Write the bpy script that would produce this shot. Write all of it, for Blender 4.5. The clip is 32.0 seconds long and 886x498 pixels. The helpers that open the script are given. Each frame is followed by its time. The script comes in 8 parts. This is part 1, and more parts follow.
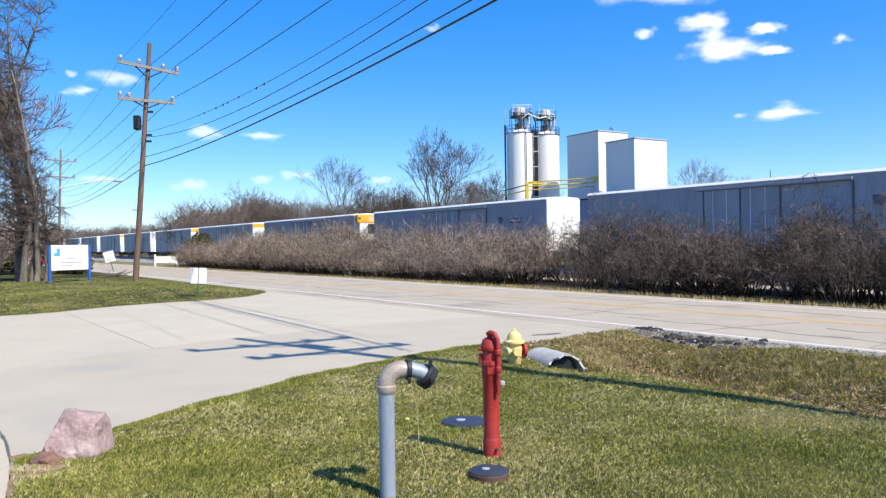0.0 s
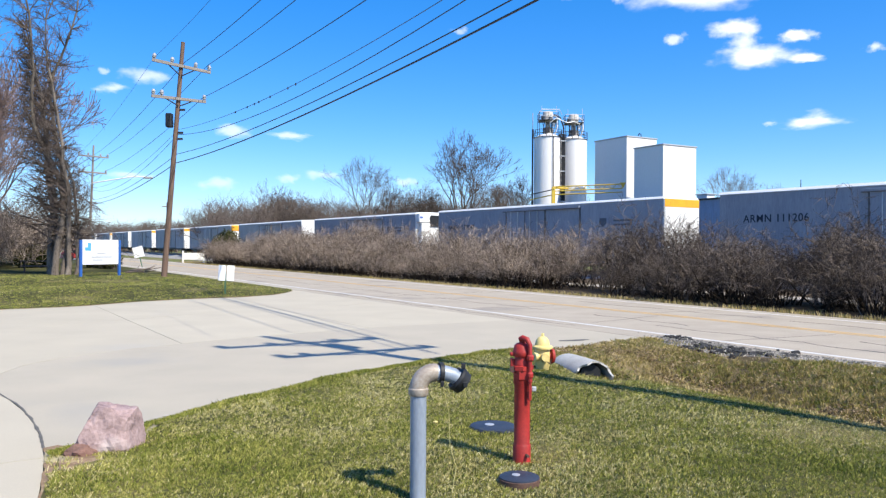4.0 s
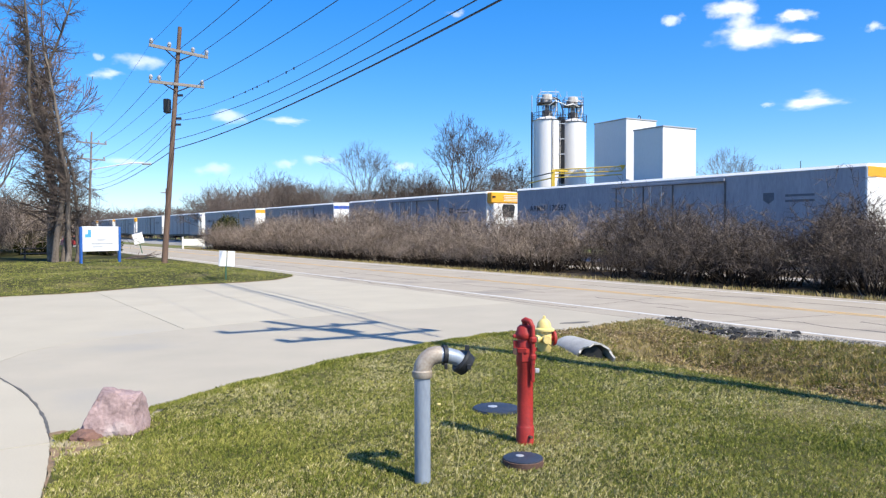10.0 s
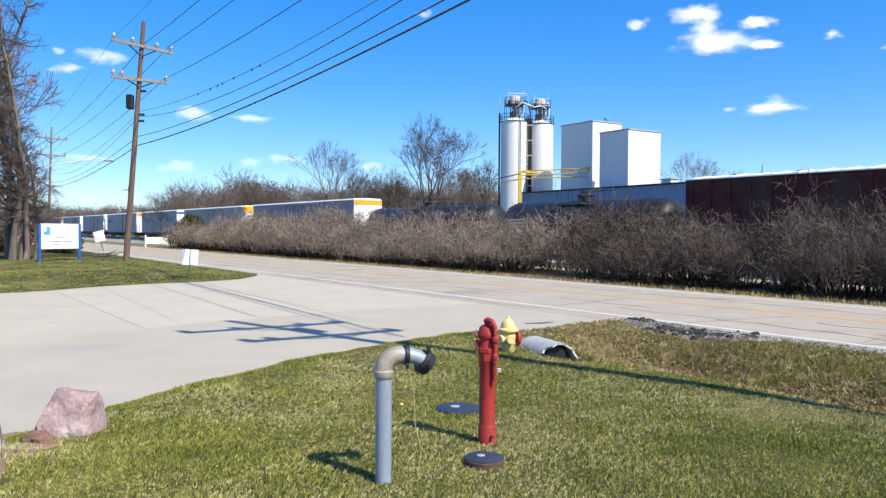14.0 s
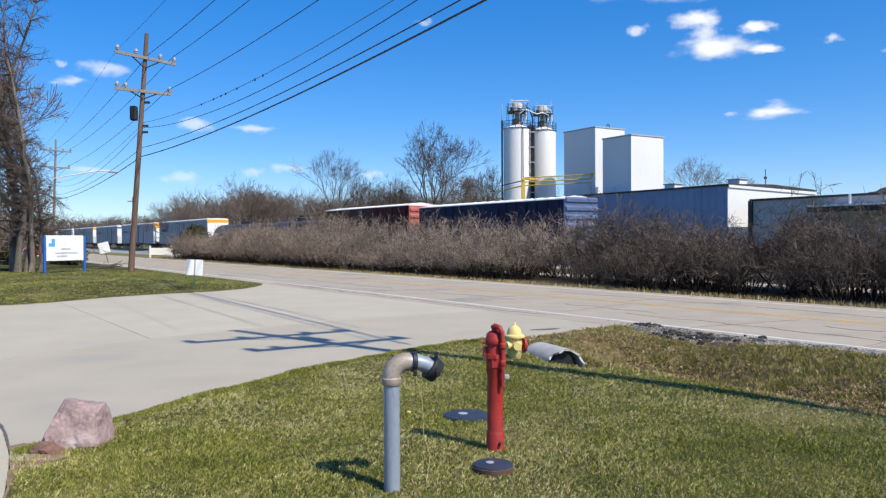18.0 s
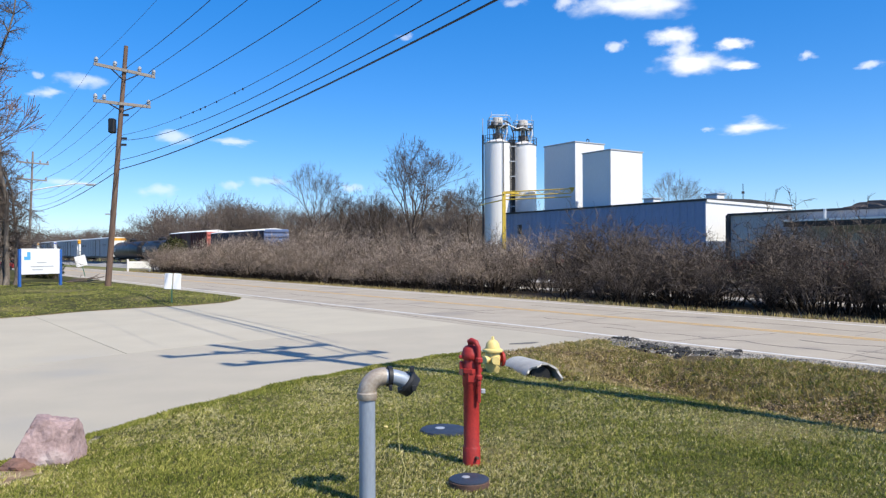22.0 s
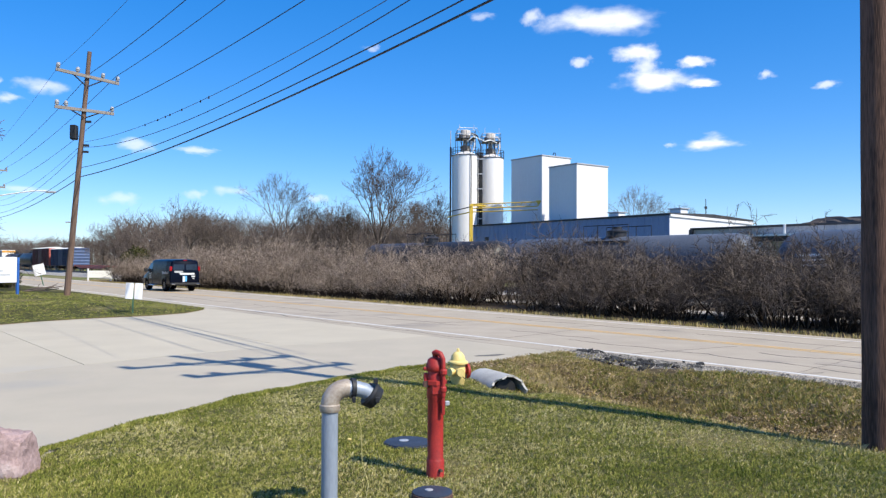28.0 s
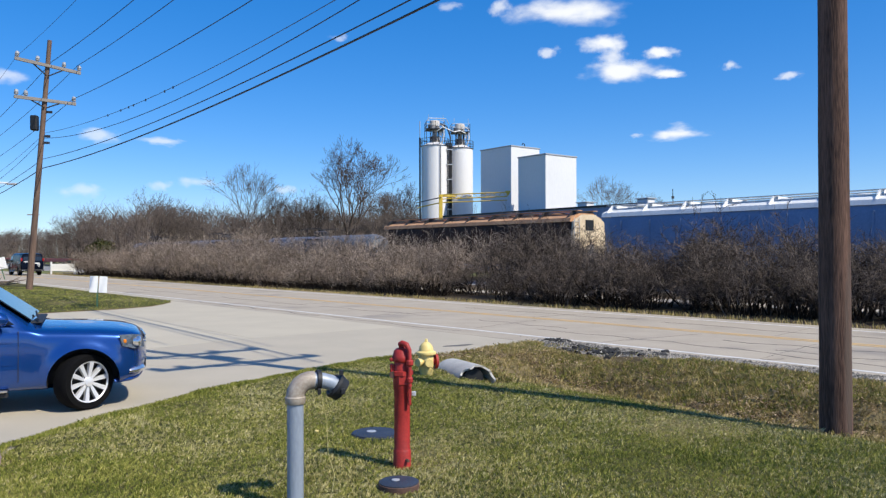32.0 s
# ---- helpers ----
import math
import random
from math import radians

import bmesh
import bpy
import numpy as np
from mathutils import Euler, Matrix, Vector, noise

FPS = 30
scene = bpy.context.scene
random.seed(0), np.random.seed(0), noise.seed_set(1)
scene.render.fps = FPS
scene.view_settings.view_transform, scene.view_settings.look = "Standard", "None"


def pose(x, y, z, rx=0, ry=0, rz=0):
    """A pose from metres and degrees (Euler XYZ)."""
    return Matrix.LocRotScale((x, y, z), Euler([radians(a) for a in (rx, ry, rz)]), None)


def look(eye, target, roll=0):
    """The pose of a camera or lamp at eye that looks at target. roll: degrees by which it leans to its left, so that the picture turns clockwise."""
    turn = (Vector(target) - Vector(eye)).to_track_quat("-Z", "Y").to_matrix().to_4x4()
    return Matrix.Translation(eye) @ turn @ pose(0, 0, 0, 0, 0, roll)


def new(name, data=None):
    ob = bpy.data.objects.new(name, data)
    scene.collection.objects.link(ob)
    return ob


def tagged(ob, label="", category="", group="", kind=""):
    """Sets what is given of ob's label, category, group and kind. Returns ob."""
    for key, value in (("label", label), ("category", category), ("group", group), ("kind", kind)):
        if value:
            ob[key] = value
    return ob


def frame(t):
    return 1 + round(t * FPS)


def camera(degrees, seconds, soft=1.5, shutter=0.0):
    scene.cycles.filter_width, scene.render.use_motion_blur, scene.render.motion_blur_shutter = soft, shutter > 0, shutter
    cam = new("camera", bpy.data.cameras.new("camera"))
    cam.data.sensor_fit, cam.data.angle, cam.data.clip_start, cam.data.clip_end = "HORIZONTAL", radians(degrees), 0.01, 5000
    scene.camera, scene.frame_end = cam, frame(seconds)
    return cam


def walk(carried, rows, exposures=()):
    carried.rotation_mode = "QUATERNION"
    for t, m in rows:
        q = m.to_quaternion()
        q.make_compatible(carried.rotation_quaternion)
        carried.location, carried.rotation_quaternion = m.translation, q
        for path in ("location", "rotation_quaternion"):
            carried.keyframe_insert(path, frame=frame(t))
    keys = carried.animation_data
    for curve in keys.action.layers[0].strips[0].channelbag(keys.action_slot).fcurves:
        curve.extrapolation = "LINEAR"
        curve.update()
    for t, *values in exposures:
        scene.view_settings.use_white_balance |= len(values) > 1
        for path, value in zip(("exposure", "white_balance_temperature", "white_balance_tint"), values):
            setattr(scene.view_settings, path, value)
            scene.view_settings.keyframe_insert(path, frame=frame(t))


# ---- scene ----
cam = camera(60.1, 32.0, soft=1.3)
PATH = [
    (0, pose(0.077, -0.027, 1.903, 89.603, 0.909, -0.339)),
    (0.5, pose(0.048, -0.013, 1.907, 89.745, 0.632, -0.298)),
    (1, pose(0.027, -0.004, 1.909, 89.936, 0.431, -0.029)),
    (1.5, pose(0.008, -0.003, 1.910, 90.137, 0.153, 0.075)),
    (2, pose(-0.001, -0.008, 1.911, 90.191, -0.035, 0.359)),
    (2.5, pose(0.001, 0.001, 1.910, 90.120, -0.186, 0.592)),
    (3, pose(-0.002, -0.005, 1.912, 90.039, -0.299, 0.810)),
    (3.5, pose(-0.006, -0.002, 1.908, 89.951, -0.316, 1.181)),
    (5.5, pose(-0.010, 0.008, 1.907, 89.308, -0.500, 1.826)),
    (6, pose(-0.016, 0.010, 1.900, 89.232, -0.476, 1.840)),
    (6.5, pose(-0.010, 0.006, 1.899, 89.111, -0.522, 1.645)),
    (7, pose(0.001, 0.009, 1.903, 89.011, -0.413, 1.252)),
    (7.5, pose(0.001, 0.015, 1.903, 88.996, -0.390, 0.900)),
    (8, pose(0.009, 0.012, 1.903, 88.899, -0.297, 0.655)),
    (8.5, pose(0.006, 0.010, 1.902, 88.803, -0.176, 0.234)),
    (9, pose(-0.002, -0.001, 1.901, 88.773, -0.012, -0.006)),
    (9.5, pose(-0.007, -0.005, 1.900, 88.767, 0.089, -0.012)),
    (10, pose(-0.030, 0.001, 1.897, 88.615, 0.102, 1.452)),
    (10.5, pose(-0.044, 0.021, 1.890, 88.500, 0.167, 3.079)),
    (11, pose(-0.049, 0.027, 1.894, 88.373, 0.202, 3.454)),
    (11.5, pose(-0.033, 0.023, 1.889, 88.452, 0.123, 3.442)),
    (12, pose(-0.005, 0.005, 1.888, 88.506, -0.079, 1.487)),
    (12.5, pose(-0.002, 0.012, 1.887, 88.495, -0.243, 0.009)),
    (13, pose(-0.002, 0.005, 1.895, 88.557, -0.321, -0.424)),
    (13.5, pose(0.009, 0.015, 1.888, 88.621, -0.287, -0.790)),
    (14, pose(0.008, 0.007, 1.893, 88.636, -0.337, -0.979)),
    (14.5, pose(0.009, -0.004, 1.891, 88.800, -0.260, -1.061)),
    (16.5, pose(-0.005, -0.018, 1.890, 89.112, -0.013, -0.974)),
    (17, pose(-0.009, -0.010, 1.889, 89.230, 0.050, -0.998)),
    (17.5, pose(-0.020, 0.001, 1.883, 89.269, 0.205, -1.047)),
    (18, pose(-0.013, 0.020, 1.881, 89.216, 0.297, -0.707)),
    (18.5, pose(0.008, 0.015, 1.892, 89.260, 0.202, -0.686)),
    (19, pose(0.016, -0.001, 1.887, 89.420, 0.139, -0.913)),
    (19.5, pose(0.031, -0.005, 1.888, 89.581, 0.074, -1.181)),
    (20, pose(0.034, -0.007, 1.887, 89.677, 0.102, -1.316)),
    (20.5, pose(0.031, 0.002, 1.885, 89.818, 0.072, -1.386)),
    (21, pose(0.035, 0.000, 1.886, 89.900, 0.133, -1.532)),
    (21.5, pose(0.033, -0.007, 1.891, 90.056, 0.118, -1.852)),
    (22, pose(0.026, -0.011, 1.891, 90.228, 0.215, -2.118)),
    (22.5, pose(0.021, -0.002, 1.883, 90.283, 0.265, -2.316)),
    (23, pose(0.022, 0.009, 1.883, 90.091, 0.261, -2.347)),
    (23.5, pose(0.025, 0.008, 1.892, 89.898, 0.338, -2.506)),
    (24, pose(0.042, 0.009, 1.889, 89.920, 0.416, -2.819)),
    (24.5, pose(0.048, -0.010, 1.890, 89.885, 0.380, -3.253)),
    (25, pose(0.050, -0.010, 1.890, 89.897, 0.269, -3.608)),
    (25.5, pose(0.051, -0.010, 1.894, 89.983, 0.243, -3.789)),
    (27.5, pose(0.026, -0.010, 1.888, 90.931, -0.180, -4.016)),
    (28, pose(0.041, -0.000, 1.887, 91.111, -0.251, -4.586)),
    (28.5, pose(0.067, -0.009, 1.889, 91.127, -0.115, -6.568)),
    (29, pose(0.059, -0.017, 1.888, 91.015, -0.009, -7.040)),
    (29.5, pose(0.057, -0.013, 1.892, 91.038, -0.048, -7.042)),
    (30, pose(0.058, -0.013, 1.883, 90.982, 0.051, -7.067)),
    (30.5, pose(0.070, -0.010, 1.888, 90.793, 0.030, -7.037)),
    (31, pose(0.076, -0.014, 1.885, 90.595, 0.021, -7.014)),
    (31.5, pose(0.078, -0.019, 1.886, 90.443, 0.098, -6.938)),
    (32, pose(0.081, -0.021, 1.890, 90.414, 0.135, -6.807)),
]
EXPOSURES = [(0.0, 0.40), (14.5, 0.34), (16.5, 0.16), (19.0, 0.0), (21.0, 0.02), (22.5, 0.22), (24.0, 0.24), (25.0, 0.02), (25.5, 0.0), (28.0, 0.22), (30.5, 0.27), (31.0, 0.08), (31.5, 0.04), (32.0, 0.0)]
walk(cam, PATH, EXPOSURES)

# ---- directions: u along road and track, n across them ----
ANG = radians(34.2)
UX, UY = -math.sin(ANG), math.cos(ANG)
NX, NY = math.cos(ANG), math.sin(ANG)
RZ = 124.2                      # turn that lays local x along the road


def sp(s, p, z=0.0):
    """World place of s metres along the road and p metres across, seen from the camera's foot."""
    return Vector((UX * s + NX * p, UY * s + NY * p, z))


def spp(s, p, z=0.0, turn=0.0):
    v = sp(s, p, z)
    return pose(v.x, v.y, v.z, 0, 0, RZ + turn)


# ---- sky and sun ----
SUN_EL = radians(47.0)
SUN_TO = Vector((0.74, -0.672, 0)).normalized() * math.cos(SUN_EL) + Vector((0, 0, math.sin(SUN_EL)))
world = bpy.data.worlds.new("sky")
scene.world = world
world.use_nodes = True
wn = world.node_tree
sky = wn.nodes.new("ShaderNodeTexSky")
sky.sky_type, sky.sun_disc = "NISHITA", False
sky.sun_elevation = SUN_EL
sky.sun_rotation = math.atan2(SUN_TO.x, SUN_TO.y)
sky.altitude = 300
sky.air_density, sky.dust_density, sky.ozone_density = 0.8, 0.6, 6.0
bg = wn.nodes["Background"]
deep = wn.nodes.new("ShaderNodeHueSaturation")
deep.inputs["Saturation"].default_value = 1.56
deep.inputs["Hue"].default_value = 0.510
even = wn.nodes.new("ShaderNodeGamma")
even.inputs["Gamma"].default_value = 0.70
wn.links.new(sky.outputs[0], even.inputs[0])
wn.links.new(even.outputs[0], deep.inputs["Color"])
wn.links.new(deep.outputs[0], bg.inputs[0])
bg.inputs[1].default_value = 0.282
sun = new("sun", bpy.data.lights.new("sun", "SUN"))
sun.data.energy, sun.data.angle, sun.data.color = 5.0, radians(0.5), (1.0, 0.935, 0.80)
sun.matrix_world = look(SUN_TO * 100, (0, 0, 0))


# ---- materials ----
def material(name, c1, c2=None, rough=0.7, metal=0.0, scale=3.0, fine=40.0, bump=0.15, mix=0.5, c3=None, spot=0.62, spread=0.0, rnd=0.0, stretch=(1, 1, 1), coat=0.0, spec=0.5, world_space=False):
    """A surface with a broad and a fine noise between c1 and c2, spots of c3, a relief, and a shade of its own for each object (rnd)."""
    m = bpy.data.materials.new(name)
    m.use_nodes = True
    nt = m.node_tree
    N, L = nt.nodes, nt.links
    b = N["Principled BSDF"]
    b.inputs["Roughness"].default_value, b.inputs["Metallic"].default_value = rough, metal
    b.inputs["Specular IOR Level"].default_value = spec
    b.inputs["Coat Weight"].default_value = coat
    c2 = c2 or tuple(v * 0.8 for v in c1)
    co = N.new("ShaderNodeTexCoord")
    mp = N.new("ShaderNodeMapping")
    mp.inputs["Scale"].default_value = stretch
    if world_space:
        geo = N.new("ShaderNodeNewGeometry")
        L.new(geo.outputs["Position"], mp.inputs[0])
    else:
        L.new(co.outputs["Object"], mp.inputs[0])
    n1, n2 = N.new("ShaderNodeTexNoise"), N.new("ShaderNodeTexNoise")
    for n, s in ((n1, scale), (n2, fine)):
        n.inputs["Scale"].default_value, n.inputs["Detail"].default_value = s, 5.0
        L.new(mp.outputs[0], n.inputs["Vector"])
    add = N.new("ShaderNodeMath")
    add.operation = "MULTIPLY_ADD"
    L.new(n1.outputs[0], add.inputs[0])
    add.inputs[1].default_value = 1.0 - mix
    sc = N.new("ShaderNodeMath")
    sc.operation = "MULTIPLY"
    L.new(n2.outputs[0], sc.inputs[0])
    sc.inputs[1].default_value = mix
    L.new(sc.outputs[0], add.inputs[2])
    ramp = N.new("ShaderNodeValToRGB")
    ramp.color_ramp.elements[0].position, ramp.color_ramp.elements[1].position = 0.36 - spread, 0.64 + spread
    ramp.color_ramp.elements[0].color, ramp.color_ramp.elements[1].color = (*c2, 1), (*c1, 1)
    L.new(add.outputs[0], ramp.inputs[0])
    out = ramp.outputs[0]
    if c3:
        n3 = N.new("ShaderNodeTexNoise")
        n3.inputs["Scale"].default_value, n3.inputs["Detail"].default_value = scale * 0.37, 6.0
        L.new(mp.outputs[0], n3.inputs["Vector"])
        r3 = N.new("ShaderNodeValToRGB")
        r3.color_ramp.elements[0].position, r3.color_ramp.elements[1].position = spot - 0.06, spot + 0.06
        L.new(n3.outputs[0], r3.inputs[0])
        mx = N.new("ShaderNodeMixRGB")
        L.new(r3.outputs[0], mx.inputs[0])
        L.new(out, mx.inputs[1])
        mx.inputs[2].default_value = (*c3, 1)
        out = mx.outputs[0]
    if rnd:
        inf = N.new("ShaderNodeObjectInfo")
        hs = N.new("ShaderNodeHueSaturation")
        mr = N.new("ShaderNodeMapRange")
        mr.inputs[3].default_value, mr.inputs[4].default_value = 1 - rnd, 1 + rnd
        L.new(inf.outputs["Random"], mr.inputs[0])
        L.new(mr.outputs[0], hs.inputs["Value"])
        L.new(out, hs.inputs["Color"])
        out = hs.outputs[0]
    L.new(out, b.inputs["Base Color"])
    if bump:
        bp = N.new("ShaderNodeBump")
        bp.inputs["Strength"].default_value, bp.inputs["Distance"].default_value = bump, 0.02
        L.new(add.outputs[0], bp.inputs["Height"])
        L.new(bp.outputs[0], b.inputs["Normal"])
    return m


def island_material(name, c1, c2, c3, rough=0.8, patch=0.9, tuft=0.0):
    """Many small pieces in one mesh, each with a colour of its own, over patches and (tuft) small clumps."""
    m = bpy.data.materials.new(name)
    m.use_nodes = True
    N, L = m.node_tree.nodes, m.node_tree.links
    b = N["Principled BSDF"]
    b.inputs["Roughness"].default_value = rough
    b.inputs["Specular IOR Level"].default_value = 0.2
    geo, ramp, nz, ad = N.new("ShaderNodeNewGeometry"), N.new("ShaderNodeValToRGB"), N.new("ShaderNodeTexNoise"), N.new("ShaderNodeMath")
    nz.inputs["Scale"].default_value, nz.inputs["Detail"].default_value = patch, 4.0
    L.new(geo.outputs["Position"], nz.inputs["Vector"])
    ad.operation = "MULTIPLY_ADD"
    L.new(nz.outputs[0], ad.inputs[0])
    ad.inputs[1].default_value = 1.2
    ad2 = N.new("ShaderNodeMath")
    ad2.operation = "MULTIPLY_ADD"
    L.new(geo.outputs["Random Per Island"], ad2.inputs[0])
    ad2.inputs[1].default_value, ad2.inputs[2].default_value = 0.95, -0.54
    if tuft:
        nt = N.new("ShaderNodeTexNoise")
        nt.inputs["Scale"].default_value, nt.inputs["Detail"].default_value = tuft, 2.0
        L.new(geo.outputs["Position"], nt.inputs["Vector"])
        ad3 = N.new("ShaderNodeMath")
        ad3.operation = "MULTIPLY_ADD"
        L.new(nt.outputs[0], ad3.inputs[0])
        ad3.inputs[1].default_value, ad3.inputs[2].default_value = 1.3, -0.99
        ad2.inputs[1].default_value = 0.70
        L.new(ad3.outputs[0], ad2.inputs[2])
    L.new(ad2.outputs[0], ad.inputs[2])
    L.new(ad.outputs[0], ramp.inputs[0])
    e = ramp.color_ramp.elements
    e[0].color, e[1].color = (*c1, 1), (*c3, 1)
    e.new(0.55).color = (*c2, 1)
    L.new(ramp.outputs[0], b.inputs["Base Color"])
    return m


M_LAWN = material("lawn_soil", (0.085, 0.082, 0.028), (0.045, 0.048, 0.016), 0.95, scale=1.1, fine=30, bump=0.5, c3=(0.16, 0.135, 0.06), spot=0.60, spec=0.1)
M_GRASS = island_material("grass_blade", (0.074, 0.108, 0.013), (0.235, 0.255, 0.047), (0.46, 0.42, 0.125), patch=1.3, tuft=34.0)
M_STRAW = island_material("straw_blade", (0.26, 0.23, 0.07), (0.49, 0.43, 0.18), (0.72, 0.64, 0.34), patch=1.3, tuft=30.0)
M_DRYGRASS = island_material("dry_grass_blade", (0.13, 0.13, 0.022), (0.36, 0.285, 0.10), (0.60, 0.47, 0.24), patch=1.8, tuft=9.0)
M_DEADLEAF = island_material("dead_leaf", (0.05, 0.034, 0.022), (0.22, 0.145, 0.08), (0.56, 0.43, 0.27), patch=1.2, tuft=9.0)
M_FIELD = material("field_grass", (0.16, 0.19, 0.06), (0.10, 0.12, 0.035), 0.95, scale=0.3, fine=6, bump=0.3, c3=(0.25, 0.2, 0.11), spot=0.55, spec=0.1)
M_VERGE = material("verge_dirt", (0.15, 0.115, 0.06), (0.075, 0.058, 0.032), 0.95, scale=2.5, fine=30, bump=0.6, c3=(0.22, 0.175, 0.09), spot=0.55, spec=0.1)
# Brown ground tone under and behind the hedge, darker than the verge dirt.
M_DARKVERGE = material("dark_brown_verge", (0.12, 0.09, 0.06), (0.05, 0.038, 0.027), 0.95, scale=2.5, fine=25, bump=0.6, c3=(0.20, 0.15, 0.095), spot=0.62, spec=0.1)
M_SOIL = material("bare_soil", (0.34, 0.235, 0.15), (0.20, 0.135, 0.085), 0.95, scale=5, fine=40, bump=0.6, c3=(0.42, 0.36, 0.22), spot=0.58, spec=0.1)
M_CONC = material("driveway_concrete", (0.515, 0.46, 0.355), (0.455, 0.405, 0.314), 0.85, scale=0.7, fine=70, bump=0.10, mix=0.5, c3=(0.45, 0.412, 0.345), spot=0.66, rnd=0.03, spec=0.2, world_space=True)
M_CONC_OLD = material("old_concrete", (0.475, 0.42, 0.326), (0.405, 0.362, 0.286), 0.85, scale=0.8, fine=60, bump=0.12, mix=0.5, c3=(0.375, 0.346, 0.296), spot=0.65, rnd=0.02, spec=0.2, world_space=True)
M_JOINT = material("joint_dirt", (0.27, 0.245, 0.20), (0.19, 0.17, 0.14), 0.95, scale=4, fine=50, bump=0.3)
M_TAR = material("tar_stain", (0.17, 0.158, 0.14), (0.075, 0.07, 0.062), 0.8, scale=9, fine=50, bump=0.2)
M_ROAD = material("worn_asphalt", (0.46, 0.40, 0.315), (0.36, 0.31, 0.245), 0.9, scale=0.9, fine=45, bump=0.3, mix=0.55, c3=(0.28, 0.25, 0.215), spot=0.64, spec=0.2, world_space=True)
M_CRACK = material("tar_seam", (0.045, 0.045, 0.045), (0.025, 0.025, 0.025), 0.7, scale=5, fine=50)
M_WHITELINE = material("white_road_paint", (0.78, 0.77, 0.73), (0.55, 0.53, 0.49), 0.7, scale=3, fine=60, bump=0.1)
M_YELLOWLINE = material("yellow_road_paint", (0.70, 0.42, 0.12), (0.52, 0.36, 0.17), 0.7, scale=3, fine=50, bump=0.1)
M_GRAVEL = island_material("loose_gravel", (0.03, 0.03, 0.03), (0.15, 0.143, 0.132), (0.36, 0.335, 0.30), patch=1.6)
M_LUMP = material("broken_asphalt", (0.055, 0.054, 0.053), (0.025, 0.025, 0.025), 0.9, scale=9, fine=60, bump=0.7, rnd=0.3, spec=0.2)
M_BALLAST = material("track_ballast", (0.42, 0.40, 0.37), (0.24, 0.22, 0.20), 0.95, scale=3, fine=30, bump=0.8)
M_PALEGRAVEL = material("trackside_gravel", (0.50, 0.46, 0.40), (0.33, 0.30, 0.26), 0.95, scale=1.4, fine=26, bump=0.6, c3=(0.20, 0.17, 0.12), spot=0.56, spec=0.1)
M_TIE = material("tie_wood", (0.14, 0.10, 0.07), (0.07, 0.05, 0.04), 0.9, scale=3, fine=30, rnd=0.2)
M_STEEL = material("rail_steel", (0.30, 0.24, 0.20), (0.16, 0.11, 0.09), 0.5, 0.7, scale=3, fine=30)
M_TWIG = island_material("hedge_twig", (0.055, 0.042, 0.033), (0.20, 0.155, 0.122), (0.52, 0.42, 0.335), patch=0.7)
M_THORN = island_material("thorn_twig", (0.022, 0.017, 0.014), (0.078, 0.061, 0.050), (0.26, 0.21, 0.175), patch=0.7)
M_SCRUB = material("thicket_twig", (0.34, 0.255, 0.23), (0.16, 0.118, 0.108), 0.9, scale=1.0, fine=8, bump=0, rnd=0.25, spec=0.1)
# Dark bark of thick stems; low twigs share it as painted base shade.
M_STEM = material("stem_and_base_shade", (0.05, 0.038, 0.029), (0.022, 0.017, 0.013), 0.9, scale=2, fine=10, bump=0, rnd=0.2, spec=0.1)
M_BARK = material("grey_bark", (0.19, 0.15, 0.125), (0.075, 0.06, 0.052), 0.95, scale=4, fine=30, bump=0.4, rnd=0.12, stretch=(1, 1, 0.25), spec=0.1)
M_TRUNK = material("grey_trunk", (0.25, 0.215, 0.18), (0.10, 0.08, 0.066), 0.95, scale=3, fine=25, bump=0.6, rnd=0.1, stretch=(1, 1, 0.25), spec=0.1)
M_FARBARK = material("far_bark", (0.215, 0.172, 0.148), (0.10, 0.08, 0.068), 0.95, scale=1, fine=8, bump=0, rnd=0.25, spec=0.1)
M_DARKBARK = material("dark_bark", (0.115, 0.09, 0.076), (0.05, 0.04, 0.034), 0.95, scale=1, fine=8, bump=0, rnd=0.2, spec=0.1)
M_POLE = material("weathered_pole_wood", (0.225, 0.15, 0.11), (0.105, 0.068, 0.05), 0.85, scale=5, fine=45, bump=0.5, stretch=(4, 4, 0.12), spec=0.2)
M_POLEDARK = material("dark_creosote_pole", (0.17, 0.098, 0.072), (0.045, 0.027, 0.021), 0.85, scale=3.5, fine=32, bump=0.8, stretch=(3, 3, 0.22), spread=-0.02, c3=(0.10, 0.075, 0.062), spot=0.6, spec=0.2)
M_ARM = material("grey_crossarm_wood", (0.31, 0.28, 0.25), (0.19, 0.17, 0.15), 0.85, scale=4, fine=40, bump=0.3, stretch=(0.3, 3, 3))
M_CABLE = material("black_cable", (0.02, 0.02, 0.022), (0.012, 0.012, 0.013), 0.55, scale=5, fine=40, bump=0)
M_WIRE = material("aged_wire", (0.10, 0.11, 0.13), (0.06, 0.07, 0.08), 0.5, 0.5, scale=5, fine=40, bump=0)
M_PORC = material("insulator_porcelain", (0.44, 0.45, 0.46), (0.30, 0.30, 0.31), 0.25, scale=8, fine=40, bump=0)
M_DARKSTEEL = material("dark_steel", (0.06, 0.06, 0.065), (0.03, 0.03, 0.033), 0.5, 0.5, scale=5, fine=40, bump=0.1)
# Side white lowered to grey to hold the sides' shade; ends stay bright.
M_REEFER = material("reefer_white_shaded", (0.41, 0.415, 0.44), (0.31, 0.315, 0.34), 0.65, scale=0.7, fine=9, bump=0.03, c3=(0.40, 0.37, 0.34), spot=0.70, rnd=0.08, stretch=(1.6, 1, 0.35), spec=0.15)
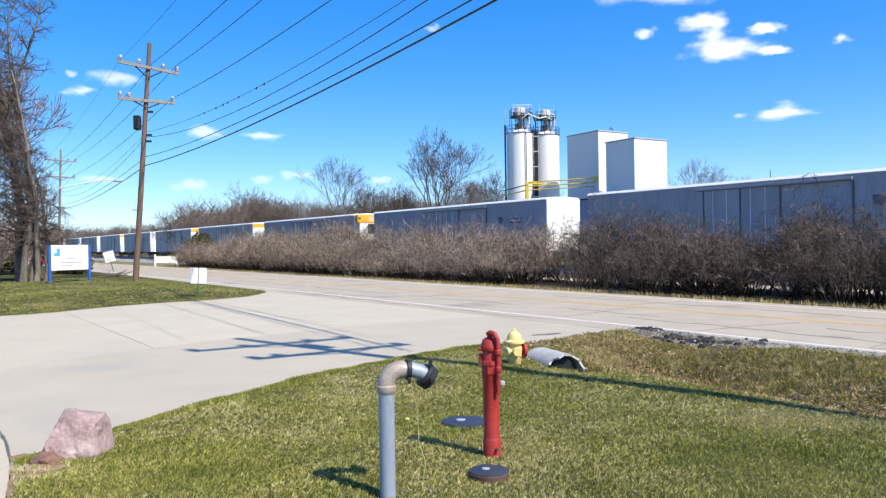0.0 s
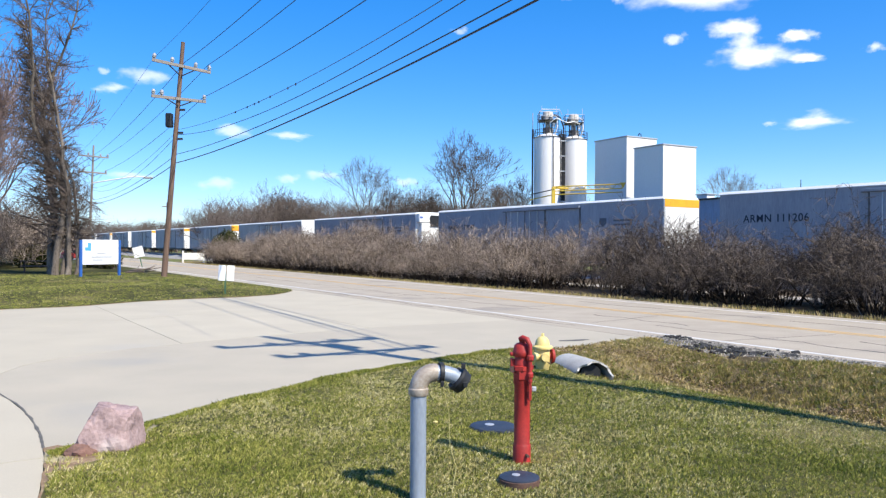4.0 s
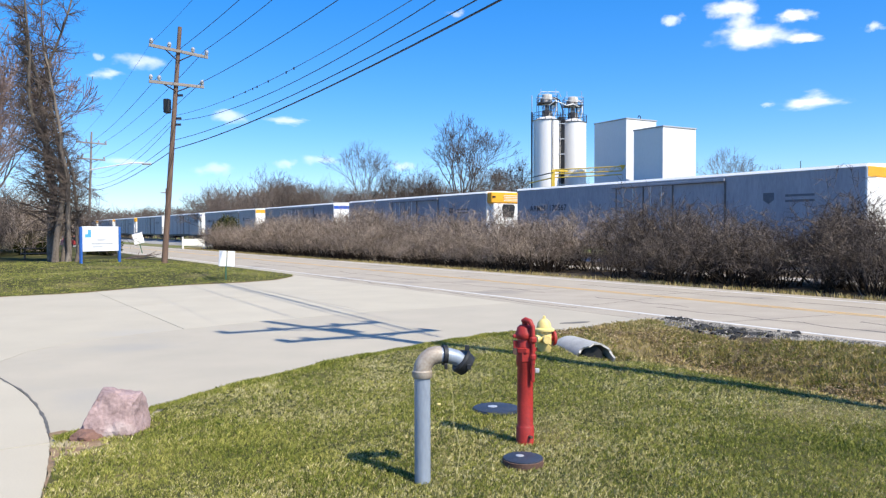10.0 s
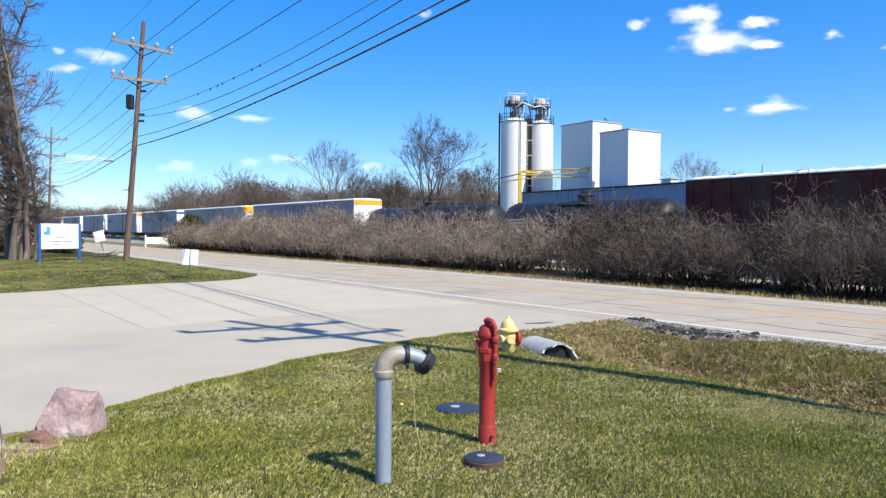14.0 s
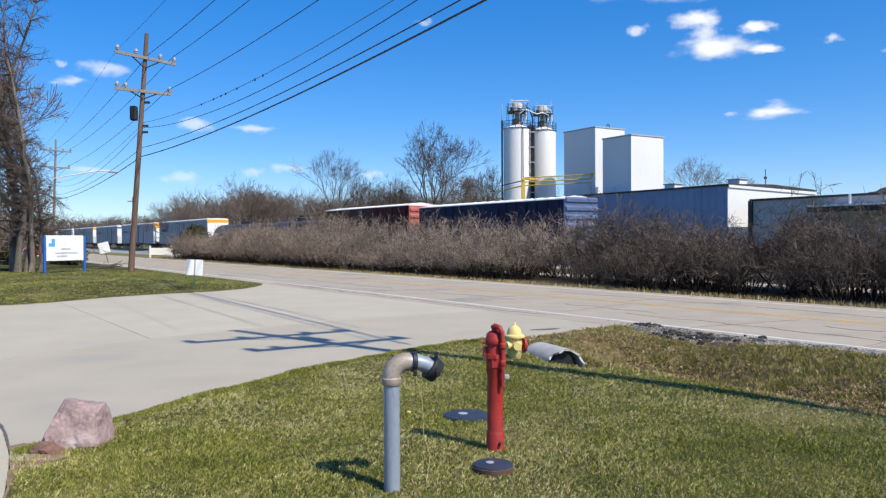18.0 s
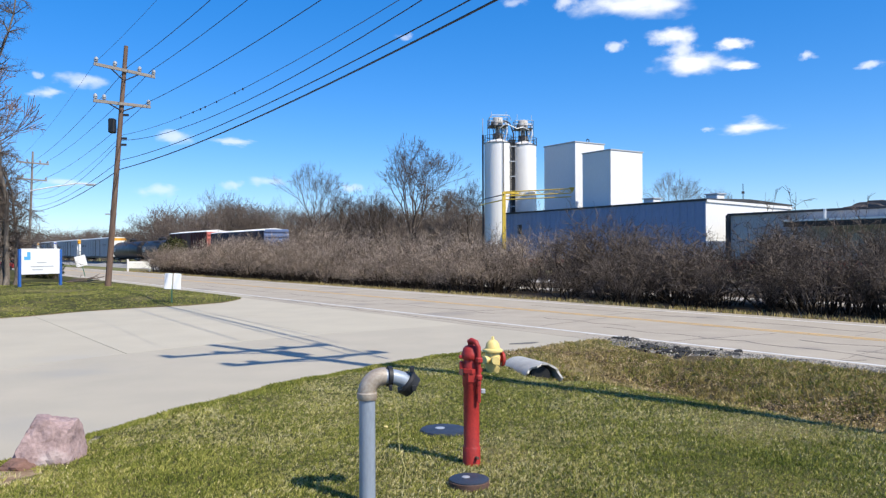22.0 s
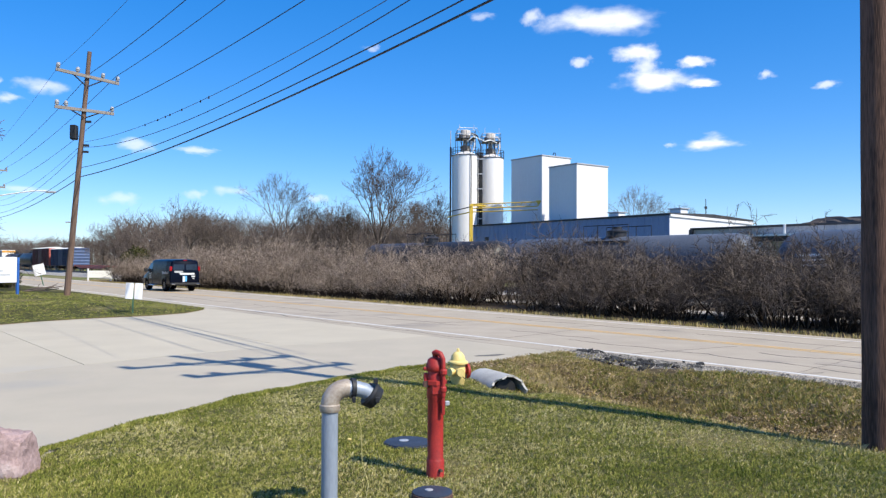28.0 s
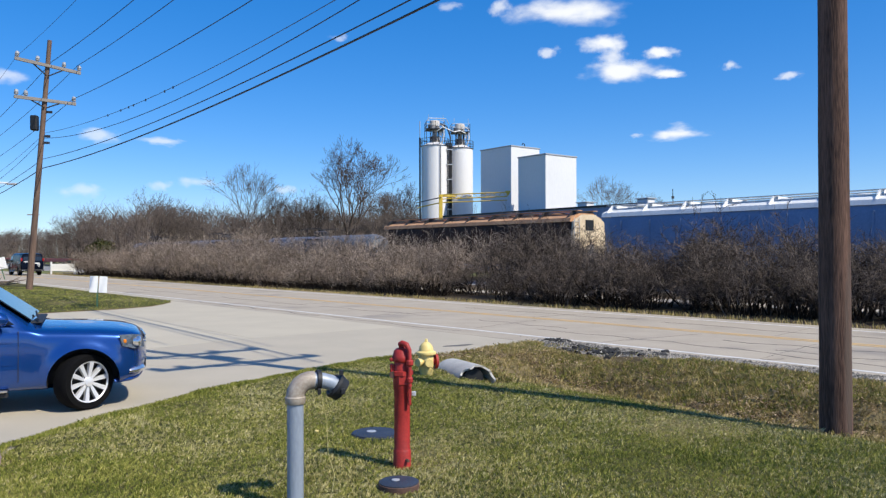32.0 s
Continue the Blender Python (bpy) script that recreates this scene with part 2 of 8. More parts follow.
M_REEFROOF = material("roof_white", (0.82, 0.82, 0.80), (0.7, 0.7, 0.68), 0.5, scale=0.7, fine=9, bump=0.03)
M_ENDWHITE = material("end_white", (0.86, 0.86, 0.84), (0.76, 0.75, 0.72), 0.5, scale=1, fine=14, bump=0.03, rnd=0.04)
M_ORANGE = material("orange_band", (0.86, 0.42, 0.02), (0.76, 0.34, 0.02), 0.5, scale=2, fine=20, bump=0.02)
M_BLUEBAND = material("blue_band", (0.03, 0.12, 0.55), (0.03, 0.09, 0.42), 0.5, scale=2, fine=20, bump=0.02)
M_BLACK = material("black_paint", (0.014, 0.014, 0.015), (0.008, 0.010, 0.011), 0.55, scale=2, fine=20, bump=0.05)
M_LETTER = material("lettering_navy", (0.03, 0.035, 0.055), (0.02, 0.022, 0.035), 0.6, scale=3, fine=30, bump=0)
M_FADED = material("faded_lettering", (0.10, 0.105, 0.125), (0.16, 0.165, 0.18), 0.7, scale=4, fine=30, bump=0)
M_GRIME = material("grimy_seam", (0.10, 0.09, 0.085), (0.18, 0.165, 0.155), 0.8, scale=3, fine=20, bump=0.05)
M_LETTERW = material("lettering_white", (0.75, 0.75, 0.75), (0.6, 0.6, 0.6), 0.6, scale=3, fine=30, bump=0)
M_TANK = material("tank_black", (0.028, 0.030, 0.036), (0.016, 0.017, 0.020), 0.42, scale=0.8, fine=12, bump=0.05, c3=(0.06, 0.06, 0.06), spot=0.66, spec=0.22)
M_TANKGREY = material("tank_grey", (0.115, 0.13, 0.16), (0.075, 0.087, 0.11), 0.45, scale=0.8, fine=12, bump=0.05, c3=(0.11, 0.095, 0.085), spot=0.66, spec=0.25)
M_MAROON = material("maroon_boxcar", (0.11, 0.025, 0.022), (0.06, 0.014, 0.013), 0.65, scale=0.8, fine=12, bump=0.05, c3=(0.09, 0.045, 0.03), spot=0.62, spec=0.22)
# Lighter red than the maroon sides, used for the end and flat-car sills.
M_MAROONEND = material("light_red_end", (0.50, 0.13, 0.10), (0.38, 0.09, 0.07), 0.65, scale=1.2, fine=15, bump=0.05)
M_NAVYCAR = material("navy_boxcar", (0.022, 0.032, 0.075), (0.014, 0.02, 0.045), 0.6, scale=0.8, fine=12, bump=0.05, spec=0.22)
# Navy made paler so that the end wall looks sunlit.
M_NAVYEND = material("sunlit_navy_end", (0.09, 0.14, 0.27), (0.06, 0.095, 0.19), 0.6, scale=1.2, fine=15, bump=0.05)
M_BROWN = material("brown_hopper", (0.075, 0.04, 0.025), (0.04, 0.022, 0.015), 0.75, scale=0.8, fine=12, bump=0.08, spec=0.22)
M_RUST = material("rusty_roof", (0.62, 0.37, 0.20), (0.40, 0.19, 0.09), 0.85, scale=1.4, fine=14, bump=0.1)
M_CREAM = material("cream_end", (0.74, 0.62, 0.44), (0.58, 0.44, 0.28), 0.75, scale=1.2, fine=14, bump=0.06)
M_HOPBLUE = material("blue_grey_hopper", (0.20, 0.28, 0.42), (0.15, 0.22, 0.34), 0.55, scale=0.8, fine=12, bump=0.04, spec=0.22)
M_GALV = material("galvanised", (0.62, 0.63, 0.64), (0.48, 0.49, 0.50), 0.45, 0.35, scale=3, fine=30, bump=0.05)
M_SILO = material("silo_white", (0.84, 0.82, 0.80), (0.78, 0.76, 0.74), 0.55, scale=0.5, fine=6, bump=0.03, stretch=(1.5, 1.5, 0.2))
M_FILTER = material("filter_tan", (0.60, 0.56, 0.51), (0.40, 0.37, 0.335), 0.6, scale=2, fine=12, bump=0.05)
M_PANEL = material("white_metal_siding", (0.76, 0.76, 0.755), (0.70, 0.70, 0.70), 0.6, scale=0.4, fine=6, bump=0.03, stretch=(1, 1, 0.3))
# Blue paint, its tone lowered further to carry the front wall's shade.
M_HALL = material("blue_siding_shaded", (0.22, 0.29, 0.45), (0.18, 0.245, 0.385), 0.6, scale=0.4, fine=6, bump=0.03, stretch=(1, 1, 0.3), spec=0.22)
M_GREYSIDE = material("grey_metal_siding", (0.42, 0.43, 0.45), (0.35, 0.36, 0.38), 0.6, scale=0.4, fine=6, bump=0.03, spec=0.22)
M_ROOFEDGE = material("dark_roof_edge", (0.05, 0.05, 0.055), (0.03, 0.03, 0.033), 0.7, scale=1, fine=10, bump=0.05)
M_YELLOWSTEEL = material("yellow_steel", (0.72, 0.50, 0.06), (0.60, 0.40, 0.05), 0.5, scale=2, fine=20, bump=0.03)
M_HYDRED = material("valve_red", (0.44, 0.032, 0.024), (0.28, 0.020, 0.016), 0.55, scale=6, fine=60, bump=0.15, c3=(0.25, 0.02, 0.02), spot=0.64)
M_HYDYEL = material("hydrant_yellow", (0.82, 0.66, 0.27), (0.70, 0.52, 0.17), 0.5, scale=6, fine=60, bump=0.15)
M_PIPEGREY = material("pipe_galvanised", (0.33, 0.38, 0.45), (0.26, 0.30, 0.36), 0.45, 0.15, scale=5, fine=50, bump=0.08, stretch=(1, 1, 0.3))
M_ELBOW = material("elbow_iron", (0.42, 0.37, 0.31), (0.27, 0.21, 0.16), 0.55, 0.1, scale=6, fine=50, bump=0.12, c3=(0.33, 0.20, 0.12), spot=0.64)
M_RUBBER = material("black_rubber", (0.02, 0.021, 0.024), (0.013, 0.014, 0.016), 0.6, scale=5, fine=60, bump=0.1)
M_LID = material("cast_iron_lid", (0.05, 0.062, 0.09), (0.03, 0.038, 0.055), 0.55, 0.2, scale=6, fine=60, bump=0.2)
M_LIDRIM = material("lid_rim_rusty", (0.13, 0.07, 0.05), (0.07, 0.04, 0.03), 0.8, scale=6, fine=60, bump=0.2)
M_ROCK = material("pink_granite", (0.43, 0.315, 0.30), (0.25, 0.175, 0.165), 0.85, scale=7, fine=34, bump=0.6, c3=(0.55, 0.46, 0.43), spot=0.64, spec=0.2)
M_ROCKDARK = material("brown_rock_base", (0.24, 0.13, 0.10), (0.14, 0.08, 0.06), 0.9, scale=5, fine=40, bump=0.6)
M_CORR = material("culvert_metal", (0.50, 0.49, 0.46), (0.38, 0.37, 0.345), 0.7, 0.1, scale=5, fine=40, bump=0.15, spec=0.3)
M_SIGNWHITE = material("sign_white", (0.86, 0.86, 0.85), (0.80, 0.80, 0.79), 0.5, scale=2, fine=30, bump=0.02)
M_SIGNBLUE = material("sign_blue", (0.03, 0.14, 0.46), (0.025, 0.10, 0.36), 0.5, scale=2, fine=30, bump=0.02)
M_LOGOBLUE = material("logo_light_blue", (0.10, 0.42, 0.80), (0.08, 0.35, 0.70), 0.5, scale=2, fine=30, bump=0.0)
M_POSTGREEN = material("green_post", (0.06, 0.16, 0.09), (0.04, 0.11, 0.06), 0.6, scale=3, fine=30, bump=0.05)
M_FENCEWHITE = material("fence_white", (0.80, 0.79, 0.75), (0.68, 0.67, 0.63), 0.6, scale=2, fine=20, bump=0.05)
M_EVERGREEN = island_material("evergreen_leaf", (0.02, 0.028, 0.008), (0.05, 0.055, 0.014), (0.12, 0.10, 0.028))
M_HILL = material("wooded_hill", (0.14, 0.12, 0.11), (0.08, 0.07, 0.065), 0.95, scale=0.06, fine=0.5, bump=1.0, spec=0.0)


# ---- mesh helpers ----
class MB:
    """Gathers boxes, tubes and sheets of one part."""

    def __init__(self):
        self.v, self.f = [], []

    def add(self, vs, fs):
        o = len(self.v)
        self.v += [tuple(v) for v in vs]
        self.f += [tuple(i + o for i in f) for f in fs]
        return self

    def box(self, x0, x1, y0, y1, z0, z1, c=0.0):
        if c <= 0:
            return self.add([(x, y, z) for z in (z0, z1) for y in (y0, y1) for x in (x0, x1)],
                            [(0, 2, 3, 1), (4, 5, 7, 6), (0, 1, 5, 4), (2, 6, 7, 3), (0, 4, 6, 2), (1, 3, 7, 5)])
        b = bmesh.new()
        bmesh.ops.create_cube(b, size=1)
        for v in b.verts:
            v.co = Vector(((x0 + x1) / 2 + v.co.x * (x1 - x0), (y0 + y1) / 2 + v.co.y * (y1 - y0), (z0 + z1) / 2 + v.co.z * (z1 - z0)))
        bmesh.ops.bevel(b, geom=b.edges[:], offset=c, segments=1, affect="EDGES")
        b.verts.ensure_lookup_table()
        self.add([v.co for v in b.verts], [[v.index for v in f.verts] for f in b.faces])
        b.free()
        return self

    def tube(self, p0, p1, r0, r1=None, n=10, cap=True):
        r1 = r0 if r1 is None else r1
        p0, p1 = Vector(p0), Vector(p1)
        d = (p1 - p0).normalized()
        a = d.orthogonal().normalized()
        b = d.cross(a)
        ring = [a * math.cos(2 * math.pi * i / n) + b * math.sin(2 * math.pi * i / n) for i in range(n)]
        vs = [p0 + q * r0 for q in ring] + [p1 + q * r1 for q in ring]
        fs = [(i, (i + 1) % n, n + (i + 1) % n, n + i) for i in range(n)]
        if cap:
            fs += [tuple(range(n - 1, -1, -1)), tuple(range(n, 2 * n))]
        return self.add(vs, fs)

    def path(self, pts, r, n=8, cap=True):
        """A bent tube; r is one radius or one for each point."""
        pts = [Vector(p) for p in pts]
        rs = r if isinstance(r, (list, tuple)) else [r] * len(pts)
        vs, fs = [], []
        ref = None
        for i, p in enumerate(pts):
            d = (pts[min(i + 1, len(pts) - 1)] - pts[max(i - 1, 0)]).normalized()
            ref = d.orthogonal().normalized() if ref is None else (ref - d * ref.dot(d)).normalized()
            b = d.cross(ref)
            vs += [p + (ref * math.cos(2 * math.pi * k / n) + b * math.sin(2 * math.pi * k / n)) * rs[i] for k in range(n)]
        for i in range(len(pts) - 1):
            fs += [(i * n + k, i * n + (k + 1) % n, (i + 1) * n + (k + 1) % n, (i + 1) * n + k) for k in range(n)]
        if cap:
            fs += [tuple(range(n - 1, -1, -1)), tuple(range(len(vs) - n, len(vs)))]
        return self.add(vs, fs)

    def lathe(self, prof, centre=(0, 0, 0), n=20, axis="z", cap=True):
        """Turns a profile of (radius, height) about an upright (or x) axis."""
        cx, cy, cz = centre
        vs, fs = [], []
        for r, h in prof:
            for k in range(n):
                a = 2 * math.pi * k / n
                c, s = r * math.cos(a), r * math.sin(a)
                vs.append((cx + c, cy + s, cz + h) if axis == "z" else ((cx + h, cy + c, cz + s) if axis == "x" else (cx + s, cy + h, cz + c)))
        for i in range(len(prof) - 1):
            fs += [(i * n + k, i * n + (k + 1) % n, (i + 1) * n + (k + 1) % n, (i + 1) * n + k) for k in range(n)]
        if cap:
            fs += [tuple(range(n - 1, -1, -1)), tuple(range(len(vs) - n, len(vs)))]
        return self.add(vs, fs)

    def prism(self, outline, x0, x1, axis="x"):
        """An outline of (a, b) drawn out from x0 to x1 along x (a=y, b=z), y (a=x, b=z) or z (a=x, b=y)."""
        n = len(outline)
        put = {"x": lambda h, a, b: (h, a, b), "y": lambda h, a, b: (a, h, b), "z": lambda h, a, b: (a, b, h)}[axis]
        vs = [put(x0, a, b) for a, b in outline] + [put(x1, a, b) for a, b in outline]
        fs = [(i, (i + 1) % n, n + (i + 1) % n, n + i) for i in range(n)] + [tuple(range(n - 1, -1, -1)), tuple(range(n, 2 * n))]
        return self.add(vs, fs)

    def mesh(self, name, mat, smooth=False):
        me = bpy.data.meshes.new(name)
        me.from_pydata(self.v, [], self.f)
        b = bmesh.new()
        b.from_mesh(me)
        bmesh.ops.recalc_face_normals(b, faces=b.faces[:])
        b.to_mesh(me)
        b.free()
        me.materials.append(mat)
        if smooth:
            me.shade_smooth()
            me.set_sharp_from_angle(angle=radians(40))
        return me


def part(name, mb, mat, parent=None, label="", smooth=False, at=None):
    ob = new(name, mb if isinstance(mb, bpy.types.Mesh) else mb.mesh(name, mat, smooth))
    if parent is not None:
        ob.parent = parent
    if at is not None:
        ob.matrix_basis = at
    if label:
        ob["label"] = label
    return ob


def thing(name, m, label, category, group="", kind=""):
    ob = new(name)
    ob.matrix_basis = m
    return tagged(ob, label, category, group, kind)


def fast_mesh(name, verts, faces, mat):
    """A mesh from numpy arrays; all faces have the same number of corners."""
    me = bpy.data.meshes.new(name)
    nf, k = faces.shape
    me.vertices.add(len(verts))
    me.vertices.foreach_set("co", np.ascontiguousarray(verts, dtype=np.float32).ravel())
    me.loops.add(nf * k)
    me.loops.foreach_set("vertex_index", np.ascontiguousarray(faces, dtype=np.int32).ravel())
    me.polygons.add(nf)
    me.polygons.foreach_set("loop_start", np.arange(0, nf * k, k, dtype=np.int32))
    me.polygons.foreach_set("loop_total", np.full(nf, k, dtype=np.int32))
    me.update(calc_edges=True)
    me.validate()
    me.materials.append(mat)
    return me


def twig_mesh(name, segs, mat, n=3):
    """Tapered prisms, one for each (start, end, radius, radius)."""
    a = np.array([(*p, *q, r0, r1) for p, q, r0, r1 in segs], dtype=float)
    p, q, r0, r1 = a[:, :3], a[:, 3:6], a[:, 6], a[:, 7]
    d = q - p
    d /= np.linalg.norm(d, axis=1, keepdims=True) + 1e-9
    h = np.where(np.abs(d[:, 2:3]) < 0.9, np.array([[0, 0, 1.0]]), np.array([[1.0, 0, 0]]))
    e = np.cross(d, h)
    e /= np.linalg.norm(e, axis=1, keepdims=True) + 1e-9
    f = np.cross(d, e)
    rings = []
    for base, r in ((p, r0), (q, r1)):
        for k in range(n):
            t = 2 * math.pi * k / n
            rings.append(base + (e * math.cos(t) + f * math.sin(t)) * r[:, None])
    v = np.stack(rings, axis=1)
    m = len(a)
    base = (np.arange(m) * 2 * n)[:, None]
    fs = np.concatenate([base + np.array([[k, (k + 1) % n, n + (k + 1) % n, n + k]]) for k in range(n)], axis=0)
    return fast_mesh(name, v.reshape(-1, 3), fs, mat)


def branch(rng, segs, p, d, length, r, level, spread, up, kids, wob=0.18, shrink=0.62, rmin=0.003):
    """Grows a limb in short bends and its side limbs."""
    k = 4 if level > 1 else (3 if level > 0 else 2)
    pts = [p]
    for i in range(k):
        d = (d + Vector((rng.gauss(0, wob), rng.gauss(0, wob), rng.gauss(0, wob) + up))).normalized()
        q = pts[-1] + d * (length / k)
        f0, f1 = 1 - 0.75 * i / k, 1 - 0.75 * (i + 1) / k
        segs.append((tuple(pts[-1]), tuple(q), max(r * f0, rmin * 0.6), max(r * f1, rmin * 0.5)))
        pts.append(q)
    if level == 0:
        return
    for j in range(kids[level - 1]):
        t = rng.uniform(0.25, 1.0)
        i = min(int(t * k), k - 1)
        base = pts[i].lerp(pts[i + 1], t * k - i)
        side = Vector((rng.gauss(0, 1), rng.gauss(0, 1), rng.gauss(0, 0.6))).normalized()
        nd = (d * (1 - spread) + side * spread).normalized()
        branch(rng, segs, base, nd, length * shrink * rng.uniform(0.7, 1.15), max(r * (1 - 0.6 * t) * 0.6, rmin), level - 1, spread, up, kids, wob, shrink, rmin)


# ---- ground, road, driveway ----
def sheet(name, corners, z, thick, mat, label="", category="", kind="structure"):
    """A slab over an outline of (s, p) places, its top at z."""
    mb = MB()
    mb.prism([tuple(sp(s, p)[:2]) for s, p in corners], z - thick, z, "z")
    ob = part(name, mb, mat)
    return tagged(ob, label, category, kind=kind)


def grow(x, xs, ys):
    return float(np.interp(x, xs, ys))


EDGE_P = (0.6, 0.71, 1.48, 1.75, 2.60, 3.65, 4.95, 6.39, 7.95, 8.6, 9.8, 11.4, 12.1)
EDGE_S = (6.4, 7.7, 7.95, 8.50, 9.00, 9.58, 10.23, 10.70, 11.0, 11.0, 10.6, 11.0, 11.1)
KERB_S = (-30, -5, 0, 2, 4, 5.98, 6.5, 7.15, 7.84, 8.58, 9.39, 10.33, 11.31, 12.24)
KERB_P = (-0.5, -0.4, -0.2, 0.0, 0.22, 0.47, 0.56, 0.65, 0.72, 0.75, 0.74, 0.67, 0.50, 0.34)
LEFT_P = (-40, 1.86, 3.33, 5.17, 7.13, 9.05, 10.4, 11.33, 12.0, 12.4)
LEFT_S = (24.5, 25.5, 25.75, 26.9, 27.5, 27.6, 28.3, 29.3, 30.3, 31.5)

# far ground, reaching the horizon
mb = MB()
big = [(-3000, -2500), (3000, -2500), (3000, 4000), (-3000, 4000)]
mb.prism(big, -0.9, -0.45, "z")
ground = tagged(part("ground", mb, M_FIELD), "flat winter field of dull green and brown grass", "ground", kind="structure")

# concrete apron under the driveway slabs
apron = sheet("driveway_bed", [(-12, -40), (31.6, -40), (31.6, 12.5), (10.7, 12.5), (10.3, 9.8), (11.1, 8.6), (11.1, 7.2), (9.3, 3.58), (7.6, 1.5), (7.2, 0.8), (6.0, 0.6), (4.0, 0.35), (0.0, -0.1), (-12, -0.3)], -0.035, 0.08, M_JOINT, "dirt-filled joints between driveway slabs", "driveway")
road = sheet("road", [(-150, 12.35), (420, 12.35), (420, 20.75), (-150, 20.75)], 0.0, 0.11, M_ROAD, "worn grey-brown two-lane asphalt road", "road")
for nm, p0, p1, mat, lab in (("white_edge_line", 13.17, 13.29, M_WHITELINE, "worn white painted edge line"),
                             ("white_far_line", 19.93, 20.05, M_WHITELINE, "worn white painted far edge line"),
                             ("yellow_centre_line", 16.83, 16.95, M_YELLOWLINE, "faded yellow painted centre line"),
                             ("yellow_centre_line", 17.07, 17.19, M_YELLOWLINE, "faded yellow painted centre line")):
    mb = MB()
    rng = random.Random(3)
    s = -60.0
    while s < 200:
        e = s + rng.uniform(2, 6)
        a = rng.uniform(-0.008, 0.008)
        mb.prism([tuple(sp(x, y)[:2]) for x, y in ((s, p0 + a), (e, p0 + a), (e, p1 + a), (s, p1 + a))], 0.001, 0.004, "z")
        s = e + 0.002
    tagged(part(nm, mb, mat), lab, "road marking", kind="structure")
# pale shoulder beyond the near line
sheet("road_shoulder", [(30.6, 12.35), (200, 12.35), (200, 13.0), (31.2, 13.0)], 0.004, 0.01, M_CONC_OLD, "pale worn road shoulder", "shoulder")
rng = random.Random(11)
for s0, p0, s1, p1, w in ((11.4, 12.9, 9.2, 12.75, 0.05), (9.2, 14.6, 4.5, 13.9, 0.025), (13.0, 14.5, 9.2, 14.6, 0.02), (7.5, 12.5, 6.3, 13.6, 0.03), (26, 12.9, 20.5, 12.75, 0.035), (20.3, 12.8, 14, 12.72, 0.02), (2, 15.2, 7, 14.7, 0.02), (16, 15.4, 12.5, 15.2, 0.02), (10.2, 12.9, 9.6, 16.6, 0.03), (6.6, 13.3, 6.9, 16.4, 0.03), (8.6, 15.6, 5.2, 15.9, 0.03), (5.2, 15.9, 1.0, 15.5, 0.025), (14.2, 13.4, 14.8, 16.6, 0.016), (19.5, 13.4, 19.0, 16.5, 0.016), (24, 15.1, 18, 15.3, 0.016), (33, 15.2, 25, 15.0, 0.016), (12, 18.6, 4, 18.4, 0.018), (20, 18.5, 13, 18.7, 0.016), (8.2, 17.2, 8.5, 20.2, 0.018), (15.6, 17.2, 15.2, 20.3, 0.016), (25.5, 13.3, 26.2, 20.2, 0.016), (45, 15.2, 34, 15.1, 0.02), (31, 12.9, 26, 12.95, 0.03)):
    mb = MB()
    n = 14
    pts = [(s0 + (s1 - s0) * i / n, p0 + (p1 - p0) * i / n + rng.uniform(-0.05, 0.05) + 0.12 * math.sin(i * 0.9 + s0)) for i in range(n + 1)]
    for i in range(n):
        (a, b), (c, d) = pts[i], pts[i + 1]
        v = w * rng.uniform(0.25, 0.75)
        mb.prism([tuple(sp(x, y)[:2]) for x, y in ((a, b - v), (c, d - v), (c, d + v), (a, b + v))], 0.001, 0.0035, "z")
    tagged(part("road_crack", mb, M_CRACK), "dark tar-filled crack in the road", "crack", kind="structure")


def lawn_height(s, p):
    """Height of the near lawn: slight swells, a fall to the rough ditch along the road, and the hollow at the culvert."""
    z = 0.03 + 0.03 * noise.noise(Vector((s * 0.35, p * 0.35, 0))) + 0.012 * noise.noise(Vector((s * 2, p * 2, 4)))
    k = max(0.0, 1 - abs(p - 9.9) / (1.9 if p < 9.9 else 1.8))
    f = min(1.0, max(0.0, (9.3 - s) / 1.2))
    dip = math.exp(-((s - 8.3) ** 2 + (p - 8.35) ** 2) / 0.20)
    deep = 0.44 * k * k * (3 - 2 * k) * f
    rough = 0.0
    if p > 8.6:
        rough = min(1.0, (p - 8.6) / 0.6, max(0.0, (12.2 - p) / 0.5)) * f * (0.075 * noise.noise(Vector((s * 1.7, p * 1.7, 8))) + 0.045 * noise.noise(Vector((s * 4.5, p * 4.5, 2))))
    return z + rough - max(deep, 0.17 * dip)


def kerb(s):
    """Across-road place of the lawn's edge along the near concrete."""
    return grow(s, KERB_S, KERB_P)


mb = MB()
nu, nv = 130, 100
for j in range(nv + 1):
    v = j / nv
    p0 = 0.6 + (12.36 - 0.6) * v
    smax = grow(p0, EDGE_P, EDGE_S) - 0.06 + 0.05 * noise.noise(Vector((p0 * 3, 0, 0)))
    for i in range(nu + 1):
        s = -30 + (smax + 30) * (i / nu) ** 0.6
        p = p0 + (kerb(s) - 0.6) * (1 - v) ** 4
        z = lawn_height(s, p)
        if i == nu or j in (0, nv):
            z = 0.006 if i == nu or j == 0 else -0.02
        mb.v.append(tuple(sp(s, p, z)))
for j in range(nv):
    for i in range(nu):
        a = j * (nu + 1) + i
        mb.f.append((a, a + 1, a + nu + 2, a + nu + 1))
lawn = tagged(part("lawn_near", mb, M_LAWN, smooth=True), "short spring lawn, green with straw-coloured patches", "lawn", kind="structure")


lawn.data.materials.append(M_VERGE)
lawn.data.materials.append(M_SOIL)
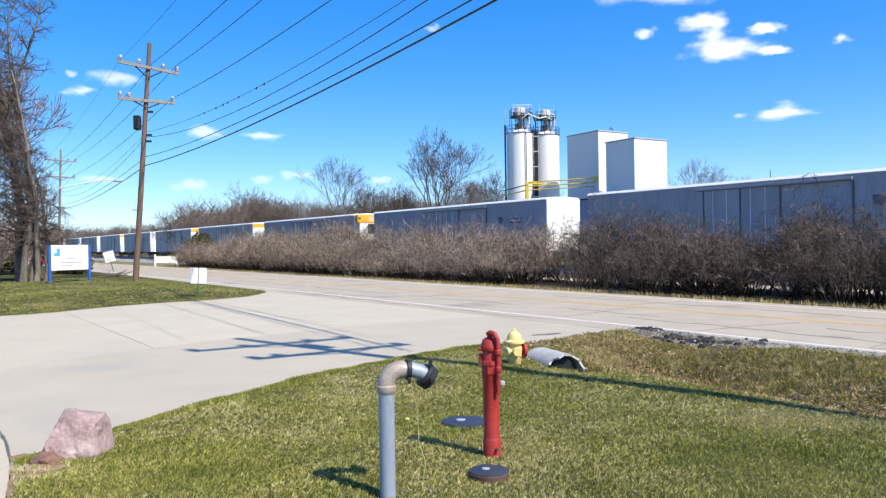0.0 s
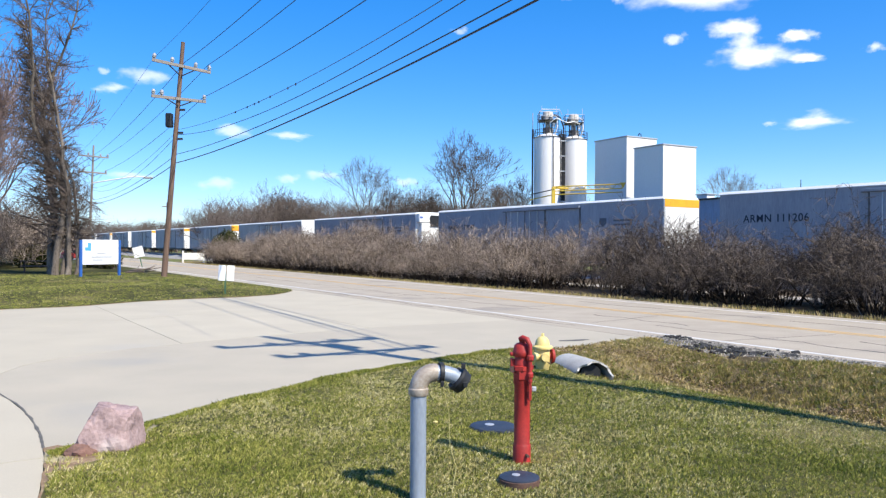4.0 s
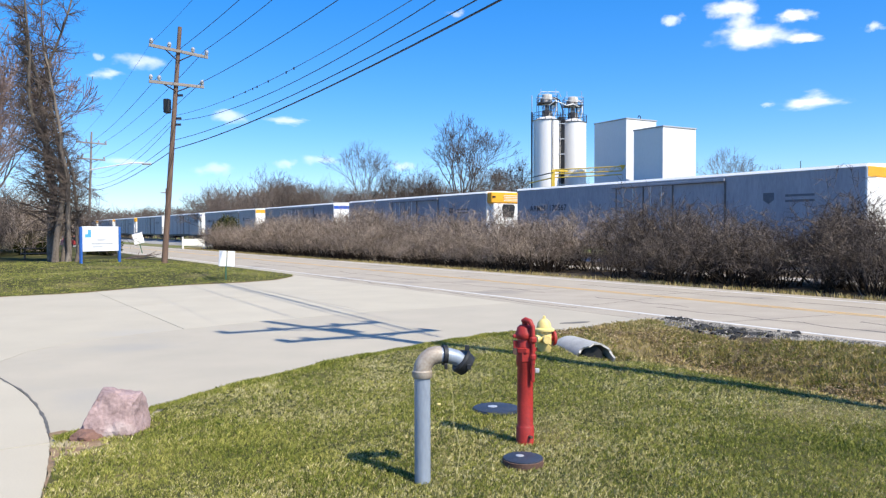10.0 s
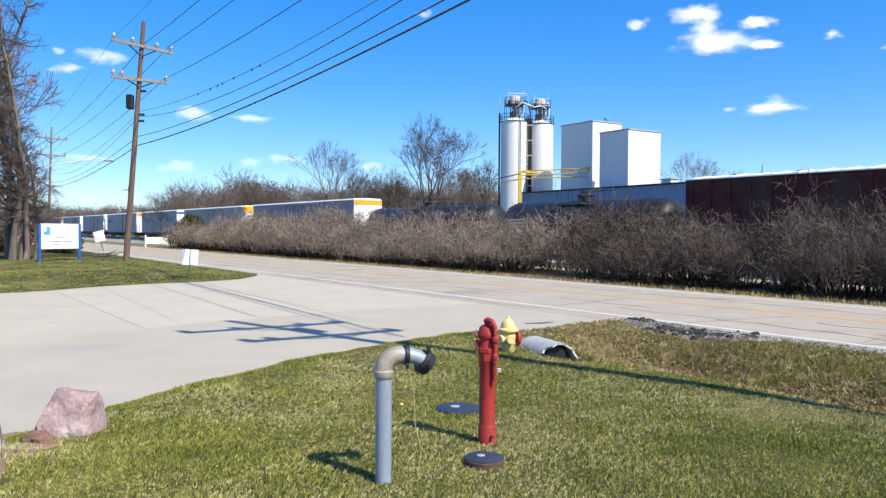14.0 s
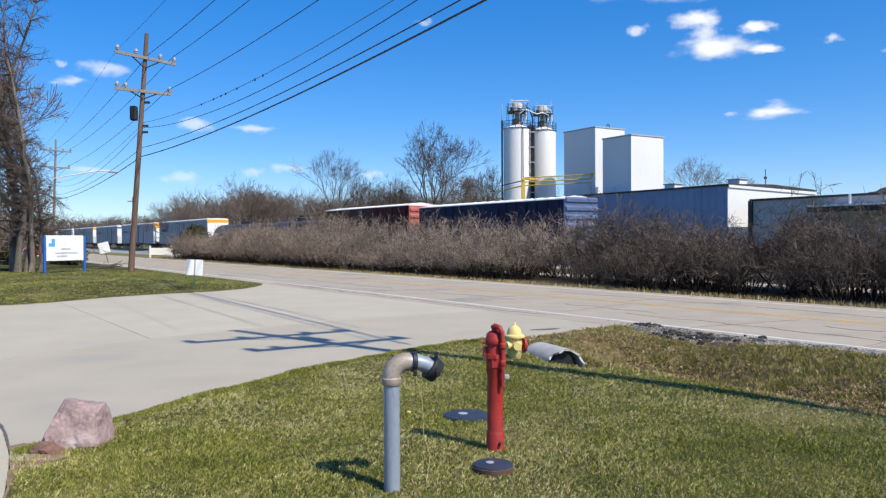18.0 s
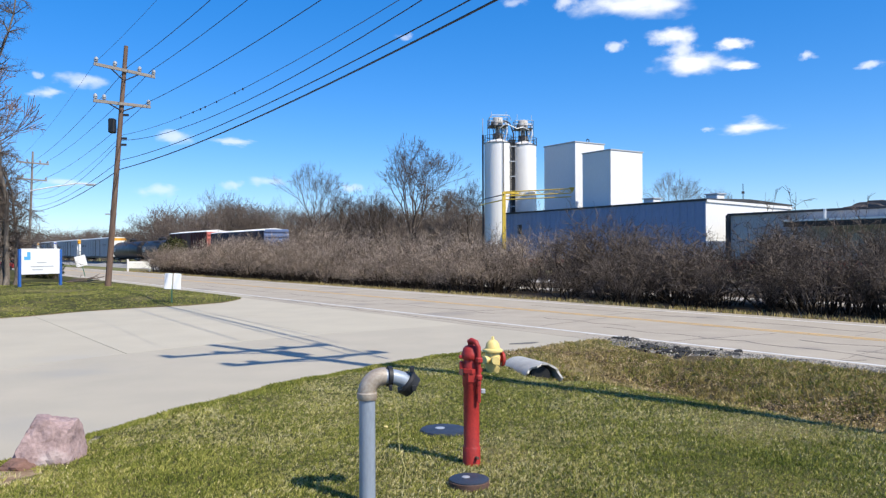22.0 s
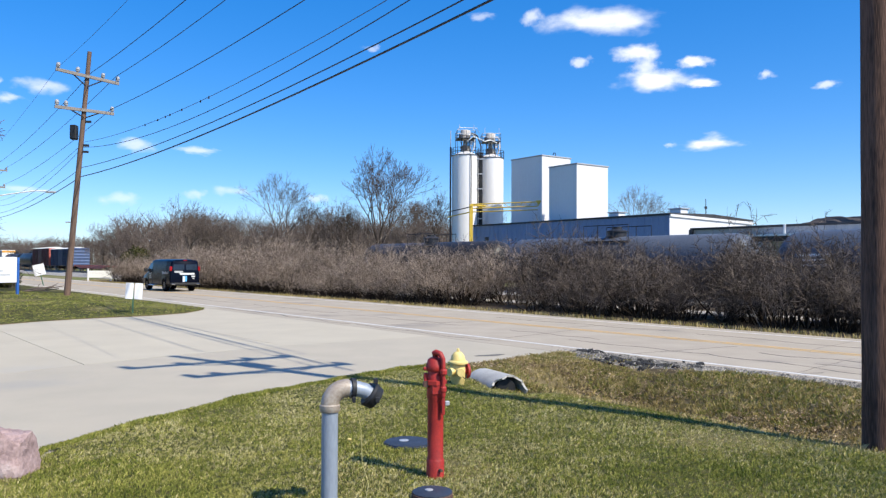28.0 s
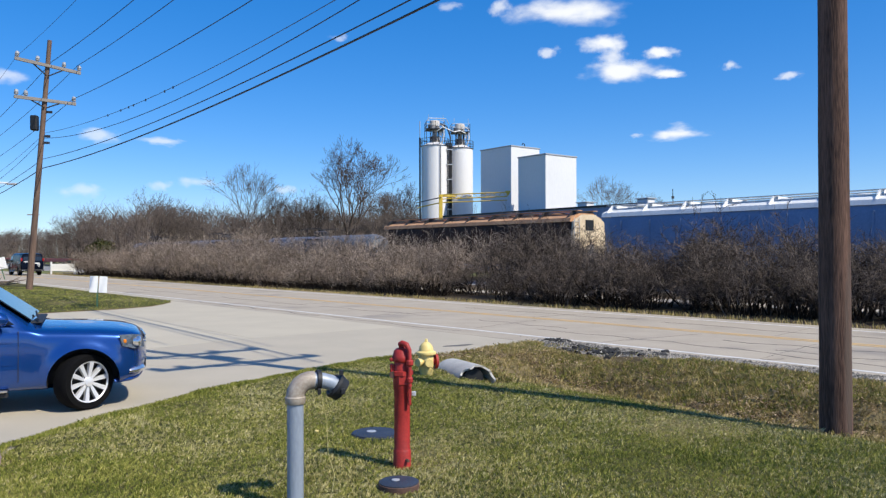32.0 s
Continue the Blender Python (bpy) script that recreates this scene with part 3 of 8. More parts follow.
for f in lawn.data.polygons:
    c = f.center
    if c.x * NX + c.y * NY > 9.0:
        f.material_index = 1
    elif c.x < -3.22 and c.y > 6.15:
        f.material_index = 2


def blades(name, tufts, per, place, mat, h0, h1, w, label, seed, fan=0.012, ground=lawn_height):
    """Grass in tufts: each blade is one bent leaf that leans away from its tuft's middle."""
    rs = np.random.RandomState(seed)
    s, p = place(rs, tufts)
    n = len(s)
    z0 = np.array([ground(a, b) - 0.006 for a, b in zip(s, p)])
    patch = np.array([noise.noise(Vector((a * 0.8, b * 0.8, 9))) for a, b in zip(s, p)])
    tall = rs.uniform(h0, h1, n) * (1 + 0.4 * patch)
    s, p, z, tall = [np.repeat(q, per) for q in (s, p, z0, tall)]
    m = len(s)
    la = rs.uniform(0, 2 * math.pi, m)
    off = np.abs(rs.normal(0, fan, m))
    x = UX * s + NX * p + off * np.cos(la)
    y = UY * s + NY * p + off * np.sin(la)
    h = tall * rs.uniform(0.55, 1.1, m)
    lean = rs.uniform(0.1, 0.8, m) * h
    t = la + rs.normal(math.pi / 2, 0.6, m)
    ww = rs.uniform(0.6, 1.2, m) * w
    dx, dy = np.cos(t) * ww, np.sin(t) * ww
    v = np.zeros((m, 4, 3))
    v[:, 0] = np.stack([x - dx, y - dy, z], 1)
    v[:, 1] = np.stack([x + dx, y + dy, z], 1)
    v[:, 2] = np.stack([x + dx * 0.7 + lean * 0.35 * np.cos(la), y + dy * 0.7 + lean * 0.35 * np.sin(la), z + h * 0.65], 1)
    v[:, 3] = np.stack([x + lean * np.cos(la), y + lean * np.sin(la), z + h], 1)
    f = (np.arange(m) * 4)[:, None] + np.array([[0, 1, 2, 3]])
    return tagged(new(name, fast_mesh(name, v.reshape(-1, 3), f, mat)), label, "grass", kind="stuff")


def straw_share(x, y):
    """How much of the lawn is winter-dry: broad patches, greener on the side towards the pole and at the drive's corner."""
    f = np.array([0.55 + 0.75 * noise.noise(Vector((a * 0.55, b * 0.55, 21))) + 0.35 * noise.noise(Vector((a * 1.9, b * 1.9, 5))) for a, b in zip(x, y)])
    return np.clip(f - 0.05 * np.clip(x - 1.2, 0, 3) - 0.12 * (x < -1.5), 0.05, 0.85)


def near_place(rs, n, dry=False):
    # denser towards the camera
    d = 3.9 + 11.0 * rs.uniform(0, 1, n) ** 1.25
    a = np.radians(rs.uniform(-38, 42, n))
    x, y = d * np.sin(a), d * np.cos(a)
    s, p = x * UX + y * UY, x * NX + y * NY
    bare = (x < -3.22 + 0.10 * np.sin(y * 9)) & (y > 6.1) & (rs.uniform(0, 1, n) > 0.2)
    share = straw_share(x, y)
    ok = ~bare & (p > np.interp(s, KERB_S, KERB_P) + 0.02) & (p < 8.75 + 0.3 * np.sin(s * 2) + rs.normal(0, 0.15, n)) & (s < np.interp(p, EDGE_P, EDGE_S) - 0.07 + 0.03 * np.sin(p * 9))
    ok &= rs.uniform(0, 1, n) < (share if dry else 1.15 - share)
    return s[ok], p[ok]


def edge_place(rs, n):
    # thick fringe where the lawn meets the concrete
    p = rs.uniform(0.75, 8.6, n)
    s = np.interp(p, EDGE_P, EDGE_S) - 0.05 - np.abs(rs.normal(0, 0.05, n)) + 0.02 * np.sin(p * 9)
    return s, p


def ditch_place(rs, n):
    s = rs.uniform(-6, 11.3, n)
    p = rs.uniform(8.3, 12.1, n)
    clump = np.array([noise.noise(Vector((a * 2.2, b * 2.2, 14))) for a, b in zip(s, p)])
    bare = (((s - 8.9) / 1.5) ** 2 + ((p - 12.0) / 0.8) ** 2 + 0.5 * clump < 1.0) & (rs.uniform(0, 1, n) > 0.06)
    ok = ~bare & (s < np.interp(p, EDGE_P, EDGE_S) - 0.02) & (rs.uniform(-0.75, 0.3, n) < clump)
    return s[ok], p[ok]


def bank_place(rs, n):
    s, p = ditch_place(rs, n)
    green = np.array([noise.noise(Vector((a * 0.9, b * 0.9, 40))) for a, b in zip(s, p)])
    ok = (np.abs(p - 11.4) < 0.7 + 0.6 * green) | (np.abs(p - 8.9) < 0.4 + 0.5 * green) | (green > 0.25)
    return s[ok], p[ok]


blades("lawn_grass", 150000, 7, near_place, M_GRASS, 0.022, 0.044, 0.0016, "short green spring lawn grass in tufts", 5)
blades("lawn_straw", 130000, 6, lambda rs, n: near_place(rs, n, True), M_STRAW, 0.020, 0.042, 0.0016, "straw-coloured winter-dry blades in the lawn", 15)
blades("lawn_edge_grass", 6500, 8, edge_place, M_GRASS, 0.028, 0.062, 0.0020, "longer grass overhanging the lawn's edge", 16)
blades("ditch_grass", 52000, 7, ditch_place, M_DRYGRASS, 0.03, 0.085, 0.0032, "rough dry brown and green ditch grass", 6, 0.03)
blades("bank_grass", 30000, 7, bank_place, M_GRASS, 0.03, 0.075, 0.0028, "green grass on the banks of the ditch", 17, 0.025)

# dead leaves blown into the ditch
rs = np.random.RandomState(19)
s, p = rs.uniform(-5, 11.0, 60000), rs.normal(9.9, 0.75, 60000)
ok = (p > 8.5) & (p < 11.9) & (s < np.interp(p, EDGE_P, EDGE_S) - 0.05)
ok &= np.array([noise.noise(Vector((a * 1.3, b * 1.3, 30))) for a, b in zip(s, p)]) > rs.uniform(-0.45, 0.35, 60000)
s, p = s[ok], p[ok]
m = len(s)
x, y, z = UX * s + NX * p, UY * s + NY * p, np.array([lawn_height(a, b) for a, b in zip(s, p)])
t, q, hgt = rs.uniform(0, 6.283, m), rs.uniform(0.012, 0.032, m), rs.uniform(0.004, 0.05, m)
v = np.zeros((m, 4, 3))
for k, (a, b, c) in enumerate(((-1, 0, 0.0), (0, -0.5, 0.35), (1, 0, 0.1), (0, 0.5, 0.35))):
    v[:, k] = np.stack([x + q * (a * np.cos(t) - b * np.sin(t)), y + q * (a * np.sin(t) + b * np.cos(t)), z + hgt + q * (c + a * rs.uniform(-0.4, 0.4, m))], 1)
tagged(new("dead_leaves", fast_mesh("dead_leaves", v.reshape(-1, 3), (np.arange(m) * 4)[:, None] + np.array([[0, 1, 2, 3]]), M_DEADLEAF)), "curled brown dead leaves lying in the ditch", "leaves", kind="stuff")

broken = thing("broken_asphalt", pose(0, 0, 0), "crumbled dark lumps of asphalt at the road's broken edge", "rubble")
rs = np.random.RandomState(18)
for i in range(120):
    f = rs.uniform(0, 1)
    s, p = (10.9 - 0.5 * f + rs.normal(0, 0.12), 12.62 + rs.normal(0, 0.08)) if i % 4 == 0 else (9.6 - 1.5 * f + rs.normal(0, 0.15), 11.85 + 0.2 * f + rs.normal(0, 0.24))
    r = rs.uniform(0.04, 0.09 if i % 4 == 0 else 0.16)
    n = 7
    prof = [(r * (1 + rs.uniform(-0.3, 0.3)) * math.cos(k * 2 * math.pi / n), 0.75 * r * (1 + rs.uniform(-0.3, 0.3)) * math.sin(k * 2 * math.pi / n)) for k in range(n)]
    h = rs.uniform(0.02, 0.06)
    part("lump", MB().add([(a, b, -0.05) for a, b in prof] + [(a * 0.8, b * 0.8, h * rs.uniform(0.6, 1.2)) for a, b in prof], [tuple(range(n - 1, -1, -1)), tuple(range(n, 2 * n))] + [(k, (k + 1) % n, n + (k + 1) % n, n + k) for k in range(n)]), M_LUMP, broken, at=Matrix.Translation(sp(s, p, max(lawn_height(s, p), -0.02))) @ pose(0, 0, 0, rs.uniform(-12, 12), rs.uniform(-12, 12), rs.uniform(0, 360)))

# loose gravel and broken asphalt at the road's edge
rs = np.random.RandomState(8)
vs, fs = [], []
for i in range(20000):
    if i % 5 < 2:
        s, p = rs.normal(8.7, 0.95), rs.uniform(10.9, 12.75)
    else:
        s, p = rs.uniform(-3, 11.0), 12.72 - abs(rs.normal(0, 0.26))
    if p < 11.25 + 0.2 * math.sin(s * 1.7) + abs(s - 8.7) * 0.45 and p < 12.25:
        continue
    r = rs.uniform(0.007, 0.026) if i % 9 else rs.uniform(0.02, 0.045)
    c = sp(s, p, max(lawn_height(s, p), -0.02) + 0.01)
    o = len(vs)
    a = rs.uniform(0, 6)
    for k in range(4):
        vs.append((c.x + r * math.cos(a + k * 1.57), c.y + r * math.sin(a + k * 1.57), c.z - 0.01))
    vs.append((c.x + r * 0.3, c.y, c.z + r * rs.uniform(0.4, 0.9)))
    fs += [(o, o + 1, o + 4), (o + 1, o + 2, o + 4), (o + 2, o + 3, o + 4), (o + 3, o, o + 4)]
tagged(new("gravel", fast_mesh("gravel", np.array(vs), np.array(fs), M_GRAVEL)), "grey loose gravel and dark asphalt crumbs along the road", "gravel", kind="stuff")


# left lawn with its gentle mound
def left_height(s, p):
    d = min(s - grow(p, LEFT_P, LEFT_S), 12.3 - p + 0.0 * s)
    return 0.02 + 0.22 * min(1.0, max(0.0, d / 4.0)) ** 1.5 * (0.8 + 0.4 * noise.noise(Vector((s * 0.2, p * 0.2, 2))))


mb = MB()
nu, nv = 70, 50
for j in range(nv + 1):
    p = -40 + (12.36 + 40) * (1 - (1 - j / nv) ** 1.8)
    smin = grow(p, LEFT_P, LEFT_S)
    for i in range(nu + 1):
        s = smin + (150 - smin) * (i / nu) ** 1.8
        z = -0.03 if i == 0 or j == nv else left_height(s, p)
        mb.v.append(tuple(sp(s, p, z)))
for j in range(nv):
    for i in range(nu):
        a = j * (nu + 1) + i
        mb.f.append((a, a + 1, a + nu + 2, a + nu + 1))
tagged(part("lawn_far", mb, M_LAWN, smooth=True), "mown green lawn across the driveway", "lawn", kind="structure")


def left_place(rs, n):
    s = 25.4 + 24 * rs.uniform(0, 1, n) ** 1.4
    p = rs.uniform(-6, 12.3, n)
    ok = s > np.interp(p, LEFT_P, LEFT_S) + 0.02 + 0.04 * np.sin(p * 5)
    return s[ok], p[ok]


blades("far_lawn_grass", 20000, 6, left_place, M_GRASS, 0.03, 0.055, 0.0048, "mown green lawn grass", 7, 0.04, left_height)
blades("far_lawn_straw", 1500, 6, left_place, M_STRAW, 0.03, 0.05, 0.005, "straw-coloured blades in the far lawn", 27, 0.04, left_height)
# verge beyond the road, under the hedge
sheet("far_verge", [(-60, 20.6), (88, 20.6), (88, 26.6), (-60, 26.6)], -0.02, 0.43, M_DARKVERGE, "bare brown verge with dry grass under the hedge", "verge")
sheet("track_verge", [(-60, 28.3), (88, 28.3), (88, 33.0), (-60, 33.0)], -0.02, 0.43, M_DARKVERGE, "bare brown verge with dry weeds beside the railway", "verge")
sheet("trackside_strip", [(-60, 26.6), (88, 26.6), (88, 28.3), (-60, 28.3)], -0.015, 0.42, M_PALEGRAVEL, "pale gravel strip between hedge and railway", "gravel")


def verge_place(rs, n):
    s = rs.uniform(2, 85, n)
    return s, 20.72 + np.abs(rs.normal(0, 0.35, n))


rs = np.random.RandomState(12)
s, p = verge_place(rs, 7000)
m = len(s)
x, y = UX * s + NX * p, UY * s + NY * p
h, t = rs.uniform(0.05, 0.16, m), rs.uniform(0, 6.3, m)
v = np.zeros((m, 3, 3))
v[:, 0] = np.stack([x - 0.015 * np.cos(t), y - 0.015 * np.sin(t), np.full(m, -0.03)], 1)
v[:, 1] = np.stack([x + 0.015 * np.cos(t), y + 0.015 * np.sin(t), np.full(m, -0.03)], 1)
v[:, 2] = np.stack([x + h * 0.5 * np.cos(t * 3), y + h * 0.5 * np.sin(t * 3), h], 1)
tagged(new("verge_grass", fast_mesh("verge_grass", v.reshape(-1, 3), (np.arange(m) * 3)[:, None] + np.array([[0, 1, 2]]), M_DRYGRASS)), "dry tufts of grass along the road's far edge", "grass", kind="stuff")

# ---- railway ----
TRACK_P, RAIL_Z = 35.5, 0.32
mb = MB()
prof = [(-4.2, -0.46), (-2.0, 0.10), (2.0, 0.10), (4.2, -0.46)]
ends = [[sp(s, TRACK_P + a, b) for a, b in prof] for s in (-140, 720)]
mb.add(ends[0] + ends[1], [(0, 1, 5, 4), (1, 2, 6, 5), (2, 3, 7, 6), (0, 4, 7, 3)])
tagged(part("ballast", mb, M_BALLAST), "grey crushed-stone track ballast", "ballast", kind="structure")
for d in (-0.75, 0.75):
    mb = MB()
    mb.box(-140, 720, d - 0.07, d + 0.07, RAIL_Z - 0.155, RAIL_Z - 0.135)
    mb.box(-140, 720, d - 0.012, d + 0.012, RAIL_Z - 0.135, RAIL_Z - 0.04)
    mb.box(-140, 720, d - 0.036, d + 0.036, RAIL_Z - 0.04, RAIL_Z)
    tagged(part("rail", mb, M_STEEL, at=spp(0, TRACK_P)), "rust-brown steel rail with a bright head", "rail", kind="structure")
tie_mb = MB().box(-0.11, 0.11, -1.3, 1.3, 0.06, RAIL_Z - 0.155, 0.01).mesh("tie", M_TIE)
ties = thing("track_ties", spp(0, TRACK_P), "dark weathered wooden ties under the rails", "railway ties", kind="structure")
for i in range(150):
    part("tie", tie_mb, None, ties, at=pose(60 + i * 0.55, 0, 0))

# ---- train ----
TRAIN_T = (0, 4, 8, 12, 16, 20, 24, 28, 32)
TRAIN_D = (-103.7, -57.8, -11.5, 33.6, 77.1, 120.7, 165.4, 211.4, 258.7)
CARS = []


def add_bogie(car, x):
    b = part("bogie", MB().box(x - 1.25, x + 1.25, 0.98, 1.12, 0.42, 0.72, 0.04).box(x - 1.25, x + 1.25, -1.12, -0.98, 0.42, 0.72, 0.04).box(x - 0.3, x + 0.3, -1.1, 1.1, 0.4, 0.8), M_BLACK, car)
    for dx in (-0.88, 0.88):
        part("wheelset", MB().lathe([(0.42, -0.82), (0.46, -0.80), (0.46, -0.70), (0.10, -0.68), (0.10, 0.68), (0.46, 0.70), (0.46, 0.80), (0.42, 0.82)], (x + dx, 0, 0.46), 16, "y"), M_STEEL, b)


def car_base(name, tail, length, label, group):
    car = thing(name, spp(tail, TRACK_P, RAIL_Z), label, "railway car", group)
    CARS.append((car, tail))
    add_bogie(car, 2.3)
    add_bogie(car, length - 2.3)
    part("coupler", MB().box(-0.95, 0.1, -0.11, 0.11, 0.78, 0.98, 0.03), M_BLACK, car)
    part("coupler", MB().box(length - 0.1, length + 0.75, -0.11, 0.11, 0.78, 0.98, 0.03), M_BLACK, car)
    return car


def letters(car, text, x, z, size, mat, y=1.512, name="lettering", label=""):
    cu = bpy.data.curves.new(name, "FONT")
    cu.body, cu.size, cu.extrude, cu.offset = text, size, 0.002, 0.007
    cu.space_character = 1.1
    cu.materials.append(mat)
    ob = new(name, cu)
    ob.parent = car
    ob.matrix_basis = pose(x, y, z, 90, 0, 180)
    ob["label"] = label or "dark stencilled reporting mark"
    return ob


def reefer(tail, length, top=None, unit="", mark=""):
    """A white insulated boxcar; top: colour of the band over its end; unit: the cooling machine on the end."""
    car = car_base("refrigerator_car", tail, length, "white insulated rail car, " + ("orange band over its end" if top is M_ORANGE else ("blue band over its end" if top is M_BLUEBAND else "grimy, plain white end")) + (", cooling unit" if unit else ""), "refrigerator cars of the train")
    H = 4.42
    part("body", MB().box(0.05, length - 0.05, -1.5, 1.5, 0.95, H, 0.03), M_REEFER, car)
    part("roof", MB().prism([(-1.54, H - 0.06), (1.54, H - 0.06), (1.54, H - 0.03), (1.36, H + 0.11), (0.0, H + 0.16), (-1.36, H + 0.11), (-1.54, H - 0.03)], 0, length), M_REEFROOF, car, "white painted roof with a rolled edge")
    part("side_sill", MB().box(1.0, length - 1.0, 1.36, 1.53, 0.72, 0.98, 0.02).box(1.0, length - 1.0, -1.53, -1.36, 0.72, 0.98, 0.02), M_BLACK, car)
    mid = length * 0.52
    w = 2.15
    for k in (-1, 0):
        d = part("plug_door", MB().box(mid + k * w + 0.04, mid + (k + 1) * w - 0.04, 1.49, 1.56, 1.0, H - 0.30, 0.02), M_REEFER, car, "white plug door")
        for xx in (0.35, 0.72):
            part("locking_bar", MB().tube((mid + k * w + w * xx, 1.60, 1.05), (mid + k * w + w * xx, 1.60, H - 0.34), 0.03, n=6), M_GALV, d)
    for xx in (mid - w, mid, mid + w, mid - 2.6 * w):
        part("door_seam", MB().box(xx - 0.035, xx + 0.035, 1.50, 1.575, 1.0, H - 0.28), M_GRIME, car, "dark grimy door edge")
    part("door_rail", MB().box(mid - 2.6 * w, mid + 1.15 * w, 1.50, 1.64, H - 0.30, H - 0.17, 0.01), M_REEFER, car, "door hood over the sliding doors")
    part("drip_edge", MB().box(mid - 2.6 * w, mid + 1.15 * w, 1.52, 1.62, H - 0.33, H - 0.302), M_GRIME, car)
    part("lower_rail", MB().box(mid - 2.6 * w, mid + 1.15 * w, 1.50, 1.60, 0.98, 1.06), M_DARKSTEEL, car)
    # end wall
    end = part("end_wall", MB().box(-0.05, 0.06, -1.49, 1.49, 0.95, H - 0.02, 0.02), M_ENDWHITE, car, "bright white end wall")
    if top and not unit:
        hh = 0.46 if top is M_ORANGE else 0.34
        z1 = H - 0.03 if top is M_ORANGE else H - 0.20
        part("end_band", MB().box(-0.065, 0.05, -1.47, 1.47, z1 - hh, z1), top, end, "orange band" if top is M_ORANGE else "blue band")
    if unit:
        u = part("cooling_unit", MB().box(-0.55, -0.05, -1.2, 1.2, 1.25, H - 0.80, 0.05), M_ENDWHITE, car, "white housing of the cooling unit")
        part("hood", MB().box(-0.60, 0.0, -1.45, 1.45, H - 0.79, H + 0.02, 0.06), M_ORANGE if top is M_ORANGE else M_ENDWHITE, u, "orange hood of the cooling unit" if top is M_ORANGE else "white hood of the cooling unit")
        g1 = H - (0.86 if top is M_ORANGE else 0.14)
        part("grille", MB().prism([(-0.62, g1 - 0.98), (0.30, g1 - 0.98), (0.42, g1 - 0.2), (0.30, g1), (-0.62, g1), (-0.74, g1 - 0.2)], -0.64, -0.56), M_BLACK, u, "black radiator grille")
        for k in range(6):
            part("grille_bar", MB().box(-0.655, -0.635, -0.60, 0.28, g1 - 0.90 + k * 0.15, g1 - 0.87 + k * 0.15), M_DARKSTEEL, u)
        part("fuel_panel", MB().box(-0.58, -0.54, -0.7, 0.7, 1.3, 1.8, 0.01), M_DARKSTEEL, u)
        part("access_door", MB().box(-0.57, -0.545, -0.95, -0.1, 1.95, 2.35, 0.01), M_GALV, u, "grey access door")
        part("guard_rail", MB().path([(-0.62, -1.2, 1.3), (-0.66, -1.2, 2.0), (-0.66, 1.2, 2.0), (-0.62, 1.2, 1.3)], 0.03, 6).tube((-0.66, 0, 1.3), (-0.66, 0, 2.0), 0.03, n=6), M_BLACK, u, "black guard rail")
        if top is M_ORANGE:
            for k in range(4):
                part("hood_slot", MB().box(-0.625, -0.595, -1.0, 0.3, H - 0.62 + k * 0.13, H - 0.58 + k * 0.13), M_ENDWHITE, u, "pale slot in the hood")
        for yy in (-1.38, 1.12):
            part("corner_mark", MB().box(-0.66, -0.60, yy, yy + 0.26, H - 0.38, H - 0.26), M_BLUEBAND if top is not M_ORANGE else M_BLACK, u, "small coloured mark")
    lad = part("ladder", MB().tube((-0.12, 1.42, 1.0), (-0.12, 1.42, 2.4), 0.018, n=5).tube((-0.12, 1.0, 1.0), (-0.12, 1.0, 2.4), 0.018, n=5), M_BLACK, car)
    for k in range(4):
        part("rung", MB().tube((-0.12, 1.0, 1.15 + k * 0.36), (-0.12, 1.42, 1.15 + k * 0.36), 0.015, n=5), M_BLACK, lad)
    for k in range(4):
        part("side_rung", MB().tube((0.35, 1.55, 1.1 + k * 0.4), (0.75, 1.55, 1.1 + k * 0.4), 0.015, n=5), M_DARKSTEEL, car)
    if mark:
        letters(car, mark, length - 1.5, 2.9, 0.54, M_LETTER)
    # dark shield with small bars of writing near the rear
    lg = part("shield_mark", MB().prism([(4.5, 3.4), (5.1, 3.4), (5.1, 3.05), (4.8, 2.85), (4.5, 3.05)], 1.503, 1.507, "y"), M_FADED, car, "dark shield-shaped mark")
    for k in range(2):
        part("writing_bar", MB().box(2.4, 3.9, 1.503, 1.507, 3.18 - k * 0.26, 3.29 - k * 0.26), M_FADED, lg)
    return car


TAILS = [7.1, 35.6, 63.0, 87.6, 115.2, 141.0, 167.6, 194.0, 219.5, 243.8, 268, 292, 316, 340, 364, 388]
LOOKS = [(M_ORANGE, "", "ARMN 110342"), (M_ORANGE, "unit", "ARMN 170567"), (M_BLUEBAND, "", "ARMN 111206"), (M_ORANGE, "", "ARMN 170547"), (None, "unit", "ARMN 111062"), (None, "", ""), (M_ORANGE, "unit", ""), (M_ORANGE, "", ""), (M_ORANGE, "", ""), (None, "", ""),
         (M_ORANGE, "", ""), (None, "", ""), (None, "unit", ""), (M_ORANGE, "", ""), (None, "", ""), (None, "", "")]
MARKS = {1: "ARMN  170820"}
for i in range(len(TAILS) - 1):
    band, unit, mark = LOOKS[i]
    reefer(TAILS[i], TAILS[i + 1] - TAILS[i] - 3.7, band, unit, MARKS.get(i, "ARMN 111206" if i == 2 else ("ARMN  170567" if i == 0 else ("ARMN  170547" if i == 3 else ""))))


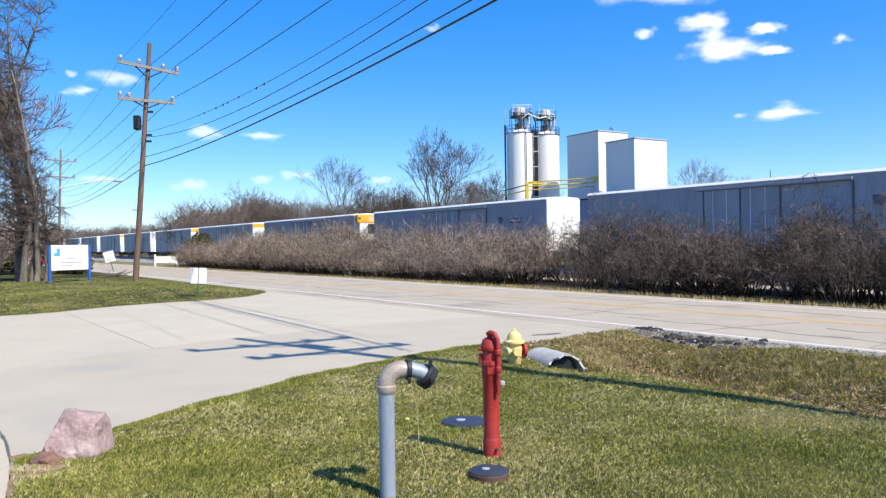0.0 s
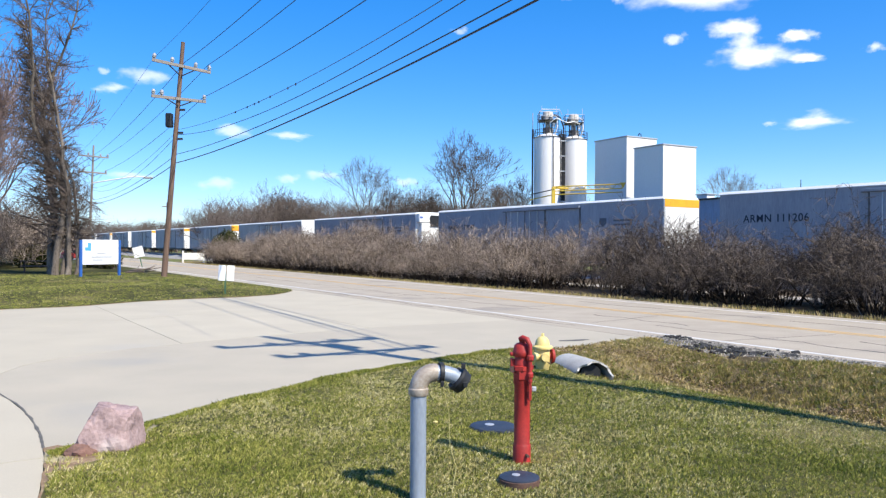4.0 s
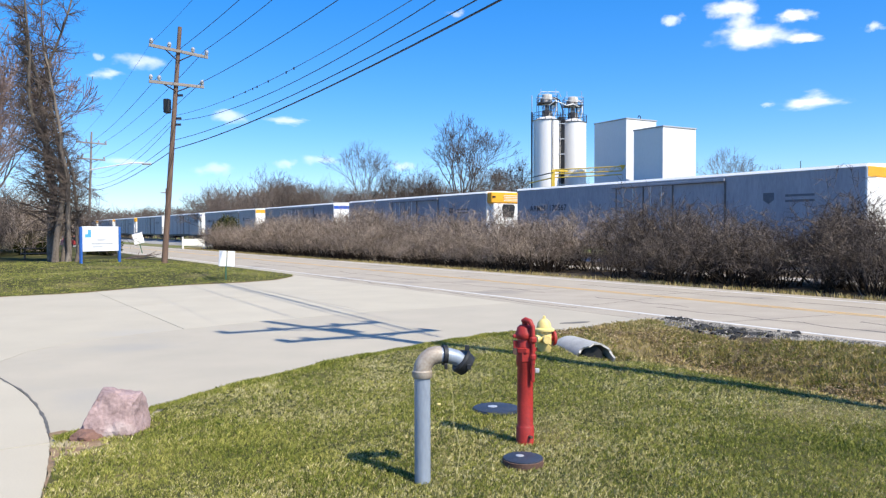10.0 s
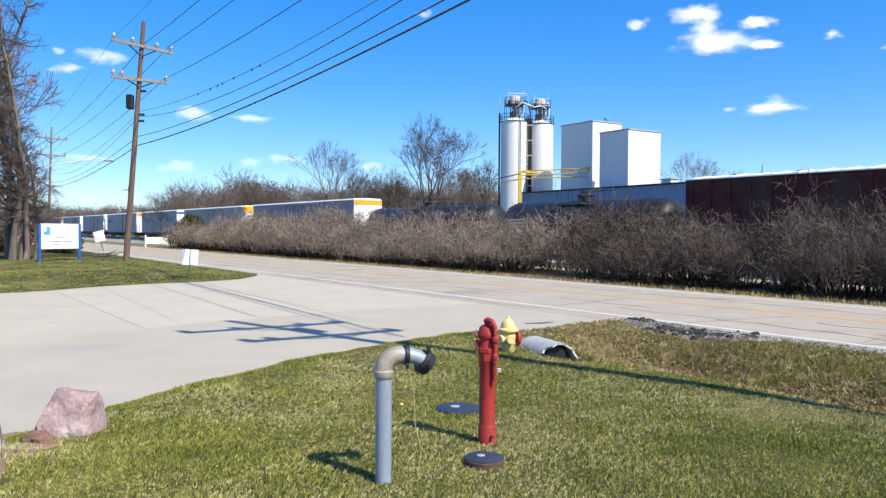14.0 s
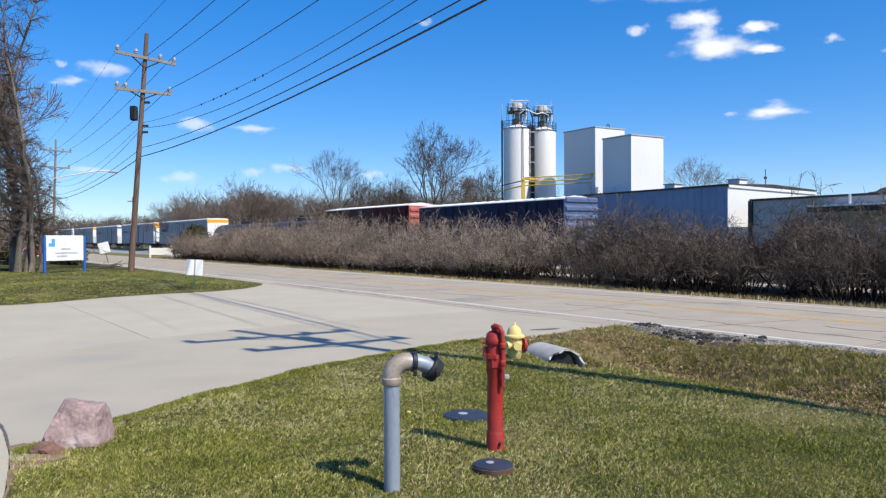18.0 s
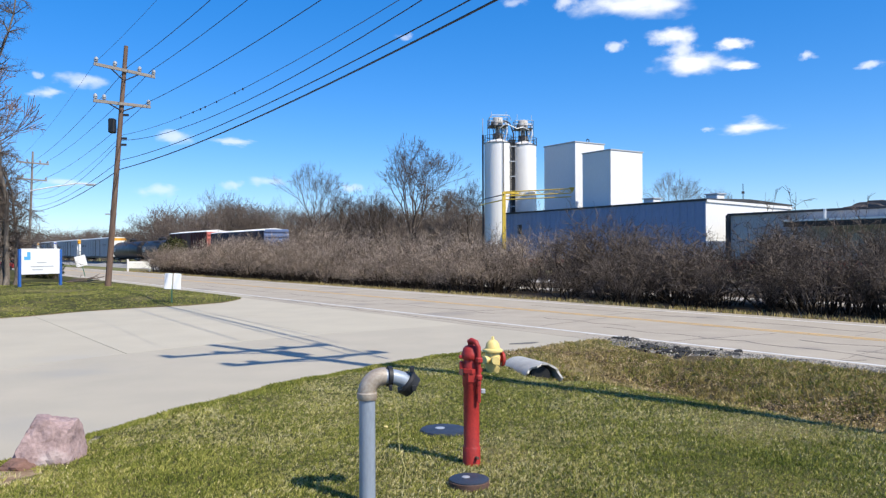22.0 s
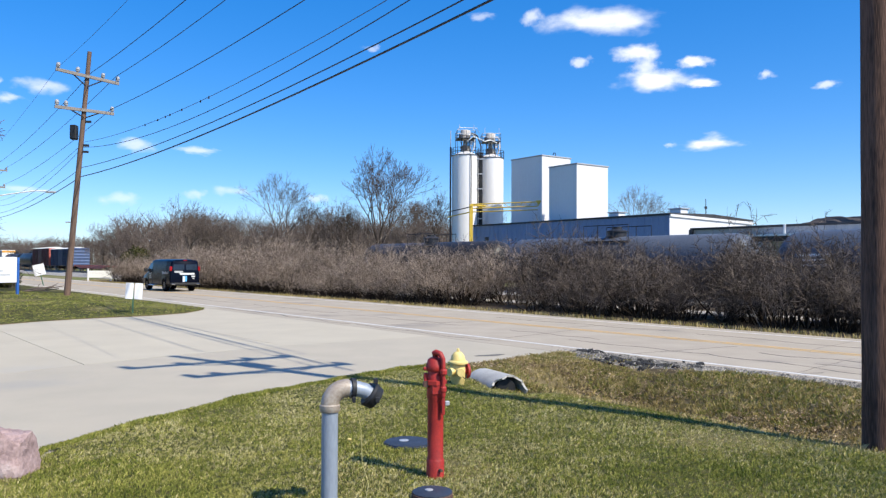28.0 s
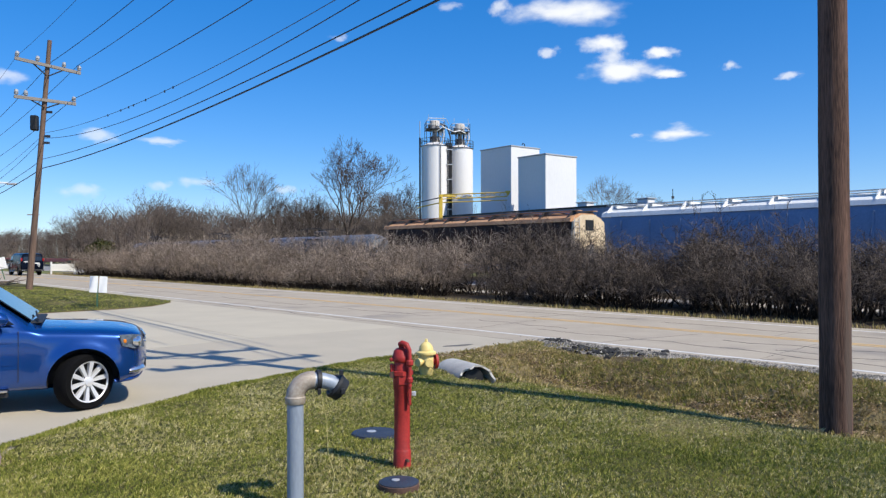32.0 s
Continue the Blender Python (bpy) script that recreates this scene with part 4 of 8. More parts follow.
def tank_car(tail, length, mat, name_label, r=1.52, zc=2.05):
    car = car_base("tank_car", tail, length, name_label, "tank cars of the train")
    prof = [(0.05, 0.15), (r * 0.45, 0.22), (r * 0.75, 0.42), (r * 0.93, 0.72), (r, 1.1), (r, length - 1.1), (r * 0.93, length - 0.72), (r * 0.75, length - 0.42), (r * 0.45, length - 0.22), (0.05, length - 0.15)]
    part("tank", MB().lathe(prof, (0, 0, zc), 32, "x"), mat, car, smooth=True)
    part("frame", MB().box(0.2, length - 0.2, -0.3, 0.3, 0.75, 1.0, 0.02), M_BLACK, car)
    m = length / 2
    part("dome", MB().lathe([(0.55, 0), (0.55, 0.3), (0.62, 0.32), (0.62, 0.38), (0.3, 0.5), (0.3, 0.62)], (m, 0, zc + r - 0.05), 16), M_DARKSTEEL, car, "dark manway with valves", True)
    pl = part("platform", MB().box(m - 1.6, m + 1.6, -1.05, 1.05, zc + r * 0.78, zc + r * 0.78 + 0.05), M_DARKSTEEL, car, "walkway round the manway")
    for yy in (-1.05, 1.05):
        part("handrail", MB().path([(m - 1.6, yy, zc + 1.2), (m - 1.6, yy, zc + r + 0.62), (m + 1.6, yy, zc + r + 0.62), (m + 1.6, yy, zc + 1.2)], 0.03, 6), M_DARKSTEEL, pl)
        for xx in (-0.55, 0.55):
            part("rail_post", MB().tube((m + xx, yy, zc + 1.2), (m + xx, yy, zc + r + 0.62), 0.025, n=6), M_DARKSTEEL, pl)
    for k in range(3):
        part("writing_bar", MB().box(length - 3.0, length - 1.5 - k * 0.1, r - 0.06, r + 0.012, zc + 0.25 - k * 0.22, zc + 0.36 - k * 0.22), M_LETTERW, car, "white stencilled writing")
    return car


def box_car(tail, length, side, endmat, roofmat, label, H=4.35):
    car = car_base("box_car", tail, length, label, "box cars of the train")
    part("body", MB().box(0.05, length - 0.05, -1.48, 1.48, 0.9, H - 0.12, 0.02), side, car)
    part("roof", MB().prism([(-1.52, H - 0.13), (1.52, H - 0.13), (1.5, H - 0.08), (0, H + 0.12), (-1.5, H - 0.08)], 0, length), roofmat, car, "pale sheet-metal roof")
    n = int(length / 1.05)
    for k in range(n):
        x = 0.5 + k * (length - 1.0) / (n - 1)
        if abs(x - length / 2) > 2.0:
            part("side_post", MB().box(x - 0.06, x + 0.06, 1.47, 1.55, 0.95, H - 0.15), side, car)
        part("roof_seam", MB().prism([(-1.5, H - 0.07), (0, H + 0.13), (1.5, H - 0.07), (1.5, H - 0.04), (0, H + 0.17), (-1.5, H - 0.04)], x - 0.04, x + 0.04), roofmat, car)
    part("sliding_door", MB().box(length / 2 - 1.9, length / 2 + 1.9, 1.47, 1.57, 0.95, H - 0.3, 0.02), side, car)
    e = part("end_wall", MB().box(-0.06, 0.06, -1.48, 1.48, 0.9, H - 0.13, 0.01), endmat, car, "ribbed end wall")
    for k in range(6):
        part("end_rib", MB().prism([(-0.06, 1.0 + k * 0.55), (-0.16, 1.12 + k * 0.55), (-0.16, 1.3 + k * 0.55), (-0.06, 1.42 + k * 0.55)], -1.4, 1.4, "y"), endmat, e)
    return car


def hopper_car(tail, length, side, roof, endmat, label, H=4.05):
    """A covered hopper with curved sides, a running board and sloped ends."""
    car = car_base("covered_hopper", tail, length, label, "covered hoppers of the train")
    sec = [(-1.2, 0.95), (1.2, 0.95), (1.5, 1.5), (1.58, 2.4), (1.52, H - 0.75), (1.38, H - 0.45), (-1.38, H - 0.45), (-1.52, H - 0.75), (-1.58, 2.4), (-1.5, 1.5)]
    part("body", MB().prism(sec, 0.9, length - 0.9), side, car, smooth=True)
    part("roof", MB().prism([(-1.5, H - 0.52), (1.5, H - 0.52), (1.42, H - 0.3), (0.6, H - 0.02), (-0.6, H - 0.02), (-1.42, H - 0.3)], 0.3, length - 0.3), roof, car, "weathered roof panels")
    e = part("end_wall", MB().prism([(-1.4, 1.0), (1.4, 1.0), (1.5, 2.4), (1.4, H - 0.5), (0.6, H - 0.1), (-0.6, H - 0.1), (-1.4, H - 0.5), (-1.5, 2.4)], 0.1, 0.22), endmat, car, "end wall")
    part("end_bay", MB().prism([(-1.38, 1.0), (1.38, 1.0), (1.48, 2.4), (1.38, H - 0.52), (-1.38, H - 0.52), (-1.48, 2.4)], 0.22, 0.95), side, car)
    part("end_hatch", MB().box(0.05, 0.1, -0.35, 0.35, H - 1.0, H - 0.4, 0.01), M_BLACK, e, "dark square opening")
    rb = part("running_board", MB().box(0.2, length - 0.2, 0.5, 0.9, H + 0.12, H + 0.16).box(0.2, length - 0.2, -0.9, -0.5, H + 0.12, H + 0.16), M_GALV if roof is not M_RUST else M_RUST, car, "roof walkway grating")
    n = 9
    for k in range(n):
        x = 0.6 + k * (length - 1.2) / (n - 1)
        part("roof_bracket", MB().prism([(-1.44, H - 0.28), (1.44, H - 0.28), (0.95, H + 0.12), (-0.95, H + 0.12)], x - 0.03, x + 0.03), M_DARKSTEEL if roof is M_RUST else roof, rb)
    for k in range(5):
        part("hatch", MB().lathe([(0.34, 0), (0.34, 0.06), (0.2, 0.09)], (2.5 + k * (length - 5) / 4, 0, H - 0.03), 12), roof, car)
    for k in range(10):
        x = 1.6 + k * (length - 3.2) / 9
        part("side_rib", MB().prism([(1.5, 1.5), (1.58, 2.4), (1.52, H - 0.75), (1.58, H - 0.75), (1.65, 2.4), (1.56, 1.5)], x - 0.05, x + 0.05), side, car)
    lad = part("ladder", MB().tube((0.05, 1.4, 1.0), (0.05, 1.4, H - 0.3), 0.02, n=5).tube((0.05, 0.95, 1.0), (0.05, 0.95, H - 0.3), 0.02, n=5), M_GALV, car)
    for k in range(8):
        part("rung", MB().tube((0.05, 0.95, 1.2 + k * 0.32), (0.05, 1.4, 1.2 + k * 0.32), 0.015, n=5), M_GALV, lad)
    return car


def flat_car(tail, length):
    car = car_base("flat_car", tail, length, "low rust-red empty flat car with a wooden deck", "flat cars of the train")
    part("deck", MB().box(0, length, -1.45, 1.45, 1.0, 1.12, 0.02), M_TIE, car, "worn wooden deck")
    part("side_sill", MB().prism([(0, 0.95), (0, 1.1), (length, 1.1), (length, 0.95), (length - 4.5, 0.55), (4.5, 0.55)], 1.38, 1.46, "y").prism([(0, 0.95), (0, 1.1), (length, 1.1), (length, 0.95), (length - 4.5, 0.55), (4.5, 0.55)], -1.46, -1.38, "y"), M_MAROONEND, car, "rust-red fish-belly sill")
    for k in range(12):
        part("stake_pocket", MB().box(1 + k * (length - 2) / 11 - 0.07, 1 + k * (length - 2) / 11 + 0.07, 1.46, 1.53, 0.85, 1.08), M_MAROONEND, car)
    return car


tank_car(-12.4, 17.9, M_TANK, "black cylindrical tank car with a railed manway platform")
tank_car(-28.2, 14.6, M_TANK, "black cylindrical tank car, grime-dulled end")
box_car(-45.1, 15.6, M_MAROON, M_MAROONEND, M_REEFROOF, "maroon box car with a pale roof and red ribbed end", 4.45)
box_car(-63.4, 16.8, M_NAVYCAR, M_NAVYEND, M_REEFROOF, "dark navy box car with a pale ribbed roof", 4.15)
for k in range(4):
    flat_car(-86.4 - k * 23.2, 21.6)
tank_car(-191.9, 17.2, M_TANKGREY, "dull blue-grey tank car with a manway platform", 1.45, 1.72)
tank_car(-174.2, 16.6, M_TANK, "black tank car with a railed manway platform", 1.45, 1.72)
tank_car(-211.0, 18.0, M_TANKGREY, "dull blue-grey tank car with a manway platform", 1.45, 1.72)
hopper_car(-231.0, 18.3, M_BROWN, M_RUST, M_CREAM, "dark brown covered hopper with a rusty orange roof", 3.95)
hopper_car(-251.8, 19.2, M_HOPBLUE, M_REEFROOF, M_HOPBLUE, "blue-grey covered hopper with a white roof", 4.1)
hopper_car(-272.6, 19.2, M_HOPBLUE, M_REEFROOF, M_HOPBLUE, "blue-grey covered hopper with a white roof", 4.1)

# ---- factory across the track ----
BA = radians(31)
def fac(a, b, z=0.0, o=(28.55, 74.0)):
    """Place a metres along the factory wall (away) and b metres into it."""
    return Vector((o[0] - math.sin(BA) * a + math.cos(BA) * b, o[1] + math.cos(BA) * a + math.sin(BA) * b, z))


def fpose(a, b, z=0.0, o=(28.55, 74.0)):
    v = fac(a, b, z, o)
    return pose(v.x, v.y, v.z, 0, 0, 90 + 31)      # local x along the wall, local -y into the building


def ribs(mb, x0, x1, y, z0, z1, step, d=0.04):
    """Upright ribs of metal siding on a wall at y (outwards is the sign of d)."""
    x = x0 + step / 2
    while x < x1:
        mb.box(x - 0.05, x + 0.05, min(y, y + d), max(y, y + d), z0, z1)
        x += step


hall = thing("factory_hall", fpose(0, 0), "long low white metal-sided factory hall with a dark roof edge", "building")
mb = MB().box(0, 31.7, -14.2, 0, -0.1, 6.85)
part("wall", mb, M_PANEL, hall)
part("front_cladding", MB().box(0.002, 31.69, 0.0, 0.03, 0, 6.84), M_HALL, hall, "blue-grey painted front cladding, tone lowered for its shade")
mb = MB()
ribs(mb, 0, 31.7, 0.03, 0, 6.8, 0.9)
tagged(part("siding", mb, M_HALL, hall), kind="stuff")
part("roof", MB().prism([(0.12, 6.85), (0.12, 7.05), (-7, 7.2), (-14.3, 6.85), (-14.3, 6.7)], -0.1, 31.8), M_ROOFEDGE, hall, "flat dark roof with a black edge")
part("roof", MB().prism([(0.0, 6.7), (-14.3, 6.35), (-14.3, 6.62), (0.0, 6.95)], -0.14, -0.04), M_PANEL, hall, "white gable trim")
part("window", MB().box(28.4, 29.4, 0, 0.05, 4.2, 5.4), M_BLACK, hall, "dark wall vent")
for a, b in ((9, 2.5), (1.2, 3)):
    u = thing("roof_unit", fpose(a, b, 7.05), "small white roof ventilation unit", "roof unit")
    part("housing", MB().box(-0.7, 0.7, -0.6, 0.6, 0.0, 0.55, 0.05), M_PANEL, u)
    part("cap", MB().box(-0.85, 0.85, -0.75, 0.75, 0.55, 0.66, 0.03), M_GALV, u)

annex = thing("factory_annex", fpose(-60, 0.3), "low grey metal-sided annex with a dark roof edge", "building")
part("wall", MB().box(0, 57.6, -14, 0, -0.1, 5.25), M_GREYSIDE, annex)
mb = MB()
ribs(mb, 0, 57.6, 0, 0, 5.2, 0.9)
tagged(part("siding", mb, M_GREYSIDE, annex), kind="stuff")
part("roof", MB().box(-0.1, 57.7, -14.1, 0.15, 5.25, 5.45), M_ROOFEDGE, annex)
part("corner_post", MB().box(57.4, 57.75, 0.0, 0.3, 0, 5.3), M_ROOFEDGE, annex)
part("canopy", MB().box(0, 50.0, 0.15, 3.0, 4.35, 4.5), M_REEFROOF, annex, "thin white canopy roof")
part("canopy_fascia", MB().box(0, 50.0, 2.9, 3.0, 3.9, 4.345), M_BLACK, annex)
for k in range(6):
    part("canopy_post", MB().box(k * 9.8 + 0.3, k * 9.8 + 0.5, 2.75, 2.9, -0.1, 4.34), M_GALV, annex)
part("vent_pipe", MB().tube((47.5, 1.0, 4.5), (47.5, 1.0, 5.4), 0.12, n=10), M_GALV, annex)


def tower(cx, cy, L, W, H, label):
    t = thing("process_tower", fpose(0, 0, 0, (cx, cy)), label, "tower")
    part("wall", MB().box(0, L, -W, 0, -0.1, H, 0.03), M_PANEL, t)
    mb = MB()
    ribs(mb, 0, L, 0, 6.5, H - 0.1, 0.3, 0.004)
    tagged(part("siding", mb, M_PANEL, t), kind="stuff")
    mb = MB()
    y = -W + 0.2
    while y < 0:
        mb.box(-0.004, 0, y - 0.04, y + 0.04, 6.5, H - 0.1)
        y += 0.3
    tagged(part("siding", mb, M_PANEL, t), kind="stuff")
    part("roof_trim", MB().box(-0.08, L + 0.08, -W - 0.08, 0.08, H, H + 0.16, 0.02), M_GREYSIDE, t)
    return t


t1 = tower(20.76, 98.0, 6.1, 5.2, 16.0, "tall white metal-clad process tower")
part("roof_hook", MB().path([(0.6, -3, 16.1), (0.6, -3, 16.6), (0.9, -3, 16.75), (1.1, -3, 16.5)], 0.06, 6), M_DARKSTEEL, t1)
tower(22.8, 88.0, 4.7, 5.3, 13.65, "shorter white metal-clad process tower")


def silo(x, y, H, label, ladder):
    s = thing("silo", pose(x, y, 0), label, "silo", "pair of silos")
    R = 1.9
    part("shell", MB().lathe([(R, 3.0), (R, H), (R * 0.5, H + 0.55), (0.4, H + 0.7)], n=40), M_SILO, s, smooth=True)
    part("skirt", MB().lathe([(R * 0.97, -0.1), (R * 0.97, 2.98)], n=40), M_GREYSIDE, s, smooth=True)
    for z in (3.0,):
        part("band", MB().lathe([(R + 0.02, z), (R + 0.02, z + 0.06)], n=40), M_SILO, s)
    top = part("deck", MB().lathe([(R + 0.1, H - 0.02), (R + 0.1, H + 0.05)], n=28), M_DARKSTEEL, s)
    for zz in (0.55, 1.05):
        part("guard_ring", MB().path([((R + 0.08) * math.cos(a * math.pi / 12), (R + 0.08) * math.sin(a * math.pi / 12), H + zz) for a in range(25)], 0.03, 5, False), M_DARKSTEEL, top)
    for k in range(14):
        a = k * math.pi / 7
        part("guard_post", MB().tube(((R + 0.08) * math.cos(a), (R + 0.08) * math.sin(a), H), ((R + 0.08) * math.cos(a), (R + 0.08) * math.sin(a), H + 1.1), 0.03, n=5), M_DARKSTEEL, top)
    f = part("filter", MB().lathe([(0.55, H + 0.5), (0.75, H + 1.1), (0.75, H + 1.35), (0.35, H + 1.5), (0.35, H + 2.2), (0.72, H + 2.4), (0.72, H + 3.55), (0.60, H + 3.7), (0.2, H + 3.74)], n=18), M_FILTER, s, "tan dust filter on the silo top", True)
    up = part("upper_platform", MB().box(-1.3, 1.3, -1.3, 1.3, H + 2.35, H + 2.43), M_DARKSTEEL, s)
    for zz in (0.6, 1.1):
        part("platform_rail", MB().path([(-1.3, -1.3, H + 2.4 + zz), (1.3, -1.3, H + 2.4 + zz), (1.3, 1.3, H + 2.4 + zz), (-1.3, 1.3, H + 2.4 + zz), (-1.3, -1.3, H + 2.4 + zz)], 0.03, 5, False), M_GALV, up)
    for xx, yy in ((-1.3, -1.3), (1.3, -1.3), (1.3, 1.3), (-1.3, 1.3), (0, -1.3), (0, 1.3), (-1.3, 0), (1.3, 0)):
        part("platform_post", MB().tube((xx, yy, H + (0.0 if abs(xx) == abs(yy) else 2.4)), (xx, yy, H + 3.5), 0.035, n=5), M_DARKSTEEL, up)
    for a in (0.6, 2.2, 3.9, 5.2):
        part("filter_leg", MB().tube((1.0 * math.cos(a), 1.0 * math.sin(a), H), (0.75 * math.cos(a), 0.75 * math.sin(a), H + 2.4), 0.06, n=6), M_DARKSTEEL, s)
    for k, (bx, by, bz, w) in enumerate(((0.75, -0.75, 1.5, 0.34), (-0.85, -0.6, 2.55, 0.3), (0.4, -0.95, 2.7, 0.26), (-0.2, -0.9, 1.75, 0.22))):
        part("junction_box", MB().box(bx - w / 2, bx + w / 2, by - 0.15, by + 0.15, H + bz, H + bz + w * 1.6, 0.03), M_DARKSTEEL if k % 2 else M_SIGNWHITE, s)
    for xx in (-1.0, 1.05):
        part("stay", MB().tube((xx, -1.3, H + 2.4), (xx * 0.4, -R, H + 0.1), 0.04, n=5), M_DARKSTEEL, s)
        part("pole_light", MB().tube((xx, -1.28, H + 3.4), (xx, -1.28, H + 4.3), 0.03, n=5), M_GALV, s)
    part("valve_box", MB().box(-0.5, 0.15, -1.15, -0.7, H + 0.7, H + 1.4, 0.04), M_DARKSTEEL, s)
    part("duct", MB().path([(0.7, -0.5, H + 3.1), (1.15, -0.9, H + 2.8), (1.2, -1.0, H + 1.5), (0.9, -0.9, H + 0.4)], 0.10, 8), M_SIGNWHITE, s)
    part("mid_rail", MB().path([(-1.3, -1.3, H + 2.75), (1.3, -1.3, H + 2.75), (1.3, 1.3, H + 2.75), (-1.3, 1.3, H + 2.75), (-1.3, -1.3, H + 2.75)], 0.04, 5, False), M_DARKSTEEL, s)
    if ladder:
        part("down_pipe", MB().tube((0.6, -R - 0.1, 2), (0.6, -R - 0.1, H - 0.2), 0.06, n=8).tube((0.6, -R - 0.1, H - 0.2), (0.3, -0.8, H + 0.5), 0.06, n=8), M_DARKSTEEL, s, "dark pipe down the front")
        part("stand_pipe", MB().tube((-R - 0.25, -0.4, -0.1), (-R - 0.25, -0.4, H + 1.2), 0.12, n=8), M_DARKSTEEL, s)
        part("vent_pipe", MB().tube((-R - 0.25, -0.4, H + 1.2), (-R - 0.25, -0.4, H + 3.5), 0.055, n=8), M_GALV, s)
        part("top_pipe", MB().path([(-1.2, -0.4, H + 3.6), (-0.9, -0.4, H + 4.0), (1.6, -0.2, H + 4.0), (2.0, 0.1, H + 3.3)], 0.05, 8), M_GALV, s)
        part("transfer_hose", MB().path([(0.2, -1.2, H + 2.0), (1.0, -1.5, H + 2.6), (1.8, -1.3, H + 2.3), (2.6, -1.0, H + 2.0), (3.6, -0.3, H + 2.3), (4.6, 0.8, H + 2.1)], 0.065, 8), M_SIGNWHITE, s, "white conveying hose")
    return s


silo(11.83, 108.0, 17.2, "white steel silo with a railed platform and filter on top", True)
silo(15.75, 110.3, 17.2, "white steel silo with a railed platform and filter on top", False)
lad = thing("caged_ladder", pose(13.75, 107.6, 0), "dark caged ladder between the silos", "ladder")
for xx in (-0.3, 0.3):
    part("ladder_rail", MB().tube((xx, 0, -0.1), (xx, 0, 17.6), 0.05, n=6), M_DARKSTEEL, lad)
for k in range(55):
    part("rung", MB().tube((-0.3, 0, 0.6 + k * 0.31), (0.3, 0, 0.6 + k * 0.31), 0.03, n=5), M_DARKSTEEL, lad)
for k in range(16):
    part("cage_hoop", MB().path([(-0.42, 0, 2.6 + k), (-0.42, -0.5, 2.6 + k), (0, -0.8, 2.6 + k), (0.42, -0.5, 2.6 + k), (0.42, 0, 2.6 + k)], 0.035, 5), M_DARKSTEEL, lad)
for xx, yy in ((-0.42, -0.25), (-0.25, -0.66), (0.0, -0.8), (0.25, -0.66), (0.42, -0.25)):
    part("cage_strap", MB().tube((xx, yy, 2.6), (xx, yy, 17.6), 0.05, n=5), M_DARKSTEEL, lad)
part("backing", MB().box(-0.5, 0.5, 0.1, 0.2, 0.0, 17.4), M_DARKSTEEL, lad)
for k in range(7):
    part("tie_band", MB().box(-0.5, 0.5, -0.86, -0.82, 4.0 + k * 2.1, 4.12 + k * 2.1), M_GALV, lad)
part("hose", MB().path([(0.1, -0.5, 2), (0.15, -0.6, 8), (0.1, -0.6, 14), (0.2, -0.5, 18.5), (-0.3, -0.4, 20.0), (-1.2, -0.4, 20.4)], 0.10, 8), M_BLACK, lad, "black hose")

br = thing("pipe_bridge", pose(0, 0, 0), "yellow steel pipe bridge on a square post", "pipe bridge")
A0, A1 = Vector((11.5, 98.2, 9.35)), Vector((19.6, 95.0, 9.5))
part("post", MB().box(11.3, 11.75, 98.0, 98.4, -0.1, 9.6, 0.02), M_YELLOWSTEEL, br)
part("upper_chord", MB().tube(A0 + Vector((0, 0, 0.25)), A1 + Vector((0, 0, 0.25)), 0.07, n=6), M_YELLOWSTEEL, br)
part("lower_chord", MB().tube(A0 - Vector((0, 0, 0.3)), A1 - Vector((0, 0, 0.3)), 0.07, n=6), M_YELLOWSTEEL, br)
for k in range(14):
    a, b = A0.lerp(A1, k / 14), A0.lerp(A1, (k + 1) / 14)
    up = Vector((0, 0, 0.25 if k % 2 else -0.3))
    part("lattice_bar", MB().tube(a + up, b - up, 0.035, n=5), M_YELLOWSTEEL, br)
part("head_beam", MB().tube((11.5, 98.2, 9.5), (13.6, 99.6, 9.5), 0.13, n=6), M_YELLOWSTEEL, br)
part("end_plate", MB().prism([(19.3, 9.9), (20.0, 9.9), (19.65, 9.2)], 94.7, 94.9, "y"), M_YELLOWSTEEL, br)
part("pipe", MB().tube((9.2, 106, 8.4), A0 + Vector((0, 0, -0.75)), 0.08, n=8).tube(A0 + Vector((0, 0, -0.75)), A1 + Vector((0, 0, -0.75)), 0.07, n=8), M_YELLOWSTEEL, br)
part("pipe", MB().tube((9.2, 106, 9.1), A0 + Vector((0, -0.3, -0.1)), 0.07, n=8), M_DARKSTEEL, br)

# ---- utility poles and wires ----
POLES = [((5.17, 7.55), (5.1, 7.5), 13.4, 0.162), ((-16.90, 42.9), (-15.95, 43.1), 13.4, 0.17), ((-43.0, 87.0), (-42.6, 87.2), 13.3, 0.16)]
ARM_DIR = Vector((NX, NY, 0))
def pole_point(i, z):
    (bx, by), (tx, ty), h, r = POLES[i]
    return Vector((bx + (tx - bx) * z / h, by + (ty - by) * z / h, z))


